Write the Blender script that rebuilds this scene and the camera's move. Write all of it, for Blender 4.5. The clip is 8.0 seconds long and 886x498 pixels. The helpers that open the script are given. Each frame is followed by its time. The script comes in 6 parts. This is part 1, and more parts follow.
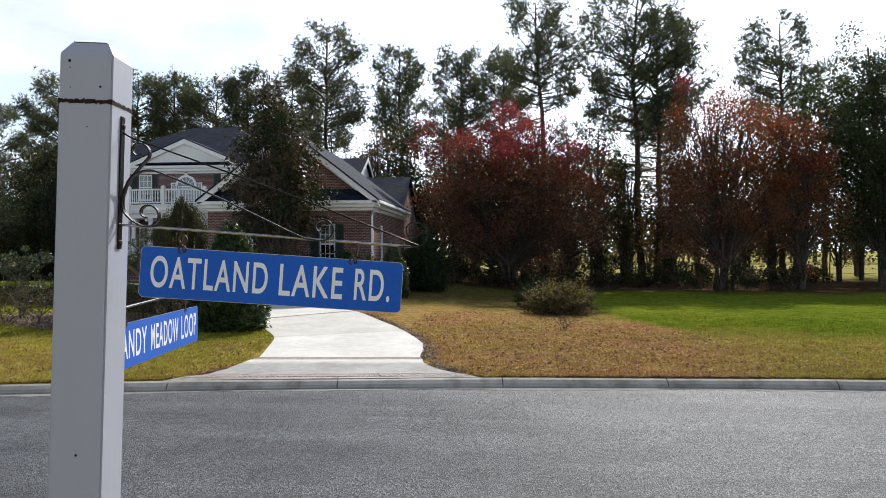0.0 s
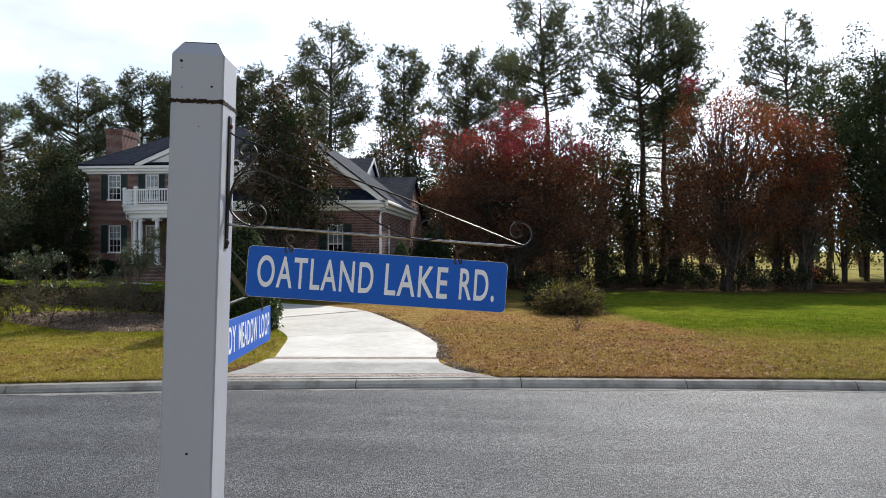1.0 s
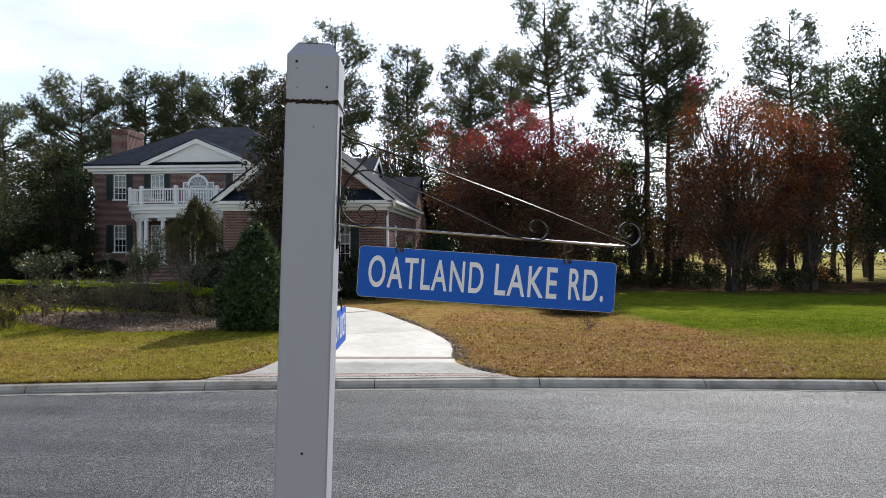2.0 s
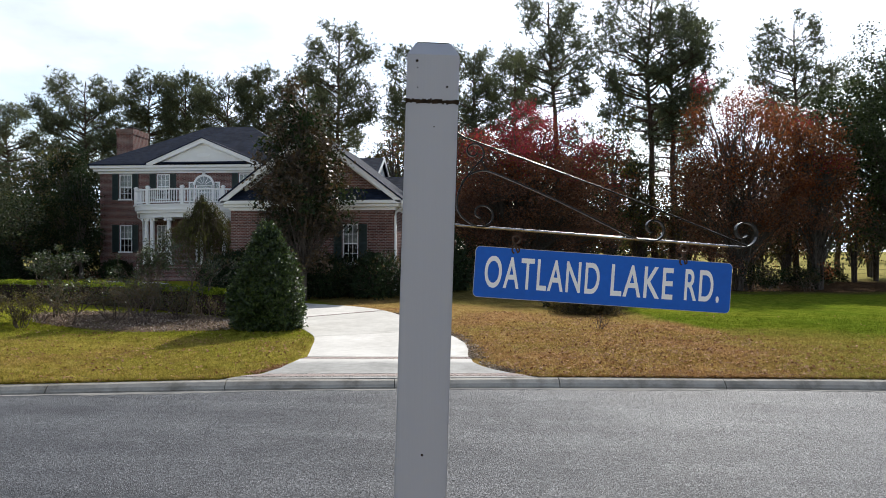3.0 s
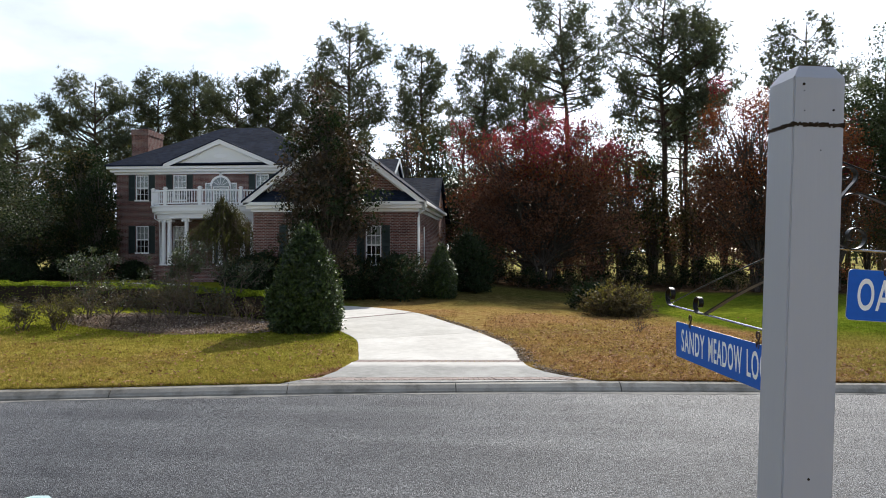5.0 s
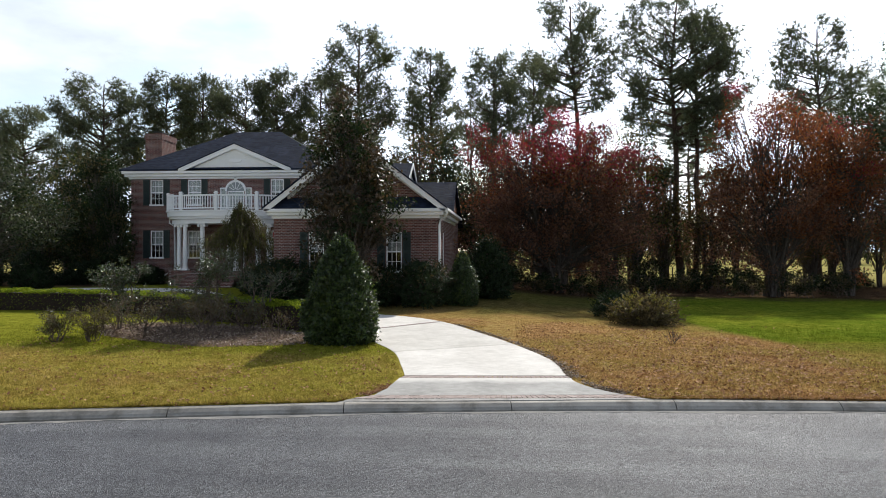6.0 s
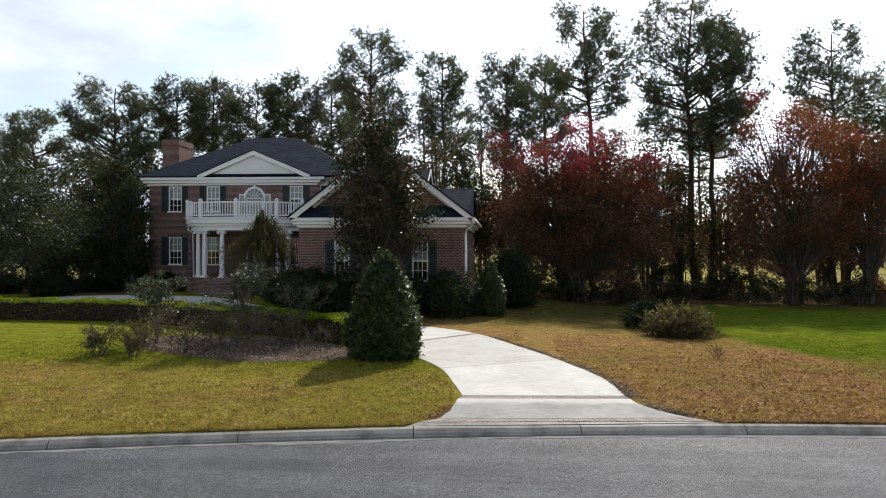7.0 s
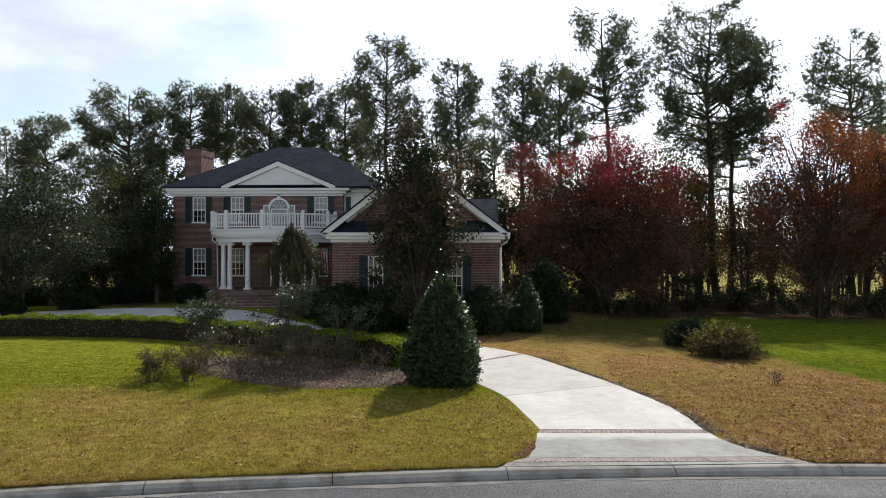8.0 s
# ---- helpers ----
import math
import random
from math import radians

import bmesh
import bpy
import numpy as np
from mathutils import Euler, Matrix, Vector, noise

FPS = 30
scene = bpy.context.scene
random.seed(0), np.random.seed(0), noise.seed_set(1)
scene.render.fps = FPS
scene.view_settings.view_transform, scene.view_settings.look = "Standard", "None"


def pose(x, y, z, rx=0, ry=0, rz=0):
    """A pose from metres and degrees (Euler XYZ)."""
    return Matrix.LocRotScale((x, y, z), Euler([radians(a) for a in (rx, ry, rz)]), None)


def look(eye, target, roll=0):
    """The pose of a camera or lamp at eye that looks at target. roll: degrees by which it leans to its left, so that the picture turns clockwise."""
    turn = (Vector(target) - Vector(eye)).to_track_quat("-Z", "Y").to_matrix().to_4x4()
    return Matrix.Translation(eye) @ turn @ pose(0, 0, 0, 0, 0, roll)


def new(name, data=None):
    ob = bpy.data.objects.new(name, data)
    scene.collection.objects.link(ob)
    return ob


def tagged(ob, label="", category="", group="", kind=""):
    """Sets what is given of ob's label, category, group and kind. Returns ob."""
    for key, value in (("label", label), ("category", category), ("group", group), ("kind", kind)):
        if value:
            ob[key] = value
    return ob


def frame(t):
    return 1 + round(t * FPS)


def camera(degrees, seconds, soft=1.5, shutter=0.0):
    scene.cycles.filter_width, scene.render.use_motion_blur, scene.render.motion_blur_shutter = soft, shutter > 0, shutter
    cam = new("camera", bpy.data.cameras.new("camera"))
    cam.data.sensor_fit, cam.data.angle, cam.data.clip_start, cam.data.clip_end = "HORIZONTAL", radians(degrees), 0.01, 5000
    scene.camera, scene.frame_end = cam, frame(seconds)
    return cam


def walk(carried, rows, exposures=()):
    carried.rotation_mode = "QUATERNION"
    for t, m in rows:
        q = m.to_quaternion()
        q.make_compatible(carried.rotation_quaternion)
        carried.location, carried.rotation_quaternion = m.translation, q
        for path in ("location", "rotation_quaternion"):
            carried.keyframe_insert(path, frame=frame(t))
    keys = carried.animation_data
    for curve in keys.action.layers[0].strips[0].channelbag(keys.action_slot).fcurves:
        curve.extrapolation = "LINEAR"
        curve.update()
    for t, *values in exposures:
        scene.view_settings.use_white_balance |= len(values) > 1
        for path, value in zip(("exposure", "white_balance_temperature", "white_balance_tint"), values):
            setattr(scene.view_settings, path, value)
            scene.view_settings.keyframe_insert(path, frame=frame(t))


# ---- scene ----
# ---- camera ----
cam = camera(62.6, 8.0, soft=0.9)
PATH = [
    (0, (0.295, 0.235, 2.506), (0.126, 2.227, 2.511), -0.1),
    (0.5, (0.14, 0.213, 2.506), (-0.030, 2.206, 2.511), -0.1),
    (1, (-0.025, 0.2, 2.506), (-0.197, 2.192, 2.511), 0.0),
    (1.5, (-0.193, 0.18, 2.506), (-0.365, 2.172, 2.511), 0.0),
    (3, (-0.72, 0.146, 2.509), (-0.893, 2.139, 2.513), 0.0),
    (3.5, (-0.902, 0.130, 2.509), (-1.075, 2.122, 2.513), 0.0),
    (4, (-1.08, 0.12, 2.511), (-1.253, 2.112, 2.515), 0.0),
    (4.5, (-1.364, 0.098, 2.515), (-1.536, 2.091, 2.519), 0.0),
    (4.7, (-1.547, 0.083, 2.530), (-1.718, 2.076, 2.534), 0.0),
    (5.8, (-2.705, -0.022, 2.842), (-2.872, 1.971, 2.845), 0.05),
    (6, (-2.895, -0.035, 2.932), (-3.061, 1.958, 2.934), 0.05),
    (6.5, (-3.499, -0.055, 3.117), (-3.664, 1.938, 3.12), 0.05),
    (7, (-4.179, -0.061, 3.345), (-4.342, 1.932, 3.348), 0.1),
    (7.5, (-4.973, -0.061, 3.67), (-5.133, 1.932, 3.674), 0.1),
    (8, (-5.89, -0.047, 4.03), (-6.048, 1.947, 4.034), 0.15),
]
EXPOSURES = [(0, 0.27, 6160, 10), (4.5, 0.27, 6160, 10), (6, 0.22, 6240, 10), (8, 0.06, 6300, 10)]
walk(cam, [(t, look(eye, target, roll)) for t, eye, target, roll in PATH], EXPOSURES)

# ---- world, sun, exposure ----
SUN_AZ, SUN_EL = 16.0, 36.0
world = bpy.data.worlds.new("sky")
scene.world = world
world.use_nodes = True
wn, wl = world.node_tree.nodes, world.node_tree.links
wn.clear()
sky = wn.new("ShaderNodeTexSky")
sky.sky_type = "NISHITA"
sky.sun_disc = False
sky.sun_elevation, sky.sun_rotation = radians(SUN_EL), radians(SUN_AZ)
sky.air_density, sky.dust_density = 1.2, 1.0
bw = wn.new("ShaderNodeRGBToBW")
wl.new(sky.outputs[0], bw.inputs[0])
gain = wn.new("ShaderNodeMath")
gain.operation, gain.inputs[1].default_value = "MULTIPLY", 1.5
wl.new(bw.outputs[0], gain.inputs[0])
wco = wn.new("ShaderNodeTexCoord")
wmap = wn.new("ShaderNodeMapping")
wmap.inputs["Scale"].default_value = (1.6, 1.6, 4.5)
wl.new(wco.outputs["Generated"], wmap.inputs[0])
wnoise = wn.new("ShaderNodeTexNoise")
wnoise.inputs["Scale"].default_value, wnoise.inputs["Detail"].default_value = 1.7, 7.0
wl.new(wmap.outputs[0], wnoise.inputs["Vector"])
wramp = wn.new("ShaderNodeValToRGB")
wramp.color_ramp.elements[0].position, wramp.color_ramp.elements[1].position = 0.37, 0.55
wl.new(wnoise.outputs[0], wramp.inputs[0])
wmix = wn.new("ShaderNodeMix")
wmix.data_type = "RGBA"
wl.new(wramp.outputs[0], wmix.inputs[0])
wl.new(sky.outputs[0], wmix.inputs[6])
cloud = wn.new("ShaderNodeMix")
cloud.data_type, cloud.blend_type = "RGBA", "MULTIPLY"
cloud.inputs[0].default_value = 1.0
cloud.inputs[6].default_value = (0.92, 0.99, 1.12, 1)
billow = wn.new("ShaderNodeTexNoise")
billow.inputs["Scale"].default_value, billow.inputs["Detail"].default_value = 3.2, 6.0
wl.new(wmap.outputs[0], billow.inputs["Vector"])
shade = wn.new("ShaderNodeMapRange")
for key, value in (("From Min", 0.35), ("From Max", 0.65), ("To Min", 0.74), ("To Max", 1.06)):
    shade.inputs[key].default_value = value
wl.new(billow.outputs[0], shade.inputs[0])
puff = wn.new("ShaderNodeMath")
puff.operation = "MULTIPLY"
wl.new(gain.outputs[0], puff.inputs[0])
wl.new(shade.outputs[0], puff.inputs[1])
wl.new(puff.outputs[0], cloud.inputs[7])
wl.new(cloud.outputs[2], wmix.inputs[7])
wbg = wn.new("ShaderNodeBackground")
wbg.inputs[1].default_value = 0.137
wl.new(wmix.outputs[2], wbg.inputs[0])
wout = wn.new("ShaderNodeOutputWorld")
wl.new(wbg.outputs[0], wout.inputs[0])

sun = new("sun", bpy.data.lights.new("sun", "SUN"))
sun.data.energy, sun.data.angle, sun.data.color = 5.0, radians(0.6), (1.0, 0.93, 0.82)
sun_way = Vector((math.sin(radians(SUN_AZ)) * math.cos(radians(SUN_EL)), math.cos(radians(SUN_AZ)) * math.cos(radians(SUN_EL)), math.sin(radians(SUN_EL))))
sun.matrix_world = look(sun_way * 100, (0, 0, 0))


# ---- materials ----
class Nodes:
    """A small wrapper round one material's node tree."""

    def __init__(self, name):
        self.m = bpy.data.materials.new(name)
        self.m.use_nodes = True
        self.t = self.m.node_tree
        self.b = self.t.nodes["Principled BSDF"]
        self.out = self.t.nodes["Material Output"]

    def n(self, kind, **values):
        node = self.t.nodes.new("ShaderNode" + kind)
        for key, value in values.items():
            node.inputs[key.replace("_", " ")].default_value = value
        return node

    def link(self, a, b):
        self.t.links.new(a, b)

    def pos(self):
        return self.n("NewGeometry").outputs["Position"]

    def noise(self, scale, detail=5.0, vec=None, rough=0.55):
        node = self.n("TexNoise", Scale=scale, Detail=detail, Roughness=rough)
        self.link(vec if vec is not None else self.pos(), node.inputs["Vector"])
        return node.outputs[0]

    def ramp(self, fac, stops):
        node = self.n("ValToRGB")
        els = node.color_ramp.elements
        while len(els) < len(stops):
            els.new(0.5)
        for el, (p, c) in zip(els, stops):
            el.position = p
            el.color = (*c, 1) if len(c) == 3 else c
        self.link(fac, node.inputs[0])
        return node.outputs[0]

    def mix(self, fac, a, b, mode="MIX"):
        node = self.n("Mix")
        node.data_type, node.blend_type = "RGBA", mode
        for sock, v in ((node.inputs[0], fac), (node.inputs[6], a), (node.inputs[7], b)):
            if isinstance(v, (int, float)):
                sock.default_value = v
            elif isinstance(v, tuple):
                sock.default_value = (*v, 1)
            else:
                self.link(v, sock)
        return node.outputs[2]

    def math(self, op, a, b=0.0, clamp=False):
        node = self.n("Math")
        node.operation, node.use_clamp = op, clamp
        for sock, v in zip(node.inputs, (a, b)):
            if isinstance(v, (int, float)):
                sock.default_value = v
            else:
                self.link(v, sock)
        return node.outputs[0]

    def bump(self, height, strength=0.3, distance=0.01):
        node = self.n("Bump", Strength=strength, Distance=distance)
        self.link(height, node.inputs["Height"])
        self.link(node.outputs[0], self.b.inputs["Normal"])

    def finish(self, colour, rough=0.8, metal=0.0, gloss=None):
        matt = not isinstance(rough, (int, float)) or rough > 0.68
        self.b.inputs["Specular IOR Level"].default_value = gloss if gloss is not None else (0.08 if matt else 0.45)
        if isinstance(colour, tuple):
            self.b.inputs["Base Color"].default_value = (*colour, 1)
        else:
            self.link(colour, self.b.inputs["Base Color"])
        if isinstance(rough, (int, float)):
            self.b.inputs["Roughness"].default_value = rough
        else:
            self.link(rough, self.b.inputs["Roughness"])
        self.b.inputs["Metallic"].default_value = metal
        return self.m


def simple(name, dark, light, scale=3.0, rough=0.7, metal=0.0, bump=0.0, fine=60.0):
    k = Nodes(name)
    big, small = k.noise(scale), k.noise(fine, 3.0)
    col = k.ramp(k.math("ADD", k.math("MULTIPLY", big, 0.65), k.math("MULTIPLY", small, 0.35)), [(0.3, dark), (0.7, light)])
    if bump:
        k.bump(small, bump, 0.004)
    return k.finish(col, rough, metal)


def leafy(name, stops, thin=0.35, rough=0.55, thin_tint=1.6, gloss=0.4):
    """Leaves: one tone a leaf, some light let through."""
    k = Nodes(name)
    rnd = k.n("NewGeometry").outputs["Random Per Island"]
    wide = k.noise(0.6, 2.0)
    col = k.ramp(k.math("ADD", k.math("MULTIPLY", rnd, 0.6), k.math("MULTIPLY", wide, 0.4)), stops)
    k.finish(col, rough, gloss=gloss)
    tr = k.n("BsdfTranslucent")
    k.link(k.mix(1.0, col, (thin_tint, thin_tint * 0.95, thin_tint * 0.6), "MULTIPLY"), tr.inputs[0])
    mx = k.n("MixShader")
    mx.inputs[0].default_value = thin
    k.link(k.b.outputs[0], mx.inputs[1])
    k.link(tr.outputs[0], mx.inputs[2])
    k.link(mx.outputs[0], k.out.inputs[0])
    return k.m


def asphalt_mat():
    k = Nodes("asphalt")
    grain = k.n("TexVoronoi", Scale=80.0)
    k.link(k.pos(), grain.inputs["Vector"])
    fine = k.noise(140.0, 2.0)
    streak_map = k.n("Mapping", Scale=(0.12, 1.6, 1.0))
    k.link(k.pos(), streak_map.inputs[0])
    streak = k.noise(1.0, 4.0, streak_map.outputs[0])
    patch = k.noise(0.5, 4.0)
    base = k.ramp(k.math("ADD", k.math("MULTIPLY", streak, 0.42), k.math("MULTIPLY", patch, 0.58)), [(0.36, (0.048, 0.050, 0.056)), (0.62, (0.106, 0.108, 0.114))])
    chips = k.ramp(grain.outputs["Color"], [(0.22, (0.24, 0.24, 0.25)), (0.6, (1.0, 1.0, 1.0)), (0.87, (2.6, 2.6, 2.56))])
    col = k.mix(1.0, base, chips, "MULTIPLY")
    k.bump(k.math("ADD", grain.outputs["Distance"], fine), 0.9, 0.012)
    return k.finish(col, 0.55, gloss=0.17)


def lawn_mat(blade=False):
    """The lawn, and its blades, which take the same tone with a shade of their own."""
    k = Nodes("grass_blade" if blade else "lawn_grass")
    p = k.pos()
    sep = k.n("SeparateXYZ")
    k.link(p, sep.inputs[0])
    x, y = sep.outputs[0], sep.outputs[1]
    wide, mid, fine = k.noise(0.22, 4.0), k.noise(2.6, 9.0, None, 0.72), k.noise(22.0, 6.0, None, 0.75)
    wob = k.math("ADD", k.math("MULTIPLY", k.math("SUBTRACT", wide, 0.5), 9.0), k.math("MULTIPLY", k.math("SUBTRACT", mid, 0.5), 5.0))
    # dormant tan near the road on both sides of the drive, green behind
    past = k.math("MAXIMUM", k.math("SUBTRACT", y, 16.0), 0.0)
    side = k.math("ADD", k.math("ADD", x, 2.7), k.math("ADD", k.math("MULTIPLY", past, 0.18), k.math("MULTIPLY", k.math("MULTIPLY", past, past), 0.02)))
    right = k.math("MULTIPLY", k.math("ADD", side, k.math("MULTIPLY", k.math("MULTIPLY", k.math("SUBTRACT", 12.0, y), 0.3, True), k.math("MULTIPLY", wob, 2.0))), 0.9, True)
    edge = k.math("ADD", k.math("MULTIPLY", right, 11.4), 17.2)
    edge = k.math("SUBTRACT", edge, k.math("MULTIPLY", k.math("MAXIMUM", k.math("SUBTRACT", x, 3.3), 0.0), 4.2))
    edge = k.math("MAXIMUM", edge, k.math("ADD", 17.2, k.math("MULTIPLY", right, 2.6)))
    green = k.math("DIVIDE", k.math("SUBTRACT", k.math("ADD", y, k.math("MULTIPLY", wob, 0.55)), edge), k.math("ADD", 2.6, k.math("MULTIPLY", right, k.math("MINIMUM", k.math("MAXIMUM", k.math("SUBTRACT", 5.5, x), 0.0), 5.0))), True)
    # lusher turf beside the bed
    lush = k.math("DIVIDE", k.math("SUBTRACT", k.math("ADD", y, k.math("MULTIPLY", wob, 0.35)), 17.5), 1.5, True)
    green = k.math("MAXIMUM", green, k.math("MULTIPLY", k.math("MULTIPLY", lush, 0.9), k.math("SUBTRACT", 1.0, right)))
    clump = k.noise(7.0, 6.0, None, 0.7)
    tone = k.math("ADD", k.math("MULTIPLY", mid, 0.35), k.math("ADD", k.math("MULTIPLY", clump, 0.30), k.math("MULTIPLY", fine, 0.35)))
    tan = k.ramp(tone, [(0.38, (0.12, 0.064, 0.026)), (0.46, (0.27, 0.150, 0.060)), (0.54, (0.43, 0.262, 0.112)), (0.64, (0.62, 0.45, 0.25))])
    leftish = k.ramp(tone, [(0.38, (0.10, 0.088, 0.014)), (0.46, (0.245, 0.205, 0.036)), (0.54, (0.39, 0.318, 0.072)), (0.64, (0.57, 0.46, 0.17))])
    vivid = k.ramp(tone, [(0.38, (0.032, 0.054, 0.006)), (0.46, (0.082, 0.125, 0.011)), (0.54, (0.15, 0.205, 0.018)), (0.64, (0.27, 0.30, 0.045))])
    lime = k.ramp(tone, [(0.38, (0.060, 0.072, 0.005)), (0.46, (0.150, 0.160, 0.016)), (0.54, (0.262, 0.262, 0.030)), (0.64, (0.42, 0.395, 0.085))])
    grn = k.mix(k.math("MULTIPLY", right, k.ramp(wide, [(0.35, (0.45, 0.45, 0.45)), (0.62, (0.95, 0.95, 0.95))])), lime, vivid)
    # worn tan turf in broad patches
    worn = k.ramp(k.math("ADD", k.math("MULTIPLY", k.noise(0.34, 3.0), 0.75), k.math("MULTIPLY", clump, 0.25)), [(0.44, (0, 0, 0)), (0.56, (0.4, 0.4, 0.4))])
    leftish = k.mix(worn, leftish, tan)
    dry = k.mix(right, leftish, k.mix(k.math("MULTIPLY", worn, 1.3), tan, leftish))
    # the dry turf turns olive away from the drive
    away = k.math("DIVIDE", k.math("SUBTRACT", k.math("ADD", x, k.math("MULTIPLY", wob, 0.8)), 3.8), 4.5, True)
    dry = k.mix(k.math("MULTIPLY", away, 0.85), dry, k.mix(0.3, leftish, grn))
    # greener patches in the dormant turf
    patch = k.ramp(k.math("ADD", k.math("MULTIPLY", wide, 0.6), k.math("MULTIPLY", mid, 0.4)), [(0.48, (0, 0, 0)), (0.62, (0.58, 0.58, 0.58))])
    dry = k.mix(k.math("MULTIPLY", patch, k.math("SUBTRACT", 1.0, k.math("MULTIPLY", right, 0.45))), dry, grn)
    col = k.mix(green, dry, grn)
    # leaf litter under the trees; the same brown paints shade elsewhere
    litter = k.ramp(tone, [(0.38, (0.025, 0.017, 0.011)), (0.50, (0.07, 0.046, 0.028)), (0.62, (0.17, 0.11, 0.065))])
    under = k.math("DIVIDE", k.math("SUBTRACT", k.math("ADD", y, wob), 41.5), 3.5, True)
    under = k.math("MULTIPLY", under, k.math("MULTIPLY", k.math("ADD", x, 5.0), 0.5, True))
    # west of the house this brown is painted shade on the grass
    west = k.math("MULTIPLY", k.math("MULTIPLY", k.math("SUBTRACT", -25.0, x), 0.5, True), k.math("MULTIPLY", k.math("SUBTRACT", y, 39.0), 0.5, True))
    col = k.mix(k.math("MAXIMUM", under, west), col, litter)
    # thin littered turf towards the maples, its colour also darkened for tree shade
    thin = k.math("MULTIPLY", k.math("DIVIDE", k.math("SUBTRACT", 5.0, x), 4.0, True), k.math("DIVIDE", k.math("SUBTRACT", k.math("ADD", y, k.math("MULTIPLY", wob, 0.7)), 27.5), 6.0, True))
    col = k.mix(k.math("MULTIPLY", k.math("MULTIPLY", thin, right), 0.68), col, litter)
    far = k.math("DIVIDE", k.math("SUBTRACT", y, 58.0), 8.0, True)
    field = k.ramp(tone, [(0.40, (0.20, 0.18, 0.06)), (0.60, (0.38, 0.33, 0.12))])
    col = k.mix(far, col, field)
    if blade:
        own = k.n("NewGeometry").outputs["Random Per Island"]
        col = k.mix(1.0, col, k.ramp(own, [(0.0, (0.58, 0.60, 0.52)), (0.5, (1.0, 1.0, 1.0)), (1.0, (1.5, 1.45, 1.4))]), "MULTIPLY")
        k.finish(col, 0.9, gloss=0.02)
        tr = k.n("BsdfTranslucent")
        k.link(col, tr.inputs[0])
        mx = k.n("MixShader")
        mx.inputs[0].default_value = 0.3
        k.link(k.b.outputs[0], mx.inputs[1])
        k.link(tr.outputs[0], mx.inputs[2])
        k.link(mx.outputs[0], k.out.inputs[0])
        return k.m
    k.bump(k.math("ADD", fine, k.noise(120.0, 2.0)), 1.0, 0.03)
    return k.finish(col, 0.95, gloss=0.0)


def concrete_mat(name, dark, light, stain=0.25):
    k = Nodes(name)
    big, mid, fine = k.noise(0.7, 5.0), k.noise(5.0, 5.0), k.noise(90.0, 3.0)
    col = k.ramp(k.math("ADD", k.math("MULTIPLY", big, 0.5), k.math("ADD", k.math("MULTIPLY", mid, 0.3), k.math("MULTIPLY", fine, 0.2))), [(0.34, dark), (0.64, light)])
    blot = k.ramp(k.noise(1.9, 8.0, None, 0.7), [(0.47, (0, 0, 0)), (0.62, (stain, stain, stain))])
    col = k.mix(blot, col, tuple(c * 0.42 for c in (dark[0] * 1.05, dark[1], dark[2] * 0.9)))
    rnd = k.n("ObjectInfo").outputs["Random"]
    col = k.mix(1.0, col, k.ramp(rnd, [(0.0, (0.88, 0.88, 0.87)), (1.0, (1.06, 1.06, 1.06))]), "MULTIPLY")
    k.bump(fine, 0.35, 0.006)
    return k.finish(col, 0.85)


def apron_mat():
    """Pale concrete, with a grey damp-stained stretch of uneven outline towards the road."""
    k = Nodes("stained_apron")
    sep = k.n("SeparateXYZ")
    k.link(k.pos(), sep.inputs[0])
    big, mid, fine = k.noise(0.7, 5.0), k.noise(5.0, 5.0), k.noise(90.0, 3.0)
    tone = k.math("ADD", k.math("MULTIPLY", big, 0.5), k.math("ADD", k.math("MULTIPLY", mid, 0.3), k.math("MULTIPLY", fine, 0.2)))
    pale = k.ramp(tone, [(0.34, (0.46, 0.44, 0.405)), (0.64, (0.64, 0.615, 0.575))])
    grey = k.ramp(tone, [(0.34, (0.22, 0.215, 0.20)), (0.64, (0.42, 0.41, 0.385))])
    out = k.math("SUBTRACT", sep.outputs[1], k.math("MULTIPLY", sep.outputs[0], 0.1))
    out = k.math("ADD", out, k.math("MULTIPLY", k.math("SUBTRACT", k.noise(1.1, 5.0), 0.5), 0.9))
    col = k.mix(k.math("DIVIDE", k.math("SUBTRACT", out, 15.3), 0.35, True), grey, pale)
    k.bump(fine, 0.35, 0.006)
    return k.finish(col, 0.85)


def brick_mat():
    k = Nodes("red_brick")
    sep = k.n("SeparateXYZ")
    k.link(k.pos(), sep.inputs[0])
    com = k.n("CombineXYZ")
    k.link(k.math("ADD", sep.outputs[0], sep.outputs[1]), com.inputs[0])
    k.link(sep.outputs[2], com.inputs[1])
    br = k.n("TexBrick", Scale=1.0, Mortar_Size=0.010, Mortar_Smooth=0.2, Bias=0.0, Brick_Width=0.215, Row_Height=0.075)
    k.link(com.outputs[0], br.inputs["Vector"])
    br.inputs["Color1"].default_value = (0.090, 0.044, 0.040, 1)
    br.inputs["Color2"].default_value = (0.19, 0.084, 0.070, 1)
    br.inputs["Mortar"].default_value = (0.34, 0.30, 0.28, 1)
    blot = k.ramp(k.noise(1.3, 5.0), [(0.3, (0.72, 0.70, 0.70)), (0.7, (1.15, 1.12, 1.1))])
    col = k.mix(1.0, br.outputs[0], blot, "MULTIPLY")
    k.bump(k.math("SUBTRACT", 1.0, br.outputs[1]), 0.6, 0.01)
    return k.finish(col, 0.88)


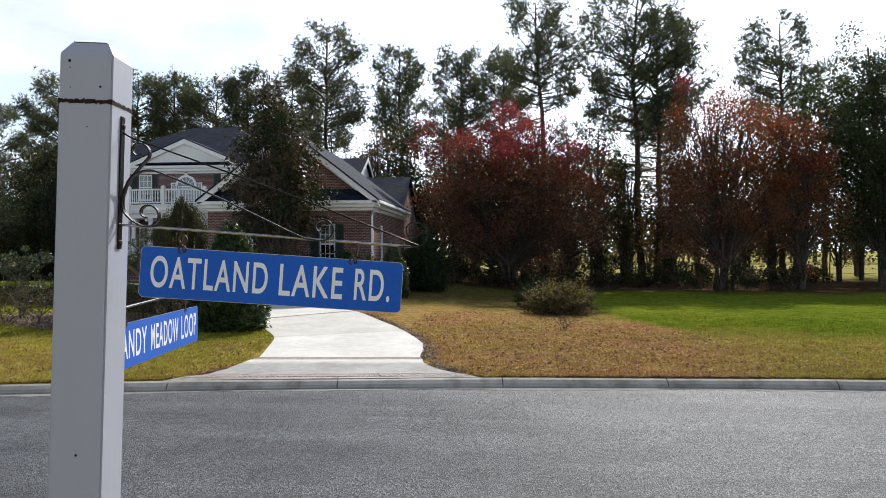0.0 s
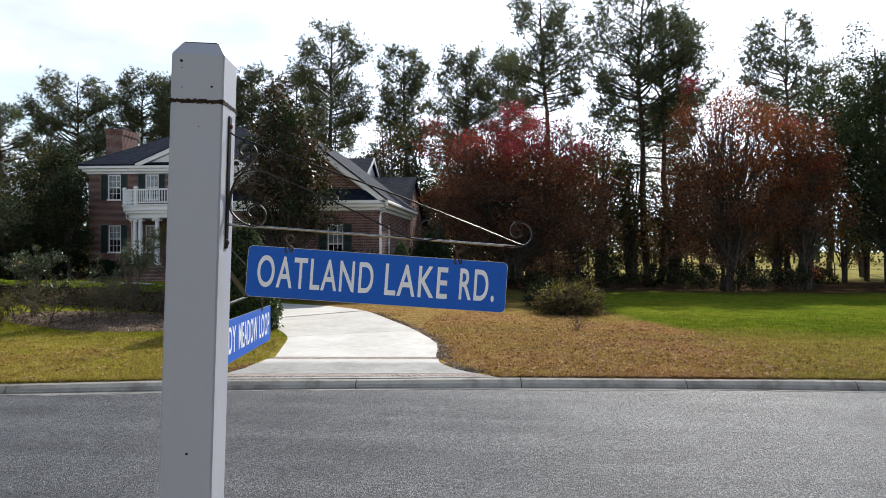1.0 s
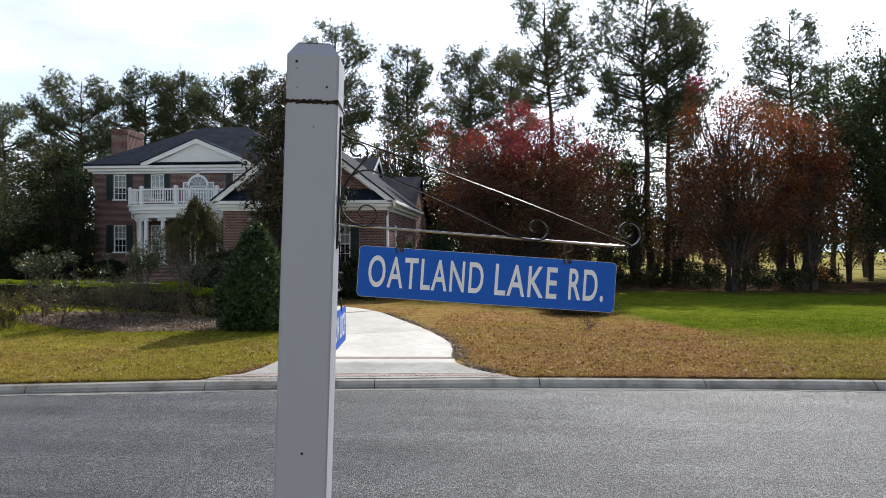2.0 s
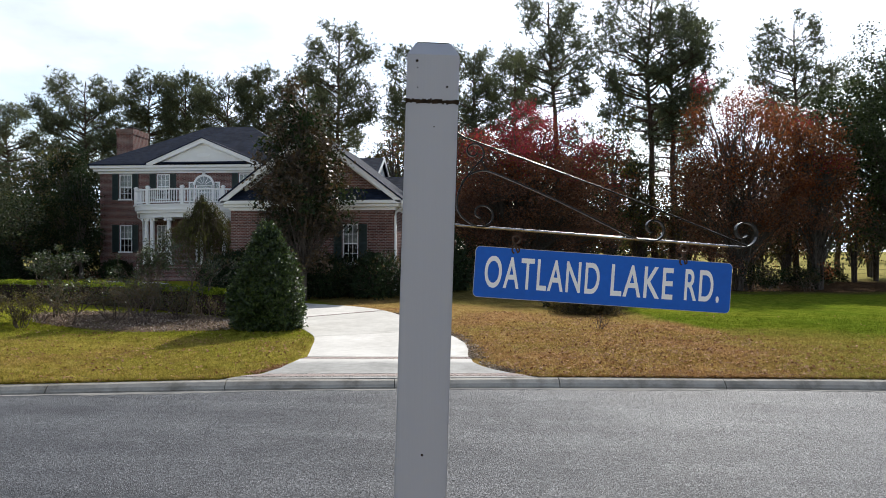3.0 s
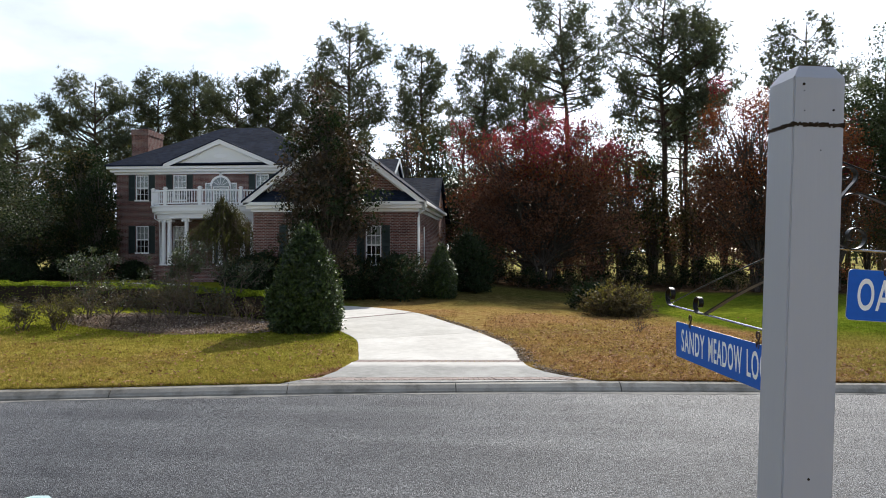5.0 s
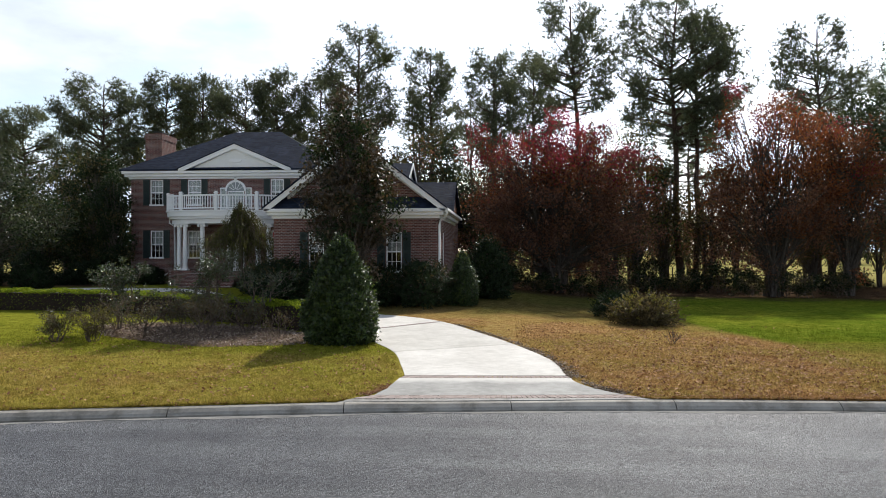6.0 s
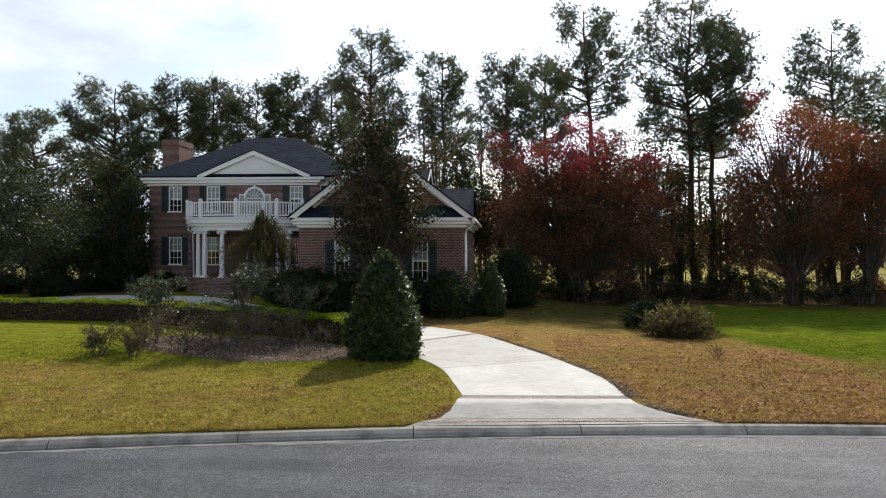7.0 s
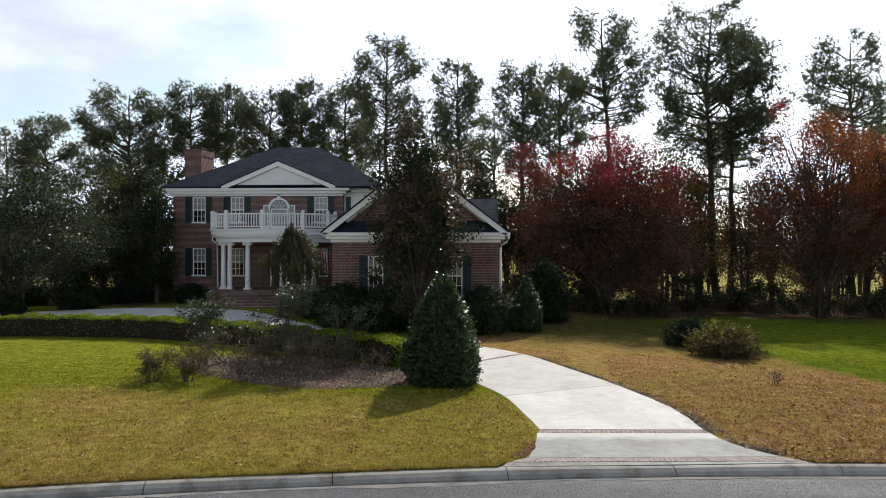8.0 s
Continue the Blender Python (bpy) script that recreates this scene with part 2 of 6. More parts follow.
def shingle_mat():
    k = Nodes("roof_shingle")
    sep = k.n("SeparateXYZ")
    k.link(k.pos(), sep.inputs[0])
    com = k.n("CombineXYZ")
    k.link(k.math("ADD", sep.outputs[0], sep.outputs[1]), com.inputs[0])
    k.link(sep.outputs[2], com.inputs[1])
    br = k.n("TexBrick", Scale=1.0, Mortar_Size=0.006, Bias=0.0, Brick_Width=0.30, Row_Height=0.085)
    k.link(com.outputs[0], br.inputs["Vector"])
    br.inputs["Color1"].default_value = (0.010, 0.0155, 0.031, 1)
    br.inputs["Color2"].default_value = (0.021, 0.030, 0.055, 1)
    br.inputs["Mortar"].default_value = (0.02, 0.02, 0.024, 1)
    blot = k.ramp(k.noise(0.9, 5.0), [(0.3, (0.8, 0.8, 0.8)), (0.7, (1.2, 1.2, 1.2))])
    col = k.mix(1.0, br.outputs[0], blot, "MULTIPLY")
    k.bump(br.outputs[1], 0.4, 0.01)
    return k.finish(col, 0.9)


def bark_mat(name, dark, light):
    k = Nodes(name)
    mp = k.n("Mapping", Scale=(5.0, 5.0, 1.1))
    k.link(k.pos(), mp.inputs[0])
    v = k.noise(2.2, 6.0, mp.outputs[0], 0.7)
    k.bump(v, 0.8, 0.05)
    return k.finish(k.ramp(v, [(0.35, dark), (0.65, light)]), 0.95)


def paint_mat(name, tone, worn, wear=0.66):
    k = Nodes(name)
    big, grain_map = k.noise(2.0, 5.0), k.n("Mapping", Scale=(40.0, 40.0, 2.5))
    k.link(k.pos(), grain_map.inputs[0])
    grain = k.noise(1.0, 4.0, grain_map.outputs[0])
    spots = k.ramp(k.noise(26.0, 6.0), [(wear, (0, 0, 0)), (wear + 0.05, (1, 1, 1))])
    col = k.mix(k.math("MULTIPLY", grain, 0.25), tone, tuple(c * 0.86 for c in tone))
    col = k.mix(k.math("MULTIPLY", big, 0.3), col, tuple(c * 0.9 for c in tone))
    col = k.mix(spots, col, worn)
    k.bump(grain, 0.25, 0.003)
    return k.finish(col, 0.5)


ASPHALT, LAWN, BRICK, SHINGLE = asphalt_mat(), lawn_mat(), brick_mat(), shingle_mat()
BLADE = lawn_mat(True)
DRIVE = concrete_mat("drive_concrete", (0.50, 0.475, 0.435), (0.68, 0.655, 0.61), 0.16)
APRON = concrete_mat("apron_concrete", (0.25, 0.24, 0.225), (0.42, 0.405, 0.38), 0.6)
FLARE = apron_mat()
KERB = concrete_mat("kerb_concrete", (0.245, 0.226, 0.196), (0.43, 0.402, 0.355), 0.55)
SAND = simple("washed_sand", (0.085, 0.086, 0.088), (0.30, 0.285, 0.26), 1.7, 0.95, bump=0.4)
MARK = simple("pale_teal_paint", (0.35, 0.5, 0.5), (0.6, 0.72, 0.7), 9.0, 0.8)
JOINT = simple("dark_joint_earth", (0.04, 0.035, 0.028), (0.10, 0.085, 0.07), 9.0, 0.95)
PAVER = simple("paver_brick", (0.22, 0.175, 0.155), (0.42, 0.35, 0.315), 6.0, 0.9, bump=0.3)
WHITE = paint_mat("white_trim_paint", (0.86, 0.86, 0.86), (0.5, 0.48, 0.45), 0.74)
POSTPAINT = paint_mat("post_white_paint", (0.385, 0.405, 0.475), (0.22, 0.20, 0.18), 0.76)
SIDING = simple("white_siding", (0.76, 0.76, 0.75), (0.84, 0.84, 0.83), 1.5, 0.6)
SHUTTER = simple("dark_green_shutter", (0.012, 0.024, 0.024), (0.025, 0.042, 0.04), 2.0, 0.5)
IRON = simple("black_wrought_iron", (0.012, 0.012, 0.012), (0.035, 0.033, 0.032), 14.0, 0.33, 0.9)
# paler than the bracket's iron: the arm's bright highlight is in this colour
LIT_BAR = simple("bar_iron_highlight", (0.26, 0.26, 0.26), (0.46, 0.455, 0.45), 14.0, 0.26, 0.95)
RUST = simple("rusty_hook_iron", (0.02, 0.016, 0.014), (0.10, 0.055, 0.035), 40.0, 0.6, 0.6)
# bare wood in the post's crack; also paints the hedge's inner shade
CRACK_HEDGE_SHADE = simple("crack_wood_hedge_shade", (0.012, 0.010, 0.008), (0.05, 0.035, 0.025), 30.0, 0.95)
BARE = simple("weathered_wood_flake", (0.10, 0.075, 0.055), (0.22, 0.17, 0.13), 30.0, 0.9)
SIGNBLUE = simple("sign_blue_sheet", (0.002, 0.084, 0.46), (0.003, 0.112, 0.58), 3.0, 0.66)
SIGNWHITE = simple("sign_white_letter", (0.78, 0.81, 0.85), (0.85, 0.88, 0.92), 8.0, 0.5)
ALU = simple("aluminium_edge", (0.35, 0.35, 0.36), (0.5, 0.5, 0.5), 8.0, 0.4, 0.8)
CURTAIN = simple("pale_window_blind", (0.30, 0.31, 0.30), (0.45, 0.45, 0.43), 2.0, 0.9)
FANGLASS = simple("frosted_fan_glass", (0.16, 0.19, 0.20), (0.26, 0.29, 0.30), 2.0, 0.2)
# near-black colour stands in for the indoor shade
ROOM_SHADE = simple("painted_room_shade", (0.02, 0.02, 0.02), (0.04, 0.038, 0.035), 1.0, 0.95)
PINEBARK = bark_mat("pine_bark", (0.035, 0.024, 0.018), (0.12, 0.085, 0.065))
GREYBARK = bark_mat("grey_bark", (0.042, 0.035, 0.030), (0.135, 0.115, 0.097))
TWIG = bark_mat("twig_bark", (0.05, 0.038, 0.031), (0.20, 0.155, 0.125))
MULCH = simple("pine_straw_mulch", (0.045, 0.030, 0.022), (0.19, 0.125, 0.088), 4.0, 0.95, bump=0.8, fine=45.0)
NEEDLE = leafy("pine_needles", [(0.2, (0.040, 0.050, 0.032)), (0.55, (0.078, 0.096, 0.058)), (0.85, (0.14, 0.16, 0.095))], 0.35, 0.5)
HOLLY = leafy("holly_leaf", [(0.2, (0.010, 0.021, 0.006)), (0.55, (0.028, 0.050, 0.013)), (0.9, (0.11, 0.155, 0.036))], 0.25, 0.36)
HEDGE = leafy("hedge_leaf", [(0.2, (0.050, 0.080, 0.007)), (0.6, (0.140, 0.190, 0.016)), (0.9, (0.28, 0.33, 0.035))], 0.5, 0.6, 1.5, gloss=0.1)
DARKLEAF = leafy("dark_shrub_leaf", [(0.2, (0.009, 0.017, 0.008)), (0.6, (0.018, 0.032, 0.012)), (0.9, (0.038, 0.056, 0.020))], 0.22, 0.62, gloss=0.15)
OLIVE = leafy("olive_leaf", [(0.2, (0.026, 0.034, 0.018)), (0.6, (0.055, 0.068, 0.034)), (0.9, (0.13, 0.145, 0.08))], 0.25, 0.4, gloss=0.3)
WEEP = leafy("weeping_leaf", [(0.2, (0.034, 0.039, 0.014)), (0.6, (0.070, 0.077, 0.026)), (0.9, (0.12, 0.115, 0.042))], 0.4, gloss=0.12)
MAGNOLIA = leafy("bronze_magnolia_leaf", [(0.2, (0.028, 0.022, 0.012)), (0.55, (0.055, 0.038, 0.02)), (0.85, (0.11, 0.070, 0.036))], 0.2, 0.42)
MAPLERED = leafy("red_maple_leaf", [(0.15, (0.10, 0.012, 0.022)), (0.5, (0.21, 0.020, 0.040)), (0.85, (0.33, 0.036, 0.068))], 0.45, 0.55, 1.4)
MAPLEDARK = leafy("dark_maple_leaf", [(0.15, (0.055, 0.028, 0.022)), (0.5, (0.155, 0.077, 0.056)), (0.85, (0.25, 0.128, 0.085))], 0.4, gloss=0.2)
MAPLERUST = leafy("rust_maple_leaf", [(0.15, (0.07, 0.023, 0.013)), (0.5, (0.18, 0.058, 0.028)), (0.85, (0.31, 0.12, 0.044))], 0.45, 0.55, 1.4, gloss=0.15)
YELLOWLEAF = leafy("yellow_green_leaf", [(0.2, (0.06, 0.06, 0.015)), (0.6, (0.13, 0.12, 0.03)), (0.9, (0.22, 0.19, 0.05))], 0.4, gloss=0.12)
OAKLEAF = leafy("oak_leaf", [(0.2, (0.026, 0.038, 0.018)), (0.6, (0.05, 0.068, 0.032)), (0.9, (0.085, 0.105, 0.048))], 0.25, gloss=0.12)
SCRUB = leafy("scrub_leaf", [(0.2, (0.042, 0.036, 0.020)), (0.55, (0.085, 0.068, 0.036)), (0.9, (0.15, 0.115, 0.058))], 0.3, 0.75, gloss=0.08)
DEADLEAF = leafy("fallen_leaf", [(0.15, (0.10, 0.042, 0.02)), (0.5, (0.24, 0.115, 0.052)), (0.85, (0.48, 0.30, 0.17))], 0.15, 0.9)
LITTER = leafy("mulch_chip", [(0.15, (0.06, 0.042, 0.030)), (0.5, (0.19, 0.14, 0.105)), (0.9, (0.48, 0.41, 0.35))], 0.1, 0.9)
FLAGRED = simple("red_cloth", (0.25, 0.025, 0.03), (0.4, 0.05, 0.055), 6.0, 0.8)
FLAGWHITE = simple("white_cloth", (0.55, 0.55, 0.55), (0.7, 0.7, 0.7), 6.0, 0.8)


def glass_mat():
    k = Nodes("window_glass")
    k.b.inputs["Transmission Weight"].default_value = 1.0
    k.b.inputs["IOR"].default_value = 1.45
    return k.finish((0.85, 0.9, 0.9), 0.03)


GLASS = glass_mat()


# ---- building helpers ----
def thing(name, label, category, at=(0, 0, 0), group="", turn=0.0):
    ob = new(name)
    ob.matrix_world = pose(*at, 0, 0, turn)
    return tagged(ob, label, category, group)


def part(name, bm, material, parent=None, label="", smooth=False):
    """Links a bmesh as one mesh object under a thing or a part; its places are the parent's own."""
    me = bpy.data.meshes.new(name)
    bm.normal_update()
    bm.to_mesh(me)
    bm.free()
    me.materials.append(material)
    if smooth:
        me.polygons.foreach_set("use_smooth", [True] * len(me.polygons))
    ob = new(name, me)
    ob.parent = parent
    if label:
        ob["label"] = label
    return ob


def raw(name, verts, faces, material, parent=None, label="", smooth=False):
    """The same from arrays."""
    me = bpy.data.meshes.new(name)
    v, f = np.asarray(verts, dtype=np.float32), np.asarray(faces, dtype=np.int32)
    me.vertices.add(len(v))
    me.vertices.foreach_set("co", v.ravel())
    k = f.shape[1]
    me.loops.add(f.size)
    me.loops.foreach_set("vertex_index", f.ravel())
    me.polygons.add(len(f))
    me.polygons.foreach_set("loop_start", np.arange(len(f), dtype=np.int32) * k)
    me.polygons.foreach_set("loop_total", np.full(len(f), k, dtype=np.int32))
    me.update(calc_edges=True)
    me.validate()
    me.materials.append(material)
    if smooth:
        me.polygons.foreach_set("use_smooth", [True] * len(me.polygons))
    ob = new(name, me)
    ob.parent = parent
    if label:
        ob["label"] = label
    return ob


def box(bm, x0, x1, y0, y1, z0, z1, m=None):
    vs = [bm.verts.new((x, y, z)) for z in (z0, z1) for y in (y0, y1) for x in (x0, x1)]
    if m is not None:
        for v in vs:
            v.co = m @ v.co
    for q in ((0, 2, 3, 1), (4, 5, 7, 6), (0, 1, 5, 4), (2, 6, 7, 3), (0, 4, 6, 2), (1, 3, 7, 5)):
        bm.faces.new([vs[i] for i in q])
    return vs


def boxed(*a, bevel=0.0, m=None):
    bm = bmesh.new()
    box(bm, *a, m=m)
    if bevel:
        bmesh.ops.bevel(bm, geom=bm.edges[:], offset=bevel, segments=1, affect="EDGES")
    return bm


def prism(bm, outline, y0, y1):
    """A solid from an outline in x, z, from y0 to y1."""
    a = [bm.verts.new((x, y0, z)) for x, z in outline]
    b = [bm.verts.new((x, y1, z)) for x, z in outline]
    bm.faces.new(a)
    bm.faces.new(b[::-1])
    n = len(a)
    for i in range(n):
        bm.faces.new((a[i], b[i], b[(i + 1) % n], a[(i + 1) % n]))
    bmesh.ops.recalc_face_normals(bm, faces=bm.faces[:])


def turned(bm, rings, sides=14, at=(0, 0)):
    """A turned solid from (radius, z) rings."""
    loops = [[bm.verts.new((at[0] + r * math.cos(a), at[1] + r * math.sin(a), z)) for a in (2 * math.pi * i / sides for i in range(sides))] for r, z in rings]
    for lo, hi in zip(loops, loops[1:]):
        for i in range(sides):
            bm.faces.new((lo[i], lo[(i + 1) % sides], hi[(i + 1) % sides], hi[i]))
    bm.faces.new(loops[0][::-1])
    bm.faces.new(loops[-1])


def tube_arrays(path, radii, sides=6):
    """Vertices and quads of a tapered tube along a path."""
    path = np.asarray(path, dtype=float)
    d = np.gradient(path, axis=0)
    d /= np.linalg.norm(d, axis=1)[:, None] + 1e-9
    ref = np.where(np.abs(d[:, 2:3]) > 0.9, np.array([[1.0, 0, 0]]), np.array([[0, 0, 1.0]]))
    u = np.cross(d, ref)
    u /= np.linalg.norm(u, axis=1)[:, None] + 1e-9
    w = np.cross(d, u)
    ang = np.linspace(0, 2 * np.pi, sides, endpoint=False)
    v = path[:, None, :] + np.asarray(radii)[:, None, None] * (np.cos(ang)[None, :, None] * u[:, None, :] + np.sin(ang)[None, :, None] * w[:, None, :])
    n = len(path)
    i, j = np.meshgrid(np.arange(n - 1), np.arange(sides), indexing="ij")
    a, b = i * sides + j, i * sides + (j + 1) % sides
    return v.reshape(-1, 3), np.stack([a, b, b + sides, a + sides], -1).reshape(-1, 4)


def joined(pieces):
    vs, fs, n = [], [], 0
    for v, f in pieces:
        vs.append(v)
        fs.append(f + n)
        n += len(v)
    return np.concatenate(vs), np.concatenate(fs)


def leaf_arrays(rng, centres, length, width, face=None, loose=1.0):
    """A pointed four-cornered leaf at each centre, turned at random or towards `face`."""
    n = len(centres)
    a = rng.normal(size=(n, 3))
    a /= np.linalg.norm(a, axis=1)[:, None]
    b = rng.normal(size=(n, 3))
    if face is not None:
        nrm = face + loose * rng.normal(size=(n, 3)) * 0.5
        nrm /= np.linalg.norm(nrm, axis=1)[:, None] + 1e-9
        a -= nrm * (a * nrm).sum(1)[:, None]
        a /= np.linalg.norm(a, axis=1)[:, None] + 1e-9
        b = np.cross(nrm, a)
    else:
        b -= a * (a * b).sum(1)[:, None]
    b /= np.linalg.norm(b, axis=1)[:, None] + 1e-9
    size = rng.uniform(0.65, 1.25, (n, 1))
    l, w = a * length * size * 0.5, b * width * size * 0.5
    v = np.stack([centres - l, centres + w - 0.1 * l, centres + l, centres - w - 0.1 * l], 1).reshape(-1, 3)
    return v, np.arange(4 * n).reshape(-1, 4)


def needle_arrays(rng, tips, way, count, length, width):
    """Tufts of needles: thin blades that spray from each tip."""
    t = np.repeat(tips, count, axis=0)
    d = np.repeat(way, count, axis=0) + rng.normal(size=t.shape) * 0.75
    d /= np.linalg.norm(d, axis=1)[:, None] + 1e-9
    s = np.cross(d, rng.normal(size=t.shape))
    s /= np.linalg.norm(s, axis=1)[:, None] + 1e-9
    ln = length * rng.uniform(0.6, 1.2, (len(t), 1))
    v = np.stack([t - s * width * 0.5, t + s * width * 0.5, t + d * ln], 1).reshape(-1, 3)
    return v, np.arange(3 * len(t)).reshape(-1, 3)


# ---- ground ----
def kerb_y(x):
    """The far kerb's line: a wide bend."""
    c = min(max(x, -18.0), 14.0)
    slope = 0.089 - 2 * 0.00706 * c
    return 13.81 + 0.089 * c - 0.00706 * c * c + slope * (x - c)


def ss(v, a, b):
    t = min(max((v - a) / (b - a), 0.0), 1.0)
    return t * t * (3 - 2 * t)


def rise(x, y):
    """Height of the ground beyond the kerb."""
    d = y - kerb_y(x)
    west = 1 - ss(x, -7.0, 4.0)
    h = 0.15 + 0.05 * ss(d, 0, 4) + west * (0.14 * ss(d, 3, 14) + 0.42 * ss(y, 29, 39)) - (0.12 * ss(y, 22, 45)) * (1 - west)
    h = h * (1 - ss(y, 70, 110))
    return h + 0.02 * math.sin(x * 0.5) * math.sin(y * 0.4) * ss(d, 1, 4)


def kerb_at(s, off):
    """A point at x = s on the kerb's line, moved across it by off (plus: away from the road)."""
    y = kerb_y(s)
    k = (kerb_y(s + 0.01) - kerb_y(s - 0.01)) / 0.02
    n = math.hypot(1, k)
    return (s - off * k / n, y + off / n)


ROAD_W = 7.2


def build_ground():
    xs = sorted(set([-1500, -700, -300, -150, -90, -60] + [round(-45 + 0.75 * i, 2) for i in range(107)] + [42, 60, 90, 150, 300, 700, 1500]))
    offs = [-1500, -500, -150, -60, -25, -14, -10, -ROAD_W - 0.32, -ROAD_W - 0.05, -0.34, -0.02] + [0.16 + 0.6 * i for i in range(80)] + [52, 58, 66, 78, 95, 120, 170, 300, 700, 1600]
    v, f = [], []
    for o in offs:
        for x in xs:
            y = kerb_y(max(-60, min(60, x))) + o
            if o <= -ROAD_W - 0.3:
                z = 0.13
            elif o < 0:
                z = -0.12
            else:
                z = rise(x, y)
            v.append((x, y, z))
    n = len(xs)
    for r in range(len(offs) - 1):
        for c in range(n - 1):
            f.append((r * n + c, r * n + c + 1, (r + 1) * n + c + 1, (r + 1) * n + c))
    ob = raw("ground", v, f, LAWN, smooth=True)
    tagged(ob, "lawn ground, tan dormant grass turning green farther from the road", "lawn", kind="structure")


def ribbon(name, o0, o1, z0, z1, s0, s1, step, material):
    v, f = [], []
    k = int((s1 - s0) / step) + 1
    for i in range(k):
        s = s0 + step * i
        v += [(*kerb_at(s, o0), z0), (*kerb_at(s, (o0 + o1) / 2), max(z0, z1) + 0.04), (*kerb_at(s, o1), z1)]
        if i:
            a = 3 * i
            f += [(a - 3, a, a + 1, a - 2), (a - 2, a + 1, a + 2, a - 1)]
    return raw(name, v, [q[::-1] for q in f] if o1 < o0 else f, material, smooth=True)


build_ground()
tagged(ribbon("road", -ROAD_W, -0.285, 0.0, 0.0, -160, 160, 1.0, ASPHALT), "grey worn asphalt road with pale aggregate and lighter wheel bands", "road", kind="structure")


def build_kerb():
    kerb = thing("kerb", "weathered grey concrete rolled kerb with cracked joints beside the road", "kerb")
    tagged(kerb, kind="structure")
    profile = [(0.03, 0.0), (0.03, 0.143), (-0.08, 0.145), (-0.14, 0.132), (-0.22, 0.078), (-0.265, 0.03), (-0.275, -0.1)]
    step = 3.013
    for i in range(-14, 14):
        s0, s1 = 0.235 + step * i + 0.008, 0.235 + step * (i + 1) - 0.008
        v, f = [], []
        n = 5
        for j in range(n):
            s = s0 + (s1 - s0) * j / (n - 1)
            for o, z in profile:
                w = 0.006 * math.sin(7.3 * s + 3 * o) * (1 if z > 0.03 else 0)
                v.append((*kerb_at(s, o), z + w))
        m = len(profile)
        for j in range(n - 1):
            for q in range(m - 1):
                a = j * m + q
                f.append((a, a + 1, a + m + 1, a + m))
        bm = bmesh.new()
        vs = [bm.verts.new(p) for p in v]
        for q in f:
            bm.faces.new([vs[k] for k in q])
        bm.faces.new(vs[:m][::-1])
        bm.faces.new(vs[-m:])
        bmesh.ops.recalc_face_normals(bm, faces=bm.faces[:])
        part("kerb_segment", bm, KERB, kerb)
    # dark earth in the joints
    v, f = [], []
    for i in range(-140, 140):
        a = len(v)
        v += [(*kerb_at(i * 0.4, 0.01), 0.118), (*kerb_at(i * 0.4, -0.12), 0.10), (*kerb_at(i * 0.4, -0.22), -0.005)]
        if i > -140:
            f += [(a - 3, a - 2, a + 1, a), (a - 2, a - 1, a + 2, a + 1)]
    raw("joint_filler", v, f, JOINT, kerb)


build_kerb()


def build_gutter_sand():
    """Pale sand washed along the foot of the kerb, with a ragged edge."""
    rng = random.Random(9)
    v, f = [], []
    n = 420
    for i in range(n):
        sx = -20 + 0.085 * i
        w = 0.06 + 0.17 * (0.5 + 0.5 * math.sin(1.1 * sx) * math.sin(0.37 * sx + 1)) + 0.022 * math.sin(5.3 * sx) + 0.014 * math.sin(12.7 * sx + 2) + rng.uniform(-0.012, 0.012)
        v += [(*kerb_at(sx, -0.287), 0.0075), (*kerb_at(sx, -0.287 - w), 0.0065)]
        if i:
            a = 2 * i
            f.append((a - 2, a - 1, a + 1, a))
    tagged(raw("gutter_sand", v, f, SAND), "thin ragged line of pale sand along the kerb", "sand", kind="stuff")
    bm = bmesh.new()
    out = [(-6.78, 7.1), (-6.70, 7.02), (-6.55, 7.05), (-6.47, 7.14), (-6.56, 7.22), (-6.72, 7.2)]
    a = [bm.verts.new((x, y, 0.012)) for x, y in out]
    b = [bm.verts.new((x, y, 0.045)) for x, y in out]
    bm.faces.new(b)
    for i in range(6):
        bm.faces.new((a[i], a[(i + 1) % 6], b[(i + 1) % 6], b[i]))
    tagged(part("paint_mark", bm, MARK), "small pale teal paint mark on the asphalt", "paint mark")


build_gutter_sand()

# the drive: left edge and right edge, row by row
DRIVE_ROWS = [
    ((-5.04, 15.72), (-1.52, 16.02)), ((-5.28, 16.9), (-1.75, 18.3)), ((-5.8, 19.1), (-2.62, 21.0)), ((-6.75, 21.0), (-3.85, 23.65)),
    ((-7.7, 22.9), (-5.1, 26.1)), ((-9.3, 24.7), (-6.9, 28.2)), ((-11.6, 26.5), (-9.7, 29.9)), ((-14.2, 28.3), (-13.0, 31.9)),
    ((-17.2, 30.1), (-16.6, 35.4)), ((-21.0, 31.3), (-20.2, 38.6)), ((-25.0, 31.5), (-25.4, 39.4)), ((-29.6, 30.6), (-30.0, 37.2)),
    ((-34.5, 28.4), (-36.0, 33.6)), ((-39.0, 25.0), (-42.0, 29.5)),
]


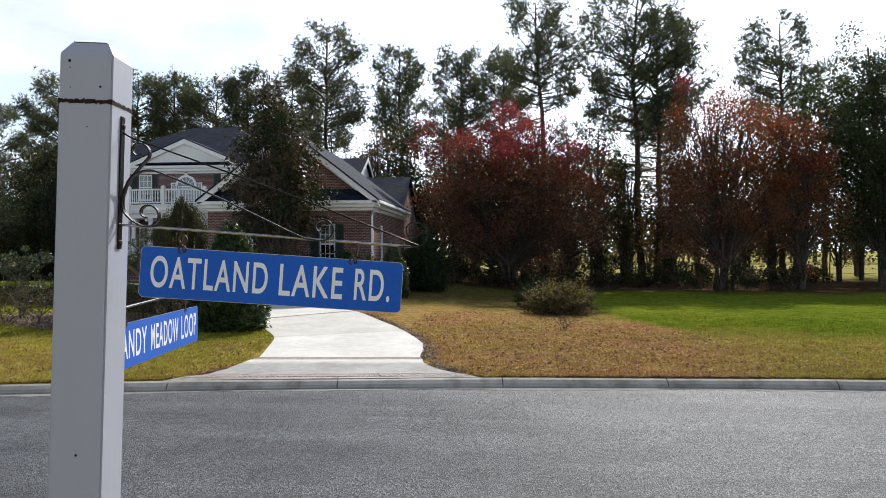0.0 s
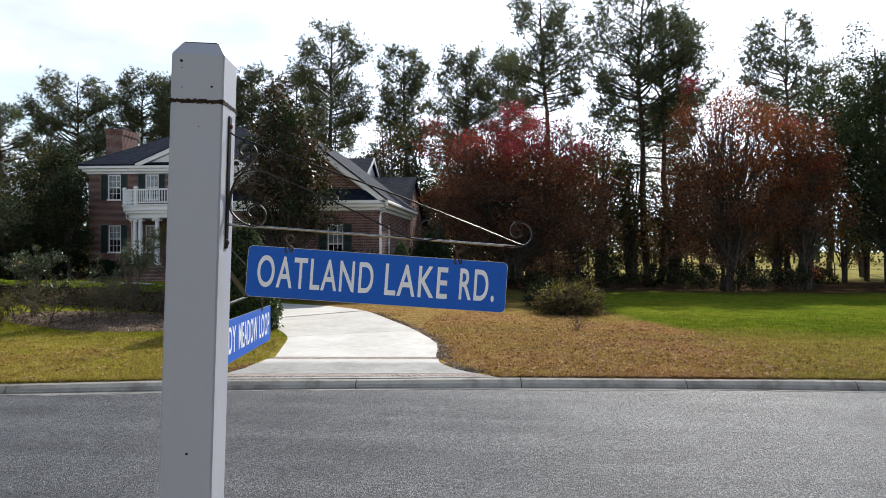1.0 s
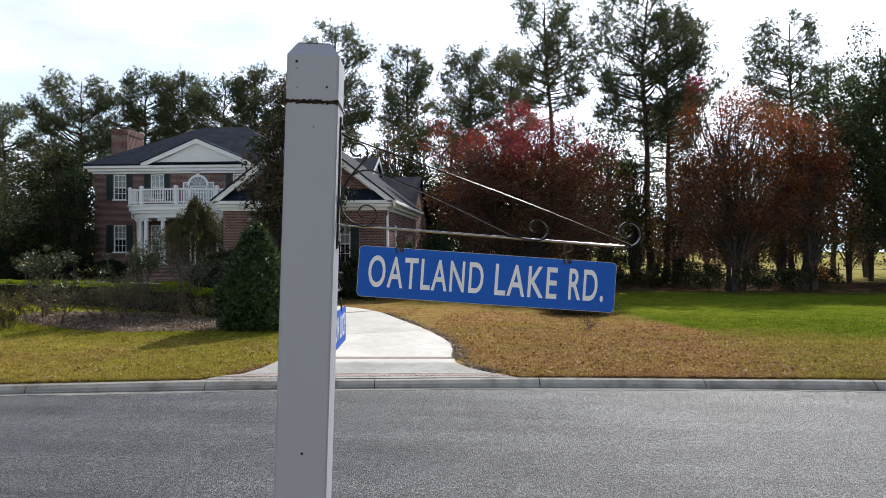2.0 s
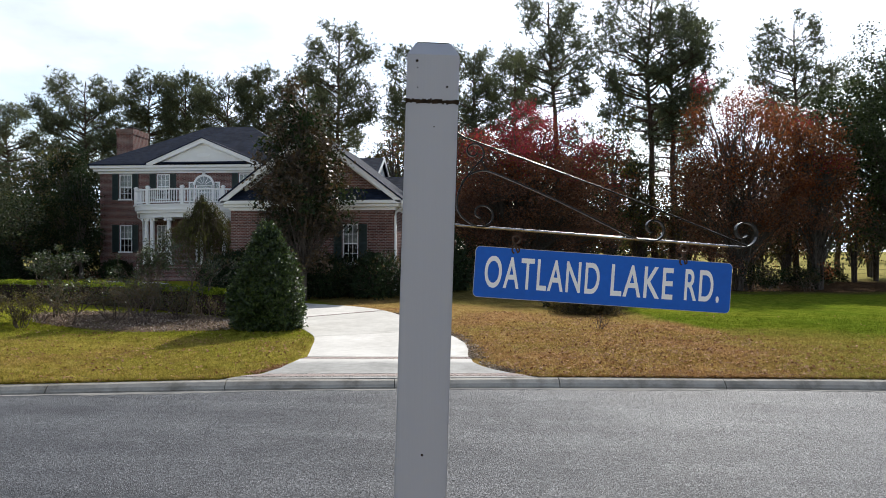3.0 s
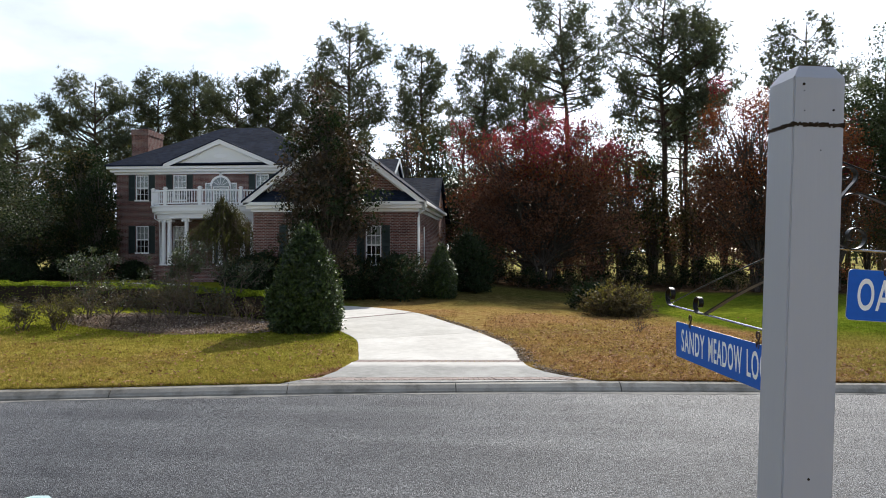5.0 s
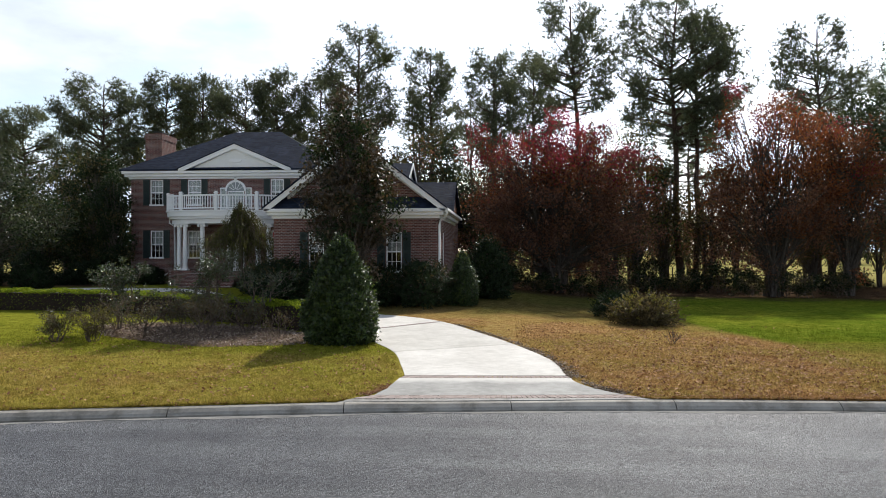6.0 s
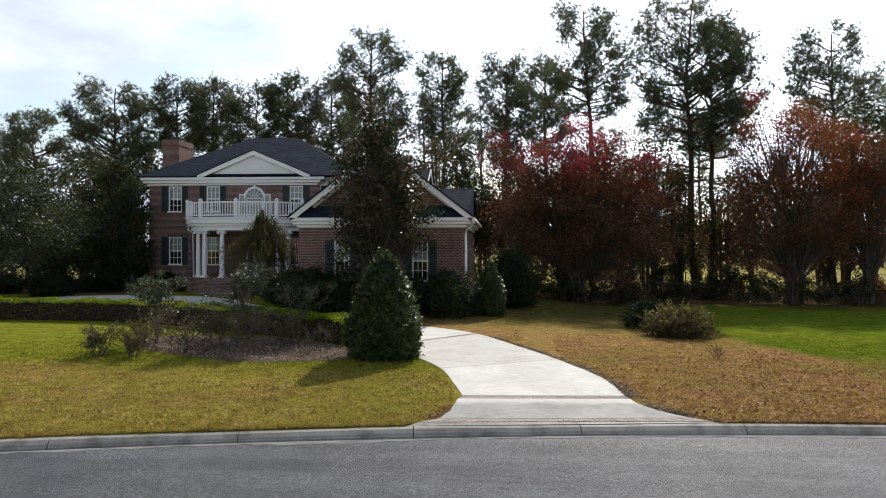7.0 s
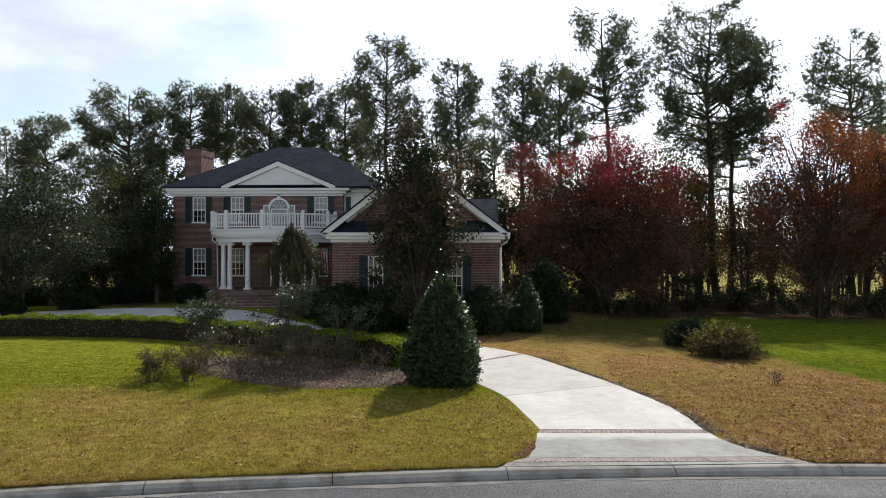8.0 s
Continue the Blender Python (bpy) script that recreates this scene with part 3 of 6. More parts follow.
def slab(parent, rows, material, up=0.012, name="slab", gap=0.012):
    """A concrete slab over a run of the drive's rows, draped on the ground, with real edges and a joint at each end."""
    rows = [tuple(Vector(p) for p in row) for row in rows]
    if len(rows) == 2:
        (l0, r0), (l1, r1) = rows
        rows = [(l0.lerp(l1, i / 6), r0.lerp(r1, i / 6)) for i in range(7)]
    if gap:
        (l0, r0), (l1, r1) = rows[0], rows[1]
        rows[0] = (l0 + (l1 - l0).normalized() * gap, r0 + (r1 - r0).normalized() * gap)
        (l0, r0), (l1, r1) = rows[-1], rows[-2]
        rows[-1] = (l0 + (l1 - l0).normalized() * gap, r0 + (r1 - r0).normalized() * gap)
    nv = 6
    bm = bmesh.new()
    grid = []
    for l, r in rows:
        line = []
        for j in range(nv + 1):
            p = l.lerp(r, j / nv)
            line.append(bm.verts.new((p.x, p.y, rise(p.x, p.y) + up)))
        grid.append(line)
    for a, b in zip(grid, grid[1:]):
        for j in range(nv):
            bm.faces.new((a[j], a[j + 1], b[j + 1], b[j]))
    ext = bmesh.ops.extrude_edge_only(bm, edges=[e for e in bm.edges if e.is_boundary])
    for g in ext["geom"]:
        if isinstance(g, bmesh.types.BMVert):
            g.co.z -= 0.10
    bmesh.ops.recalc_face_normals(bm, faces=bm.faces[:])
    return part(name, bm, material, parent, smooth=False)


def smooth_rows(rows, per=3):
    """The rows made denser along a smooth curve."""
    out = []
    for i in range(len(rows) - 1):
        p = [rows[max(i - 1, 0)], rows[i], rows[i + 1], rows[min(i + 2, len(rows) - 1)]]
        for k in range(per):
            t = k / per
            row = []
            for side in (0, 1):
                a, b, c, d = [Vector(q[side]) for q in p]
                row.append(tuple(0.5 * ((2 * b) + (c - a) * t + (2 * a - 5 * b + 4 * c - d) * t * t + (3 * b - a - 3 * c + d) * t ** 3)))
            out.append(tuple(row))
    return out + [rows[-1]]


def apron_edge(bands, side, t):
    """The apron's edge: a hollow curve between its two brick bands."""
    a, b = Vector(bands[1][side]), Vector(bands[2][side])
    w = (1 - t) ** (1.9 if side else 1.5)
    return (b.x + (a.x - b.x) * w, a.y + (b.y - a.y) * t)


def build_drive():
    drive = thing("driveway", "pale concrete driveway curving to the house, with brick bands", "driveway")
    tagged(drive, kind="structure")
    dense = smooth_rows(DRIVE_ROWS, 5)
    for i in range(0, len(dense) - 1, 10):
        run = dense[i:i + 11]
        if len(run) > 1:
            slab(drive, run, DRIVE)
    # the apron flares to the kerb, between the two brick bands
    bands = [((-5.72, 13.36), (-0.28, 13.90)), ((-5.36, 13.66), (-0.6, 14.16)), ((-5.12, 15.42), (-1.46, 15.74)), DRIVE_ROWS[0]]
    k0, k1 = [Vector(kerb_at(s, 0.03)) for s in (-5.95, -0.05)]
    slab(drive, ((tuple(k0), tuple(k1)), bands[0]), APRON, 0.006, "apron_lip", 0.0)
    flare = [tuple(apron_edge(bands, i, k / 10) for i in (0, 1)) for k in range(11)]
    slab(drive, flare, FLARE, 0.012, "apron_slab", 0.003)
    brick = boxed(-0.046, 0.046, -0.5, 0.5, -0.05, 0.0, bevel=0.006)
    me = bpy.data.meshes.new("brick")
    brick.to_mesh(me)
    brick.free()
    me.materials.append(PAVER)
    rng = random.Random(5)
    third = [tuple(tuple(Vector(p) + Vector(o)) for p, o in zip(DRIVE_ROWS[4], off)) for off in (((-0.06, 0.06), (-0.02, -0.10)), ((-0.14, 0.22), (-0.12, 0.08)))]
    for (l0, r0), (l1, r1), lift in ((*bands[:2], 0.0), (*bands[2:], 0.0), (*third, 0.006)):
        l0, r0, l1, r1 = map(Vector, (l0, r0, l1, r1))
        n = int((r0 - l0).length / 0.103)
        for i in range(n):
            w = (i + 0.5) / n
            a, b = l0.lerp(r0, w), l1.lerp(r1, w)
            c, d = (a + b) / 2, b - a
            ob = new("brick", me)
            ob.parent = drive
            ob.matrix_world = pose(c.x, c.y, rise(c.x, c.y) + 0.012 + lift + rng.uniform(-0.003, 0.003), 0, 0, math.degrees(math.atan2(-d.x, d.y)) + rng.uniform(-1, 1)) @ Matrix.Diagonal((1, d.length - 0.02, 1, 1))
        v = [(*p, rise(*p) - 0.012) for p in (l0, r0, r1, l1)]
        raw("mortar_bed", v, [(0, 1, 2, 3)], JOINT, drive)


build_drive()

# ---- the house ----
GROUND_H = 0.62


def wall_mesh(x0, x1, z0, z1, thick, holes):
    """An upright wall in x, z with its front at y = 0 and openings that go through."""
    xs = sorted({x0, x1, *[h[0] for h in holes], *[h[1] for h in holes]})
    zs = sorted({z0, z1, *[h[2] for h in holes], *[h[3] for h in holes]})
    bm = bmesh.new()
    def solid(i, j):
        if not (0 <= i < len(xs) - 1 and 0 <= j < len(zs) - 1):
            return False
        cx, cz = (xs[i] + xs[i + 1]) / 2, (zs[j] + zs[j + 1]) / 2
        return not any(h[0] < cx < h[1] and h[2] < cz < h[3] for h in holes)
    def quad(*p):
        bm.faces.new([bm.verts.new(q) for q in p])
    for i in range(len(xs) - 1):
        for j in range(len(zs) - 1):
            if not solid(i, j):
                continue
            a, b, c, d = xs[i], xs[i + 1], zs[j], zs[j + 1]
            quad((a, 0, c), (b, 0, c), (b, 0, d), (a, 0, d))
            quad((b, thick, c), (a, thick, c), (a, thick, d), (b, thick, d))
            if not solid(i - 1, j):
                quad((a, thick, c), (a, 0, c), (a, 0, d), (a, thick, d))
            if not solid(i + 1, j):
                quad((b, 0, c), (b, thick, c), (b, thick, d), (b, 0, d))
            if not solid(i, j - 1):
                quad((a, thick, c), (b, thick, c), (b, 0, c), (a, 0, c))
            if not solid(i, j + 1):
                quad((a, 0, d), (b, 0, d), (b, thick, d), (a, thick, d))
    bmesh.ops.remove_doubles(bm, verts=bm.verts[:], dist=0.0001)
    return bm


def placed(ob, m):
    ob.matrix_local = m
    return ob


def window(house, x0, x1, z0, z1, y, cols=3, rows=2, blind=0.55, turn=None):
    """A double-hung sash window that sits in an opening whose wall has its face at y."""
    w, h = x1 - x0, z1 - z0
    win = new("window")
    win.parent = house
    win.matrix_local = pose(x0, y, z0) if turn is None else turn
    for name, a in (("jamb", (0, 0.06, 0.03, 0.12, 0, h)), ("jamb", (w - 0.06, w, 0.03, 0.12, 0, h)), ("head", (0.06, w - 0.06, 0.03, 0.12, h - 0.07, h)), ("sill", (-0.05, w + 0.05, -0.06, 0.12, -0.05, 0.05))):
        part(name, boxed(*a, bevel=0.006), WHITE, win)
    part("meeting_rail", boxed(0.06, w - 0.06, 0.035, 0.1, h / 2 - 0.03, h / 2 + 0.03), WHITE, win)
    for k in range(2):
        b0, b1 = (0.05, h / 2 - 0.03) if k == 0 else (h / 2 + 0.03, h - 0.07)
        yy = 0.07 if k == 0 else 0.055
        for i in range(1, cols):
            xm = 0.06 + (w - 0.12) * i / cols
            part("muntin", boxed(xm - 0.014, xm + 0.014, yy - 0.012, yy + 0.02, b0, b1), WHITE, win)
        for j in range(1, rows):
            zm = b0 + (b1 - b0) * j / rows
            part("muntin", boxed(0.06, w - 0.06, yy - 0.010, yy + 0.018, zm - 0.014, zm + 0.014), WHITE, win)
        pane = part("pane", boxed(0.055, w - 0.055, yy + 0.002, yy + 0.008, b0 - 0.01, b1 + 0.01), GLASS, win, "clear glass pane reflecting the sky")
        pane.visible_shadow = False
    if blind > 0:
        bm = bmesh.new()
        n = 16
        for i in range(n):
            a, b = 0.06 + (w - 0.12) * i / n, 0.06 + (w - 0.12) * (i + 1) / n
            dy = 0.02 * (i % 2)
            box(bm, a, b, 0.16 + dy, 0.175 + dy, h * (1 - blind), h - 0.05)
        part("curtain", bm, CURTAIN, win, "pale curtain behind the glass")
    return win


def shutter(house, x0, x1, z0, z1, y):
    sh = new("shutter")
    sh.parent = house
    sh.matrix_local = pose(x0, y, z0)
    w, h = x1 - x0, z1 - z0
    bm = bmesh.new()
    for a in ((0, 0.05, -0.05, 0, 0, h), (w - 0.05, w, -0.05, 0, 0, h), (0.05, w - 0.05, -0.05, 0, 0, 0.07), (0.05, w - 0.05, -0.05, 0, h - 0.07, h), (0.05, w - 0.05, -0.05, 0, h * 0.48, h * 0.52 + 0.03)):
        box(bm, *a)
    part("shutter_frame", bm, SHUTTER, sh, "dark green painted frame")
    for z0, z1 in ((0.07, h * 0.48), (h * 0.52 + 0.03, h - 0.07)):
        bm = bmesh.new()
        n = int((z1 - z0) / 0.06)
        for i in range(n):
            box(bm, 0.05, w - 0.05, -0.02, 0.02, -0.004, 0.004, m=Matrix.Translation((0, -0.022, z0 + (z1 - z0) * (i + 0.5) / n)) @ Matrix.Rotation(radians(40), 4, "X"))
        box(bm, 0.05, w - 0.05, -0.012, -0.006, z0, z1)
        part("louvre_panel", bm, SHUTTER, sh)


def roof_part(name, verts, faces, house, thick=0.12, material=None, label=""):
    bm = bmesh.new()
    vs = [bm.verts.new(v) for v in verts]
    for f in faces:
        bm.faces.new([vs[i] for i in f])
    bmesh.ops.recalc_face_normals(bm, faces=bm.faces[:])
    for f in bm.faces:
        if f.normal.z < 0:
            f.normal_flip()
    bm.normal_update()
    res = bmesh.ops.extrude_face_region(bm, geom=bm.faces[:])
    for g in res["geom"]:
        if isinstance(g, bmesh.types.BMVert):
            g.co.z += thick
    bmesh.ops.recalc_face_normals(bm, faces=bm.faces[:])
    return part(name, bm, material or SHINGLE, house, label)


def build_house():
    house = thing("house", "two-storey red brick house with dark shingle roof and white trim", "house")
    g = GROUND_H - 0.3
    MX0, MX1, MY, EZ = -26.7, -15.7, 44.85, 7.72
    # main front wall with its openings
    up = [(-25.43, -24.57), (-22.94, -22.06), (-17.55, -16.70)]
    lo = [(-25.40, -24.56), (-22.93, -22.07), (-17.55, -16.70)]
    holes = [(a, b, 5.76, 7.38) for a, b in up] + [(a, b, 2.40, 4.14) for a, b in lo]
    holes += [(-20.36, -19.24, 5.2, 7.02), (-20.84, -20.40, 5.2, 6.86), (-19.20, -18.76, 5.2, 6.86), (-20.36, -19.24, 1.75, 4.0)]
    w = part("front_wall", wall_mesh(MX0, MX1, g, EZ, 0.3, holes), BRICK, house, "red brick wall")
    w.location = (0, MY, 0)
    part("side_wall", boxed(MX0, MX0 + 0.3, MY + 0.3, 55.0, g, EZ), BRICK, house)
    part("side_wall", boxed(-13.7, -13.4, MY + 0.65, 55.0, g, EZ), BRICK, house)
    part("back_wall", boxed(MX0, -13.4, 55.0, 55.3, g, EZ), BRICK, house)
    part("recessed_wall", boxed(MX1, -13.4, MY + 0.35, MY + 0.65, g, EZ), SIDING, house, "white siding wall beside the brick front")
    part("corner_board", boxed(MX1 - 0.02, MX1 + 0.14, MY + 0.30, MY + 0.36, 4.4, EZ), WHITE, house)
    # added panels close the rooms; their indoor shade is painted near-black
    part("upper_floor", boxed(MX0 + 0.3, -13.7, MY + 0.7, 55.0, 4.6, 4.8), ROOM_SHADE, house)
    part("shade_backing", boxed(MX0 + 0.3, -13.7, MY + 2.6, MY + 2.7, g, EZ), ROOM_SHADE, house)
    part("attic_floor", boxed(MX0 + 0.3, -13.7, MY + 0.4, 55.0, EZ - 0.12, EZ - 0.02), ROOM_SHADE, house)
    for (a, b), (c, d) in zip(up, lo):
        window(house, a, b, 5.76, 7.38, MY)
        window(house, c, d, 2.40, 4.14, MY)
    for a, b, z0, z1 in ((-25.87, -25.46, 5.74, 7.4), (-24.54, -24.13, 5.74, 7.4), (-23.38, -22.97, 5.74, 7.4), (-22.03, -21.64, 5.74, 7.4), (-17.98, -17.58, 5.74, 7.4), (-16.67, -16.27, 5.74, 7.4), (-25.87, -25.43, 2.38, 4.16), (-24.53, -24.13, 2.38, 4.16)):
        shutter(house, a, b, z0, z1, MY)
    part("shutter", boxed(-15.62, -15.3, MY + 0.29, MY + 0.34, 5.7, 7.4), SHUTTER, house)
    # balcony door with its fanlight and sidelights
    door = new("balcony_door")
    door.parent = house
    door.matrix_local = pose(-19.8, MY, 5.2)
    bm = bmesh.new()
    R = 0.56
    prev = None
    for i in range(17):
        a = math.pi * i / 16
        ring = [bm.verts.new((r * math.cos(a), y, 1.44 + r * math.sin(a))) for r, y in ((R, -0.07), (R + 0.13, -0.07), (R + 0.13, 0.02), (R, 0.02))]
        if prev:
            for k in range(4):
                bm.faces.new((prev[k], prev[(k + 1) % 4], ring[(k + 1) % 4], ring[k]))
        prev = ring
    bmesh.ops.recalc_face_normals(bm, faces=bm.faces[:])
    part("arch_trim", bm, WHITE, door, "white arched trim")
    bm = bmesh.new()
    prism(bm, [(R * 1.02 * math.cos(math.pi * i / 12), 1.44 + R * 1.02 * math.sin(math.pi * i / 12)) for i in range(13)], -0.03, -0.01)
    part("fanlight", bm, FANGLASS, door, "pale half-round fanlight")
    for i in range(1, 6):
        a = math.pi * i / 6
        part("fan_bar", boxed(0.12, R, -0.055, -0.03, -0.012, 0.012, m=Matrix.Translation((0, 0, 1.44)) @ Matrix.Rotation(-a, 4, "Y")), WHITE, door)
    part("keystone", boxed(-0.09, 0.09, -0.10, 0.0, 2.1, 2.45, bevel=0.01), WHITE, door)
    for a, b, t in ((-1.02, -0.60, 1.66), (0.60, 1.02, 1.66), (-0.54, 0.54, 1.44)):
        part("door_frame", wall_mesh(a, b, 0, t, 0.08, [(a + 0.06, b - 0.06, 0.3, t - 0.06)]), WHITE, door)
        p = part("pane", boxed(a + 0.05, b - 0.05, 0.03, 0.04, 0.29, t - 0.05), GLASS, door)
        p.visible_shadow = False
        part("curtain", boxed(a + 0.04, b - 0.04, 0.12, 0.13, 0.1, t), CURTAIN, door)
        for q in (0.35, 0.68):
            part("muntin", boxed(a + 0.06, b - 0.06, 0.015, 0.035, t * q, t * q + 0.025), WHITE, door)
    # front door in the porch
    fd = new("front_door")
    fd.parent = house
    fd.matrix_local = pose(-20.36, MY, 1.75)
    part("door_leaf", boxed(0.1, 1.02, 0.1, 0.16, 0, 2.1, bevel=0.01), SHUTTER, fd, "dark front door")
    part("door_frame", wall_mesh(0, 1.12, 0, 2.25, 0.1, [(0.1, 1.02, -0.0, 2.1)]), WHITE, fd)
    # cornice
    for z0, z1, d, x1 in ((7.42, 7.56, 0.10, MX1), (7.56, 7.74, 0.30, MX1 + 0.2), (7.74, 7.92, 0.46, MX1 + 0.46)):
        part("cornice", boxed(MX0 - d, x1, MY - d, MY - 0.003, z0, z1, bevel=0.015), WHITE, house, "white moulded cornice")
        part("cornice", boxed(MX0 - d, MX0 - 0.003, MY, 55.0, z0, z1), WHITE, house)
    part("cornice", boxed(MX1 + 0.47, -13.0, MY + 0.05, MY + 0.34, 7.68, 7.92, bevel=0.015), WHITE, house)
    # hip roof
    e, ry0, ry1 = 7.90, MY - 0.5, 55.6
    ym = 50.0
    roof_part("main_roof", [(-27.25, ry0, e), (-13.0, ry0, e), (-13.0, ry1, e), (-27.25, ry1, e), (-21.7, ym, 11.1), (-18.5, ym, 11.1)], [(0, 1, 5, 4), (1, 2, 5), (2, 3, 4, 5), (3, 0, 4)], house, 0.1, label="dark grey asphalt shingle hip roof")
    # pediment over the middle
    bm = bmesh.new()
    prism(bm, [(-22.55, 8.05), (-16.9, 8.05), (-19.73, 9.27)], MY - 0.30, MY + 0.3)
    part("pediment", bm, SIDING, house, "white pediment panel")
    for sgn in (-1, 1):
        bm = bmesh.new()
        cx = -19.73
        prism(bm, [(cx, 9.56), (cx + sgn * 3.62, 8.03), (cx + sgn * 3.62, 7.90), (cx + sgn * 3.25, 7.90), (cx, 9.27)], MY - 0.52, MY - 0.2)
        part("rake_board", bm, WHITE, house)
        roof_part("pediment_roof", [(cx, MY - 0.55, 9.55), (cx + sgn * 3.7, MY - 0.55, 7.99), (cx + sgn * 3.7, MY + 0.2, 7.99), (cx, 47.9, 9.55)], [(0, 1, 2, 3)], house, 0.07)
    part("pediment_ledge", boxed(-23.2, -16.25, MY - 0.5, MY - 0.25, 7.925, 7.99), SHINGLE, house)
    bm = bmesh.new()
    prism(bm, [(-19.73 + 0.42 * math.cos(2 * math.pi * i / 16), 8.52 + 0.13 * math.sin(2 * math.pi * i / 16)) for i in range(16)], MY - 0.34, MY - 0.29)
    part("pediment_ornament", bm, WHITE, house, "oval white plaster ornament")
    # chimney
    ch = new("chimney")
    ch.parent = house
    part("chimney_shaft", boxed(-27.35, -26.2, 48.0, 50.2, g, 10.45), BRICK, ch, "red brick chimney stack")
    part("chimney_collar", boxed(-27.39, -26.16, 47.96, 50.24, 10.45, 10.86, bevel=0.012), BRICK, ch)
    part("chimney_flue", boxed(-27.1, -26.45, 48.5, 49.7, 11.04, 11.09), SHUTTER, ch, "dark metal flue cap")

    for x in (-27.05, -26.54):
        for y in (48.6, 49.55):
            part("cap_leg", boxed(x, x + 0.04, y, y + 0.04, 10.86, 11.04), SHUTTER, ch)

    # porch with bowed balcony
    porch = new("porch")
    porch.parent = house
    cx, hw, dep = -19.95, 3.75, 2.75
    def bow(u, out=0.0):
        """u from -1 to 1 along the bowed edge."""
        a = u * math.pi / 2
        return (cx + (hw + out) * math.sin(a) if abs(u) < 1 else cx + (hw + out) * (1 if u > 0 else -1), MY - 0.35 - (dep - 0.35 + out) * math.cos(a) ** 0.8)
    def bowed(name, z0, z1, out, material, label=""):
        bm = bmesh.new()
        pts = [(cx - hw - out, MY)] + [bow(-1 + 2 * i / 40, out) for i in range(41)] + [(cx + hw + out, MY)]
        a = [bm.verts.new((x, y, z0)) for x, y in pts]
        b = [bm.verts.new((x, y, z1)) for x, y in pts]
        bm.faces.new(a[::-1])
        bm.faces.new(b)
        for i in range(len(a)):
            j = (i + 1) % len(a)
            bm.faces.new((a[i], a[j], b[j], b[i]))
        bmesh.ops.recalc_face_normals(bm, faces=bm.faces[:])
        part(name, bm, material, porch, label)
    bowed("porch_floor", 0.4, 1.66, 0.1, BRICK, "raised brick porch floor")
    bowed("architrave", 4.5, 4.78, -0.12, WHITE)
    bowed("frieze", 4.783, 4.93, 0.05, WHITE)
    bowed("balcony_slab", 4.933, 5.22, 0.16, WHITE, "white bowed balcony fascia")
    bowed("balcony_lip", 5.223, 5.3, 0.24, WHITE)
    for s in range(5):
        part("step", boxed(-21.5, -18.4, MY - dep - 0.35 - 0.3 * (s + 1), MY - dep - 0.05 - 0.3 * s + 0.4, 0.45, 1.5 - 0.17 * s, bevel=0.01), BRICK, porch, "red brick entrance step")
    for u in (-0.62, -0.47, -0.20, 0.20, 0.47, 0.62):
        x, y = bow(u, -0.36)
        bm = bmesh.new()
        turned(bm, [(0.2, 1.66), (0.2, 1.76), (0.165, 1.8), (0.15, 1.9), (0.148, 2.8), (0.125, 4.3), (0.15, 4.34), (0.15, 4.38), (0.19, 4.42), (0.19, 4.5)], 16, (x, y))
        column = part("column", bm, WHITE, porch, "white round column", smooth=False)
        part("abacus", boxed(x - 0.23, x + 0.23, y - 0.20, y + 0.20, 4.43, 4.497, bevel=0.01), WHITE, column)
        for dx in (-0.19, 0.19):
            bm = bmesh.new()
            prism(bm, [(x + dx + 0.075 * math.cos(math.pi * i / 6), 4.37 + 0.075 * math.sin(math.pi * i / 6)) for i in range(12)], y - 0.19, y + 0.19)
            part("volute", bm, WHITE, column)
        part("plinth", boxed(x - 0.22, x + 0.22, y - 0.22, y + 0.22, 1.661, 1.73, bevel=0.01), WHITE, column)
    # balustrade
    posts = [-0.995, -0.78, -0.42, 0.0, 0.42, 0.78, 0.995]
    for u in posts:
        x, y = bow(u, 0.08)
        bm = bmesh.new()
        box(bm, x - 0.085, x + 0.085, y - 0.085, y + 0.085, 5.3, 6.3)
        box(bm, x - 0.11, x + 0.11, y - 0.11, y + 0.11, 6.3, 6.36)
        box(bm, x - 0.07, x + 0.07, y - 0.07, y + 0.07, 6.36, 6.42)
        part("newel_post", bm, WHITE, porch)
    for u0, u1 in zip(posts, posts[1:]):
        n = 10
        pts = [bow(u0 + (u1 - u0) * i / n, 0.08) for i in range(n + 1)]
        for z0, z1, r in ((5.38, 5.45, 0.05), (6.14, 6.23, 0.065)):
            bm = bmesh.new()
            prev = None
            for i, (ax, ay) in enumerate(pts):
                d = (Vector(pts[min(i + 1, n)]) - Vector(pts[max(i - 1, 0)])).normalized()
                ring = [bm.verts.new((ax - sd * d.y, ay + sd * d.x, z)) for sd, z in ((-r, z0), (r, z0), (r, z1), (-r, z1))]
                if prev:
                    for q in range(4):
                        bm.faces.new((prev[q], prev[(q + 1) % 4], ring[(q + 1) % 4], ring[q]))
                prev = ring
            bmesh.ops.recalc_face_normals(bm, faces=bm.faces[:])
            part("hand_rail" if z0 > 6 else "bottom_rail", bm, WHITE, porch)
        length = sum(math.dist(a, b) for a, b in zip(pts, pts[1:]))
        k = max(2, round(length / 0.165))
        for i in range(1, k):
            x, y = bow(u0 + (u1 - u0) * i / k, 0.08)
            bm = bmesh.new()
            turned(bm, [(0.028, 5.45), (0.028, 5.55), (0.045, 5.65), (0.032, 5.85), (0.04, 6.0), (0.03, 6.14)], 6, (x, y))
            part("baluster", bm, WHITE, porch)
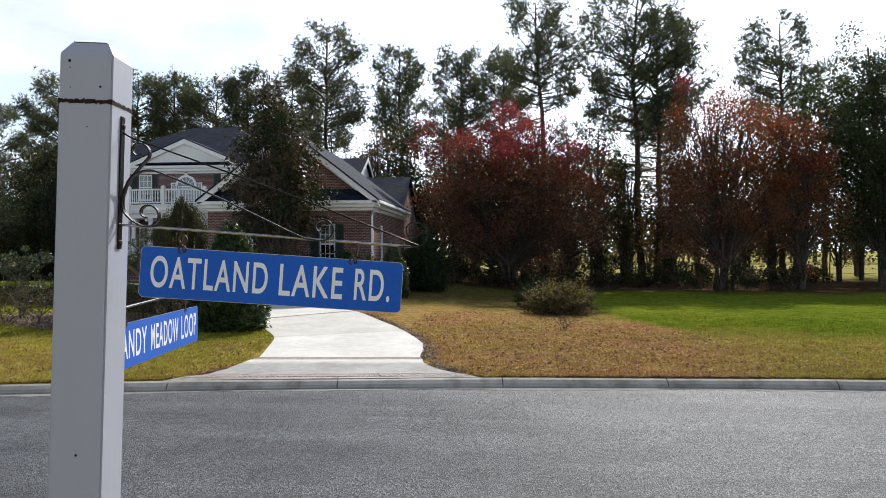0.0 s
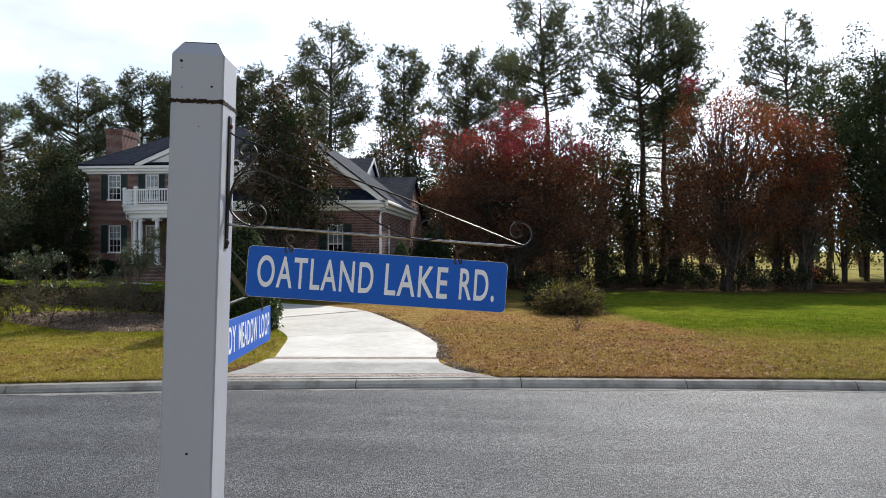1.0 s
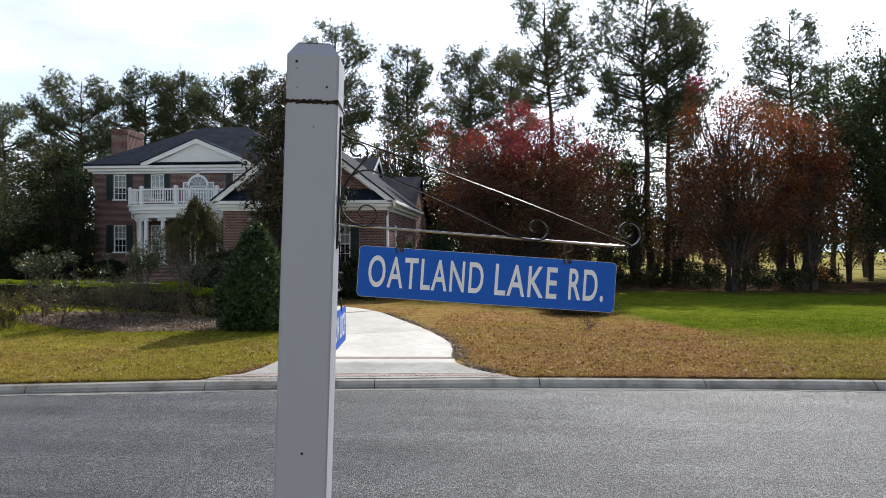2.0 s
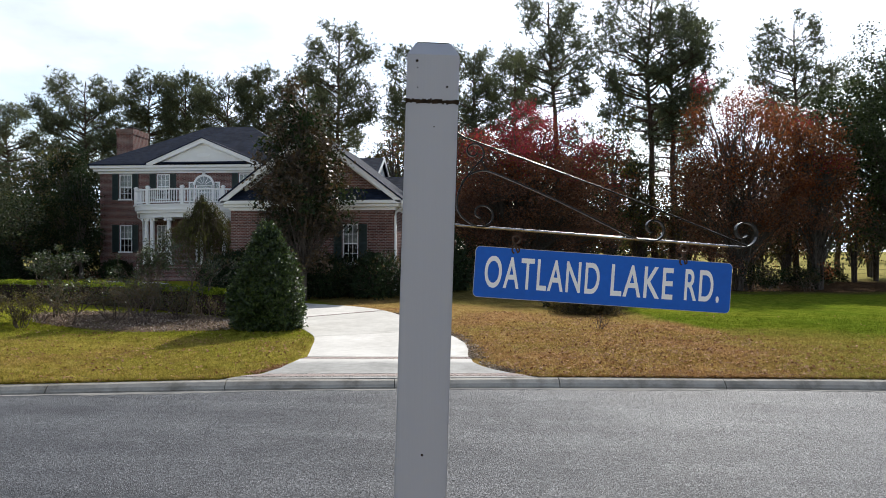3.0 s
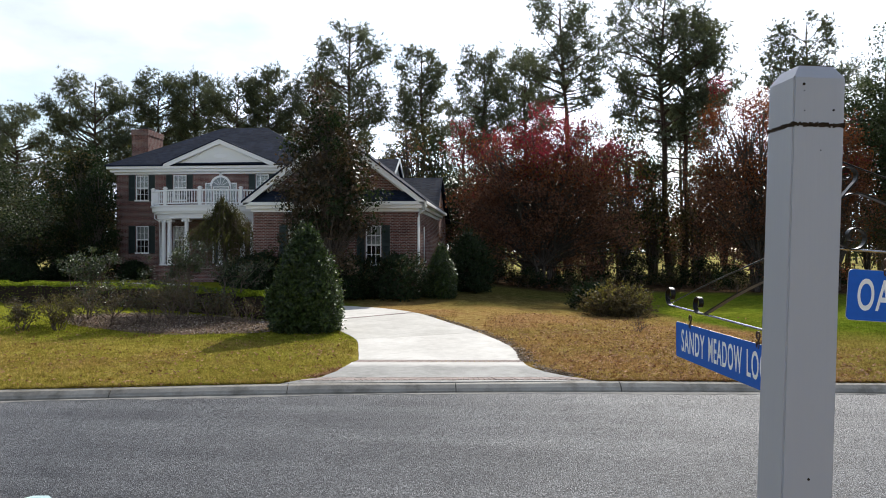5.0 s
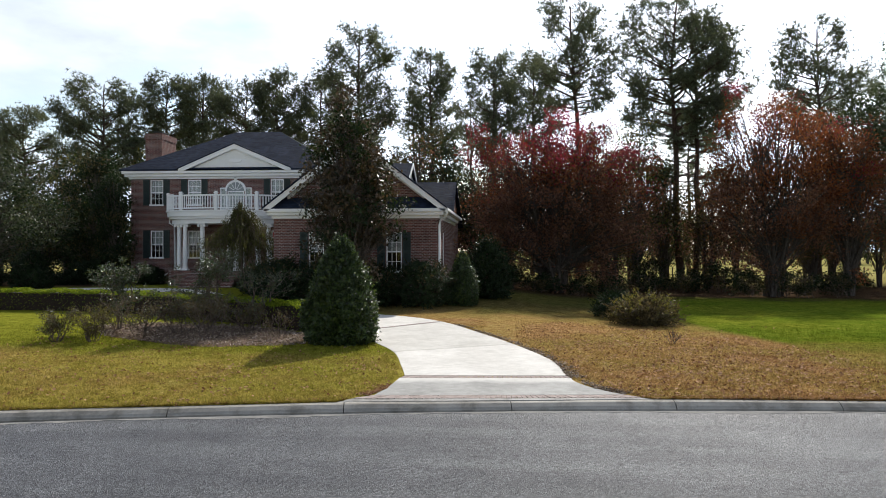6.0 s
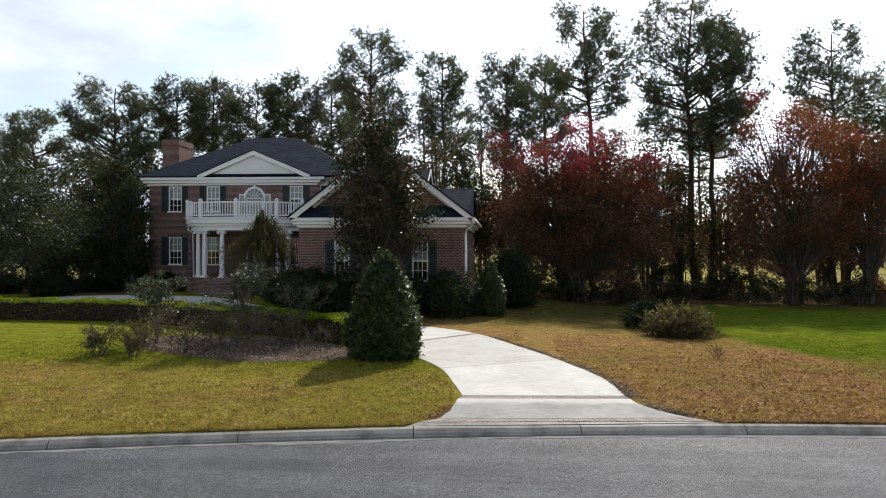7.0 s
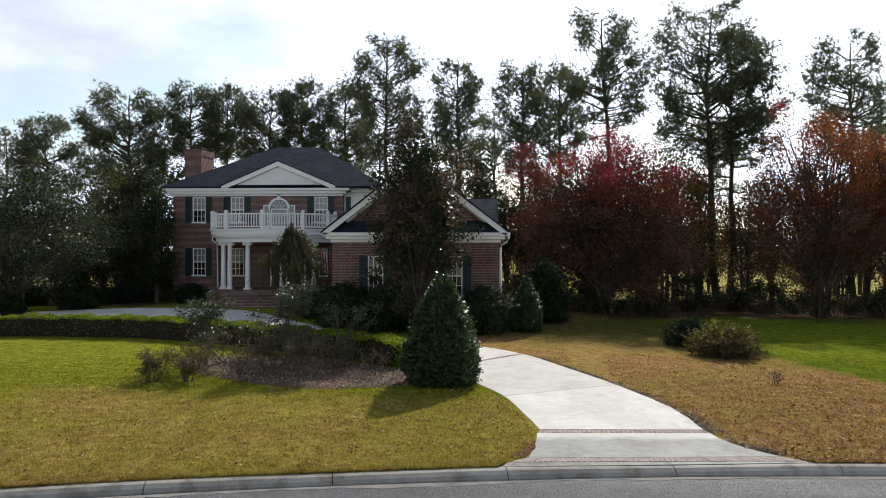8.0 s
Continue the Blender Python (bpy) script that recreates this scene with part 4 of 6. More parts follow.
    # downspout and stair rail beside the porch
    v, f = tube_arrays([(-23.95, 44.5, 4.9), (-23.92, 44.35, 4.6), (-23.7, 44.6, 4.4), (-23.7, 44.7, 1.7), (-24.2, 44.2, 1.3), (-25.3, 43.6, 0.75)], [0.05] * 6, 6)
    raw("downspout", v, f, WHITE, house, "white metal downspout")

    # the gabled wing
    WX0, WX1, WY, WE = -13.85, -5.95, 34.0, 4.55
    apex = (WX0 + WX1) / 2
    wh = [(-8.42, -7.67, 1.9, 3.77), (-12.15, -11.41, 1.9, 3.77)]
    w = part("wing_front_wall", wall_mesh(WX0, WX1, g - 0.3, WE, 0.3, wh), BRICK, house, "red brick wing wall")
    w.location = (0, WY, 0)
    side_win = (36.6, 37.4, 2.0, 3.8)
    w = part("wing_side_wall", wall_mesh(WY + 0.3, 45.0, g - 0.3, WE, 0.3, [side_win]), BRICK, house)
    w.matrix_local = pose(WX1, 0, 0, 0, 0, 90)
    window(house, 0, 0.8, 2.0, 3.8, 0, turn=pose(WX1, 36.6, 2.0, 0, 0, 90))
    part("wing_side_wall", boxed(WX0, WX0 + 0.3, WY + 0.3, 45.0, g - 0.3, WE), BRICK, house)
    # added wing panels, near-black for the shade behind its windows
    part("wing_ceiling", boxed(WX0 + 0.3, WX1 - 0.3, WY + 0.3, 45.0, WE - 0.15, WE - 0.05), ROOM_SHADE, house)
    part("wing_shade_backing", boxed(WX0 + 0.3, WX1 - 0.3, WY + 2.6, WY + 2.7, g, WE - 0.15), ROOM_SHADE, house)
    for a, b, z0, z1 in wh:
        window(house, a, b, z0, z1, WY, blind=0.5)
        bm = bmesh.new()
        for i in range(13):
            t = (i - 6) / 6
            box(bm, -0.032, 0.032, -0.012, 0.05, 0, 0.24, m=Matrix.Translation(((a + b) / 2 + t * (b - a) * 0.58, WY, z1 + 0.01)) @ Matrix.Rotation(t * 0.32, 4, "Y"))
        part("brick_lintel", bm, BRICK, house)
        shutter(house, a - 0.42, a - 0.04, z0, z1, WY)
        shutter(house, b + 0.04, b + 0.42, z0, z1, WY)
    for z0, z1, d in ((4.40, 4.55, 0.12), (4.55, 4.70, 0.30), (4.70, 4.86, 0.42)):
        part("wing_cornice", boxed(WX0 - d + 0.05, WX1 + d - 0.05, WY - d, WY - 0.003, z0, z1, bevel=0.015), WHITE, house, "white moulded eave")
        part("wing_cornice", boxed(WX1 + 0.003, WX1 + d - 0.05, WY, 45.0, z0, z1), WHITE, house)
    # pent roof strip and gable
    roof_part("pent_roof", [(WX0 - 0.3, WY - 0.40, 4.87), (WX1 + 0.3, WY - 0.40, 4.87), (WX1 - 0.55, WY + 0.12, 5.38), (WX0 + 0.55, WY + 0.12, 5.38)], [(0, 1, 2, 3)], house, 0.04, label="narrow dark shingle pent roof")
    slope = (8.20 - 4.86) / (apex - (WX0 - 0.38))
    bm = bmesh.new()
    prism(bm, [(WX0, 4.56), (WX1, 4.56), (WX1, 4.9), (apex, 8.05), (WX0, 4.9)], WY + 0.12, WY + 0.4)
    part("gable_wall", bm, BRICK, house, "red brick gable")
    for sgn in (-1, 1):
        far = apex + sgn * (apex - WX0 + 0.40)
        ze = 8.22 - slope * abs(far - apex)
        bm = bmesh.new()
        prism(bm, [(apex, 8.22), (far, ze), (far, ze - 0.16), (far - sgn * 0.3, ze - 0.06), (apex, 7.92)], WY - 0.42, WY - 0.36)
        part("rake_board", bm, WHITE, house, "white rake board")
        bm = bmesh.new()
        prism(bm, [(apex, 8.10), (far - sgn * 0.1, ze - 0.02), (far - sgn * 0.1, ze - 0.08), (apex, 8.04)], WY - 0.355, WY + 0.12)
        part("soffit", bm, WHITE, house)
        bm = bmesh.new()
        prism(bm, [(apex, 8.03), (apex + sgn * 3.3, 8.03 - slope * 3.3), (apex + sgn * 3.3, 7.83 - slope * 3.3), (apex, 7.83)], WY + 0.05, WY + 0.115)
        part("frieze_board", bm, WHITE, house)
        roof_part("wing_roof", [(apex, WY - 0.46, 8.22), (far + sgn * 0.05, WY - 0.46, ze - 0.04), (far + sgn * 0.05, 45.4, ze - 0.04), (apex, 45.4, 8.22)], [(0, 1, 2, 3)], house, 0.09, label="grey shingle gable roof")
    # gutter and downspout at the corner
    v, f = tube_arrays([(-5.56, 33.6, 4.78), (-5.52, 33.62, 4.62), (-5.6, 33.7, 4.45), (-5.86, 33.9, 4.3), (-5.89, 33.93, 4.1), (-5.89, 33.93, 0.55)], [0.055] * 6, 8)
    raw("downspout", v, f, WHITE, house, "white corner downspout")
    part("gutter", boxed(-5.58, -5.45, 33.55, 45.0, 4.72, 4.87, bevel=0.02), WHITE, house, "white gutter")
    # rear blocks
    part("rear_wall", boxed(-13.4, -6.3, 45.05, 54.4, g - 0.3, 4.6), BRICK, house)
    bm = bmesh.new()
    prism(bm, [(45.05, 4.6), (54.4, 4.6), (49.7, 7.3)], 6.3, 13.4)
    for q in bm.verts:
        q.co = Vector((-q.co.y, q.co.x, q.co.z))
    bmesh.ops.recalc_face_normals(bm, faces=bm.faces[:])
    part("rear_gable_wall", bm, BRICK, house)
    for y0 in (44.4, 55.0):
        roof_part("rear_roof", [(-13.4, y0, 4.58), (-5.98, y0, 4.58), (-6.12, 49.7, 7.46), (-13.4, 49.7, 7.46)], [(0, 1, 2, 3)], house, 0.1, label="dark shingle gable roof behind the wing")
    # the taller middle block, its gable edged in white
    bm = bmesh.new()
    prism(bm, [(46.5, 5.0), (54.1, 5.0), (54.1, 6.7), (50.3, 8.78), (46.5, 6.7)], 9.4, 13.2)
    for q in bm.verts:
        q.co = Vector((-q.co.y, q.co.x, q.co.z))
    bmesh.ops.recalc_face_normals(bm, faces=bm.faces[:])
    part("upper_gable_wall", bm, SIDING, house, "white siding gable above the wing")
    for y0 in (46.1, 54.5):
        roof_part("upper_roof", [(-9.2, 50.3, 8.88), (-9.2, y0, 6.58), (-13.2, y0, 6.58), (-13.2, 50.3, 8.88)], [(0, 1, 2, 3)], house, 0.08)
        bm = bmesh.new()
        for a, b in (((-9.19, 50.3, 8.86), (-9.19, y0, 6.56)),):
            vs = [bm.verts.new((x, p[1], p[2] + dz)) for x in (-9.19, -9.13) for p, dz in ((a, 0.1), (a, -0.12), (b, -0.12), (b, 0.1))]
            for q in ((0, 1, 2, 3), (7, 6, 5, 4), (0, 4, 5, 1), (1, 5, 6, 2), (2, 6, 7, 3), (3, 7, 4, 0)):
                bm.faces.new([vs[i] for i in q])
        bmesh.ops.recalc_face_normals(bm, faces=bm.faces[:])
        part("rake_board", bm, WHITE, house)
    return house


house = build_house()


# ---- street sign ----
def build_sign_post():
    """A leaning painted timber post with a chamfered head and a crack, and its two iron brackets."""
    post = new("sign_post")
    post.matrix_world = Matrix.Translation((-0.9475, 2.364, 2.95)) @ pose(0, 0, 0, 0, 1.75, 0) @ pose(0, 0, 0, 0, 0, 7.0)
    tagged(post, "leaning white-painted timber sign post with chamfered top and a crack", "sign post")
    h = 0.0775
    def shaft(name, z0, z1, top, label=""):
        bm = bmesh.new()
        rings = [(h, z0), (h, z1)] + ([(h * 0.68, z1 + 0.040), (h * 0.60, z1 + 0.042)] if top else [])
        loops = [[bm.verts.new((sx * r, sy * r, z)) for sx, sy in ((-1, -1), (1, -1), (1, 1), (-1, 1))] for r, z in rings]
        for a, b in zip(loops, loops[1:]):
            for i in range(4):
                bm.faces.new((a[i], a[(i + 1) % 4], b[(i + 1) % 4], b[i]))
        bm.faces.new(loops[0][::-1])
        bm.faces.new(loops[-1])
        edges = [e for e in bm.edges if abs(e.verts[0].co.z - e.verts[1].co.z) > 0.1]
        bmesh.ops.bevel(bm, geom=edges, offset=0.005, segments=2, affect="EDGES")
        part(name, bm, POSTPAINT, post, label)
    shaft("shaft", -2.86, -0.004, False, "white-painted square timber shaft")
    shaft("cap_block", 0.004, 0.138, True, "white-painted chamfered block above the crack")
    bm = bmesh.new()
    rng = random.Random(3)
    n = 26
    for side in range(4):
        m = Matrix.Rotation(side * math.pi / 2, 4, "Z")
        for i in range(n):
            a, b = -h + 2 * h * i / n, -h + 2 * h * (i + 1) / n
            t0, t1 = rng.uniform(0.003, 0.0085), rng.uniform(0.003, 0.0075)
            box(bm, a, b, -h - 0.0012, -h + 0.01, -t0, t1, m=m)
    part("crack", bm, CRACK_HEDGE_SHADE, post, "dark open crack round the post")
    part("crack_core", boxed(-h + 0.008, h - 0.008, -h + 0.008, h - 0.008, -0.02, 0.02), CRACK_HEDGE_SHADE, post)
    for x, z, r in ((-0.048, 0.118, 0.0045), (-0.046, 0.098, 0.002), (0.043, 0.044, 0.0035), (-0.044, 0.040, 0.002), (-0.004, 0.006, 0.003), (0.002, -1.046, 0.004), (0.008, -0.075, 0.002)):
        hole = bmesh.new()
        prism(hole, [(x + r * math.cos(math.pi * i / 4), z + r * math.sin(math.pi * i / 4)) for i in range(8)], -h - 0.001, -h + 0.003)
        part("nail_hole", hole, CRACK_HEDGE_SHADE, post)
    bm = bmesh.new()
    for i in range(22):
        u = rng.uniform(-0.045, 0.045)
        box(bm, u - 0.006, u + 0.007, -h * 0.66, -h * 0.60, 0.1795, 0.1815)
    part("flaked_paint", bm, BARE, post)
    return post


def strip(bm, pts, width=0.02, thick=0.0045):
    """A flat iron strip along points in u, v; its width lies across the bracket's plane."""
    p = [Vector((u, v)) for u, v in pts]
    prev = None
    for i, q in enumerate(p):
        d = (p[min(i + 1, len(p) - 1)] - p[max(i - 1, 0)]).normalized()
        nrm = Vector((-d.y, d.x)) * thick / 2
        ring = [bm.verts.new((w.x, y, w.y)) for w, y in ((q + nrm, -width / 2), (q + nrm, width / 2), (q - nrm, width / 2), (q - nrm, -width / 2))]
        if prev:
            for k in range(4):
                bm.faces.new((prev[k], prev[(k + 1) % 4], ring[(k + 1) % 4], ring[k]))
        else:
            bm.faces.new(ring[::-1])
        prev = ring
    bm.faces.new(prev)
    bmesh.ops.recalc_face_normals(bm, faces=bm.faces[:])


def curl(cx, cy, r0, r1, a0, a1, n=26):
    return [(cx + (r0 + (r1 - r0) * i / n) * math.cos(radians(a0 + (a1 - a0) * i / n)), cy + (r0 + (r1 - r0) * i / n) * math.sin(radians(a0 + (a1 - a0) * i / n))) for i in range(n + 1)]


def curve(pts, per=8):
    """A smooth run through points."""
    out = []
    for i in range(len(pts) - 1):
        a, b, c, d = [Vector(pts[max(0, min(len(pts) - 1, k))]) for k in (i - 1, i, i + 1, i + 2)]
        for k in range(per):
            t = k / per
            out.append(tuple(0.5 * ((2 * b) + (c - a) * t + (2 * a - 5 * b + 4 * c - d) * t * t + (3 * b - a - 3 * c + d) * t ** 3)))
    return out + [tuple(pts[-1])]


def build_bracket(post, name, m, droop, stretch=1.07):
    """A wrought-iron scroll bracket; u runs out from the post, v up."""
    br = new(name)
    br.parent = post
    br.matrix_local = m
    br["label"] = "black wrought-iron scroll bracket"
    part("back_plate", boxed(0.0, 0.005, -0.014, 0.014, -0.075, 0.33, bevel=0.0015), IRON, br)
    for z in (0.30, -0.055):
        bm = bmesh.new()
        turned(bm, [(0.009, 0.005), (0.008, 0.009), (0.004, 0.011)], 8, (z, 0.0))
        for q in bm.verts:
            q.co = Vector((q.co.z, q.co.y, q.co.x))
        bmesh.ops.recalc_face_normals(bm, faces=bm.faces[:])
        part("bolt", bm, RUST, br)
    d = droop
    def tilt(pts):
        return [(stretch * u, v - d * u) for u, v in pts]
    items = (("arm", [(0.0, 0.0), (0.42, 0.0), (0.835, 0.0)] ),
             ("tip_scroll", [(0.80, -0.002)] + curl(0.845, 0.046, 0.046, 0.012, -95, 330)),
             ("stay", curve([(0.0, 0.285), (0.03, 0.268), (0.09, 0.25), (0.5, 0.126), (0.86, 0.004)])),
             ("side_scroll", curl(0.052, 0.228, 0.010, 0.033, 330, -60)[:-1] + curve([(0.068, 0.197), (0.035, 0.150), (0.012, 0.100), (0.012, 0.045), (0.040, 0.012)])[:-1] + curl(0.080, 0.040, 0.042, 0.012, -120, 260)),
             ("long_scroll", curve([(0.012, 0.095), (0.030, 0.145), (0.075, 0.172), (0.130, 0.162), (0.30, 0.098), (0.50, 0.012), (0.545, -0.001)])[:-1] + curl(0.578, 0.037, 0.040, 0.012, -100, 265)))
    for part_name, pts in items:
        bm = bmesh.new()
        if part_name in ("arm", "stay"):
            bm.free()
            pth = [(u, 0.0, v) for u, v in tilt(pts)]
            v, f = tube_arrays(pth, [0.0042 if part_name == "arm" else 0.0026] * len(pth), 10)
            raw(part_name, v, f, LIT_BAR if part_name == "arm" else IRON, br, "", True)
            continue
        strip(bm, tilt(pts), 0.019)
        part(part_name, bm, IRON, br)
    return br


def rounded_plate(w, h, r, t):
    bm = bmesh.new()
    out = []
    for cx, cz, a0 in ((w - r, h - r, 0), (r, h - r, 90), (r, r, 180), (w - r, r, 270)):
        out += [(cx + r * math.cos(radians(a0 + 15 * i)), cz + r * math.sin(radians(a0 + 15 * i))) for i in range(7)]
    prism(bm, out, -t / 2, t / 2)
    return bm


def lettering(name, words, parent, m, height, width, bold=0.012):
    """Raised letters in the built-in font, made narrow and turned into a mesh."""
    cu = bpy.data.curves.new(name, "FONT")
    cu.body, cu.size, cu.extrude, cu.offset, cu.space_character, cu.space_word = words, 1.0, 0.004, bold, 1.14, 0.85
    ob = bpy.data.objects.new(name, cu)
    scene.collection.objects.link(ob)
    bpy.context.view_layer.update()
    me = bpy.data.meshes.new_from_object(ob.evaluated_get(bpy.context.evaluated_depsgraph_get()))
    bpy.data.objects.remove(ob)
    co = np.empty(len(me.vertices) * 3, dtype=np.float32)
    me.vertices.foreach_get("co", co)
    co = co.reshape(-1, 3)
    lo, hi = co.min(0), co.max(0)
    co[:, 0] = (co[:, 0] - lo[0]) / (hi[0] - lo[0]) * width
    co[:, 1] = (co[:, 1] - lo[1]) / (hi[1] - lo[1]) * height
    co[:, 2] *= 0.1
    me.vertices.foreach_set("co", co.ravel())
    me.materials.append(SIGNWHITE)
    made = new(name, me)
    made.parent = parent
    made.matrix_local = m
    return made


def build_sign(name, words, label, m, length, text_span, hooks, both):
    sign = new(name)
    sign.matrix_world = m
    tagged(sign, label, "street sign", "street name signs on the post")
    h = 0.154
    part("plate", rounded_plate(length, h, 0.014, 0.003), SIGNBLUE, sign, "blue sheet metal plate")
    part("rim", rounded_plate(length + 0.003, h + 0.003, 0.0155, 0.0016), ALU, sign).location = (-0.0015, 0, -0.0015)
    for word, (a, b) in zip(words.split(), text_span):
        lettering("lettering", word, sign, pose(a * length, -0.0017, 0.030, 90), 0.098, (b - a) * length)
        if both:
            lettering("lettering", word, sign, pose(length - a * length, 0.0017, 0.030, 90, 0, 180), 0.098, (b - a) * length)
    for u, up in hooks:
        bm = bmesh.new()
        pts = curl(0, -0.010, 0.011, 0.011, 250, -50, 14) + curl(0, 0.004 + up, 0.012, 0.012, 230, -110, 16)[::1]
        strip(bm, [(u + a, h + 0.006 + b) for a, b in pts], 0.005, 0.005)
        part("hook", bm, RUST, sign, "rusty iron hook")
    return sign


post = build_sign_post()
post_world = post.matrix_world.copy()
# brackets in the post's own axes; the post leans, so their droop is set against it
build_bracket(post, "bracket", pose(0.0775, 0.0, -0.360), 0.050)
build_bracket(post, "bracket", pose(0.0, 0.0775, -0.642, 0, 0, 91), -0.022, 1.17)
build_sign("street_sign", "OATLAND LAKE RD.", "blue street name sign with white capitals, hanging askew from iron bracket", Matrix.Translation((-0.822, 2.3785, 2.369)) @ pose(0, 0, 0, 0, 0, 7.3) @ pose(0, 0, 0, 0, 3.95, 0), 0.80, ((0.039, 0.484), (0.529, 0.772), (0.818, 0.955)), ((0.122, 0.018), (0.645, 0.026)), False)
build_sign("street_sign", "SANDY MEADOW LOOP", "blue street name sign with white capitals, level, behind the post", Matrix.Translation((-0.9824, 2.486, 2.105)) @ pose(0, 0, 0, 0, 0, 96.5), 0.94, ((0.075, 0.352), (0.396, 0.720), (0.762, 0.972)), ((0.14, 0.02), (0.77, 0.02)), True)


# ---- plants ----
def pine(at, height, radius, base, full, seed, label, lean=0.0):
    """A tall pine: bare trunk, limbs that rise to a rounded uneven crown, forked branchlets with round tufts of needles."""
    rng = np.random.default_rng(seed)
    radius *= 0.74
    tree = thing("pine_tree", label, "tree", at, "tall pines behind the house")
    n = 14
    t = np.linspace(0, 1, n)
    bend = np.cumsum(rng.normal(size=(n, 2)) * 0.09, axis=0)
    path = np.stack([bend[:, 0] + lean * t * height, bend[:, 1], t * height * 0.965], 1)
    path[0, :2] = 0
    path[0, 2] = -0.1
    r0 = 0.0125 * height
    pieces, tips, ways = [tube_arrays(path, r0 * (1 - 0.88 * t) + 0.015, 8)], [], []
    low, top = base * height, height
    span = top - low
    lobes = [(rng.uniform(0, 2 * np.pi), rng.uniform(0.2, 0.9), rng.uniform(-0.34, 0.26)) for _ in range(5)]
    count = int((26 + 1.8 * span) * min(full, 1.25))
    for i in range(count):
        stray = i < 5
        k = rng.uniform(-0.30, 0.05) if stray else (i - 4.0 + rng.uniform(-0.4, 0.4)) / (count - 5)
        a = 2.39996 * i + rng.uniform(-1.1, 1.1)
        wide = max(0.0, 1 - ((k - 0.50) / 0.545) ** 2) ** 0.5 if not stray else rng.uniform(0.4, 0.95)
        swell = 1 + sum(v * math.exp(-((a - b + np.pi) % (2 * np.pi) - np.pi) ** 2 / 0.5 - ((k - c) / 0.2) ** 2) for b, c, v in lobes)
        reach = radius * (0.10 + wide) * swell * rng.uniform(0.72, 1.06)
        end_z = low + span * (0.955 * min(k, 1.0) - 0.02) + 0.25 * (radius - reach) * max(k - 0.6, 0.0)
        lift = reach * (0.12 + 0.75 * max(k, 0.0)) * rng.uniform(0.7, 1.2)
        oz = max(end_z - lift, low * 0.62)
        q = min(oz / (height * 0.965), 0.98)
        o = np.array([np.interp(q, t, path[:, 0]), np.interp(q, t, path[:, 1]), oz])
        end = np.array([o[0] + reach * math.cos(a), o[1] + reach * math.sin(a), end_z])
        sag = np.array([rng.normal() * 0.10, rng.normal() * 0.10, rng.uniform(-0.10, 0.06)]) * reach
        s = np.linspace(0, 1, 5)[:, None]
        limb = o * (1 - s) + end * s + sag * (s * (1 - s) * 4)
        thick = 0.022 + 0.020 * reach * (0.6 if k > 0.7 else 1.0)
        pieces.append(tube_arrays(limb, np.linspace(thick, 0.012, 5), 5))
        along = (end - o) / (np.linalg.norm(end - o) + 1e-9)
        sides = int((2.5 + 3.2 * reach) * full) if not stray else int(1 + 1.1 * reach)
        for j in range(sides):
            u = rng.uniform(0.34, 1.0) ** 0.75
            b = np.array([np.interp(u, s[:, 0], limb[:, c]) for c in range(3)])
            d = along * 0.75 + rng.normal(size=3) * np.array([0.75, 0.75, 0.40]) + np.array([0, 0, 0.22])
            d /= np.linalg.norm(d)
            ln = rng.uniform(0.45, 1.15) * (0.45 + 0.22 * reach)
            e = b + d * ln
            pieces.append(tube_arrays(np.array([b, (b + e) / 2 + [0, 0, -0.04], e]), [0.020, 0.014, 0.008], 3))
            m = rng.integers(4, 8)
            w = rng.uniform(0.45, 1.05, m)
            w[0] = 1.0
            tips.append(b + (e - b) * w[:, None] + rng.normal(size=(m, 3)) * 0.28)
            ways.append(np.tile(d * 0.45 + np.array([0, 0, 0.35]), (m, 1)))
        tips.append(end[None, :] + rng.normal(size=(2, 3)) * 0.12)
        ways.append(np.tile(along * 0.45 + np.array([0, 0, 0.35]), (2, 1)))
    v, f = joined(pieces)
    raw("trunk", v, f, PINEBARK, tree, "straight bare brown pine trunk with thin limbs", True)
    tips, ways = np.concatenate(tips), np.concatenate(ways)
    v, f = needle_arrays(rng, tips, ways, 10, 0.38, 0.050)
    raw("crown", v, f, NEEDLE, tree, "open grey-green needle crown")
    return tree


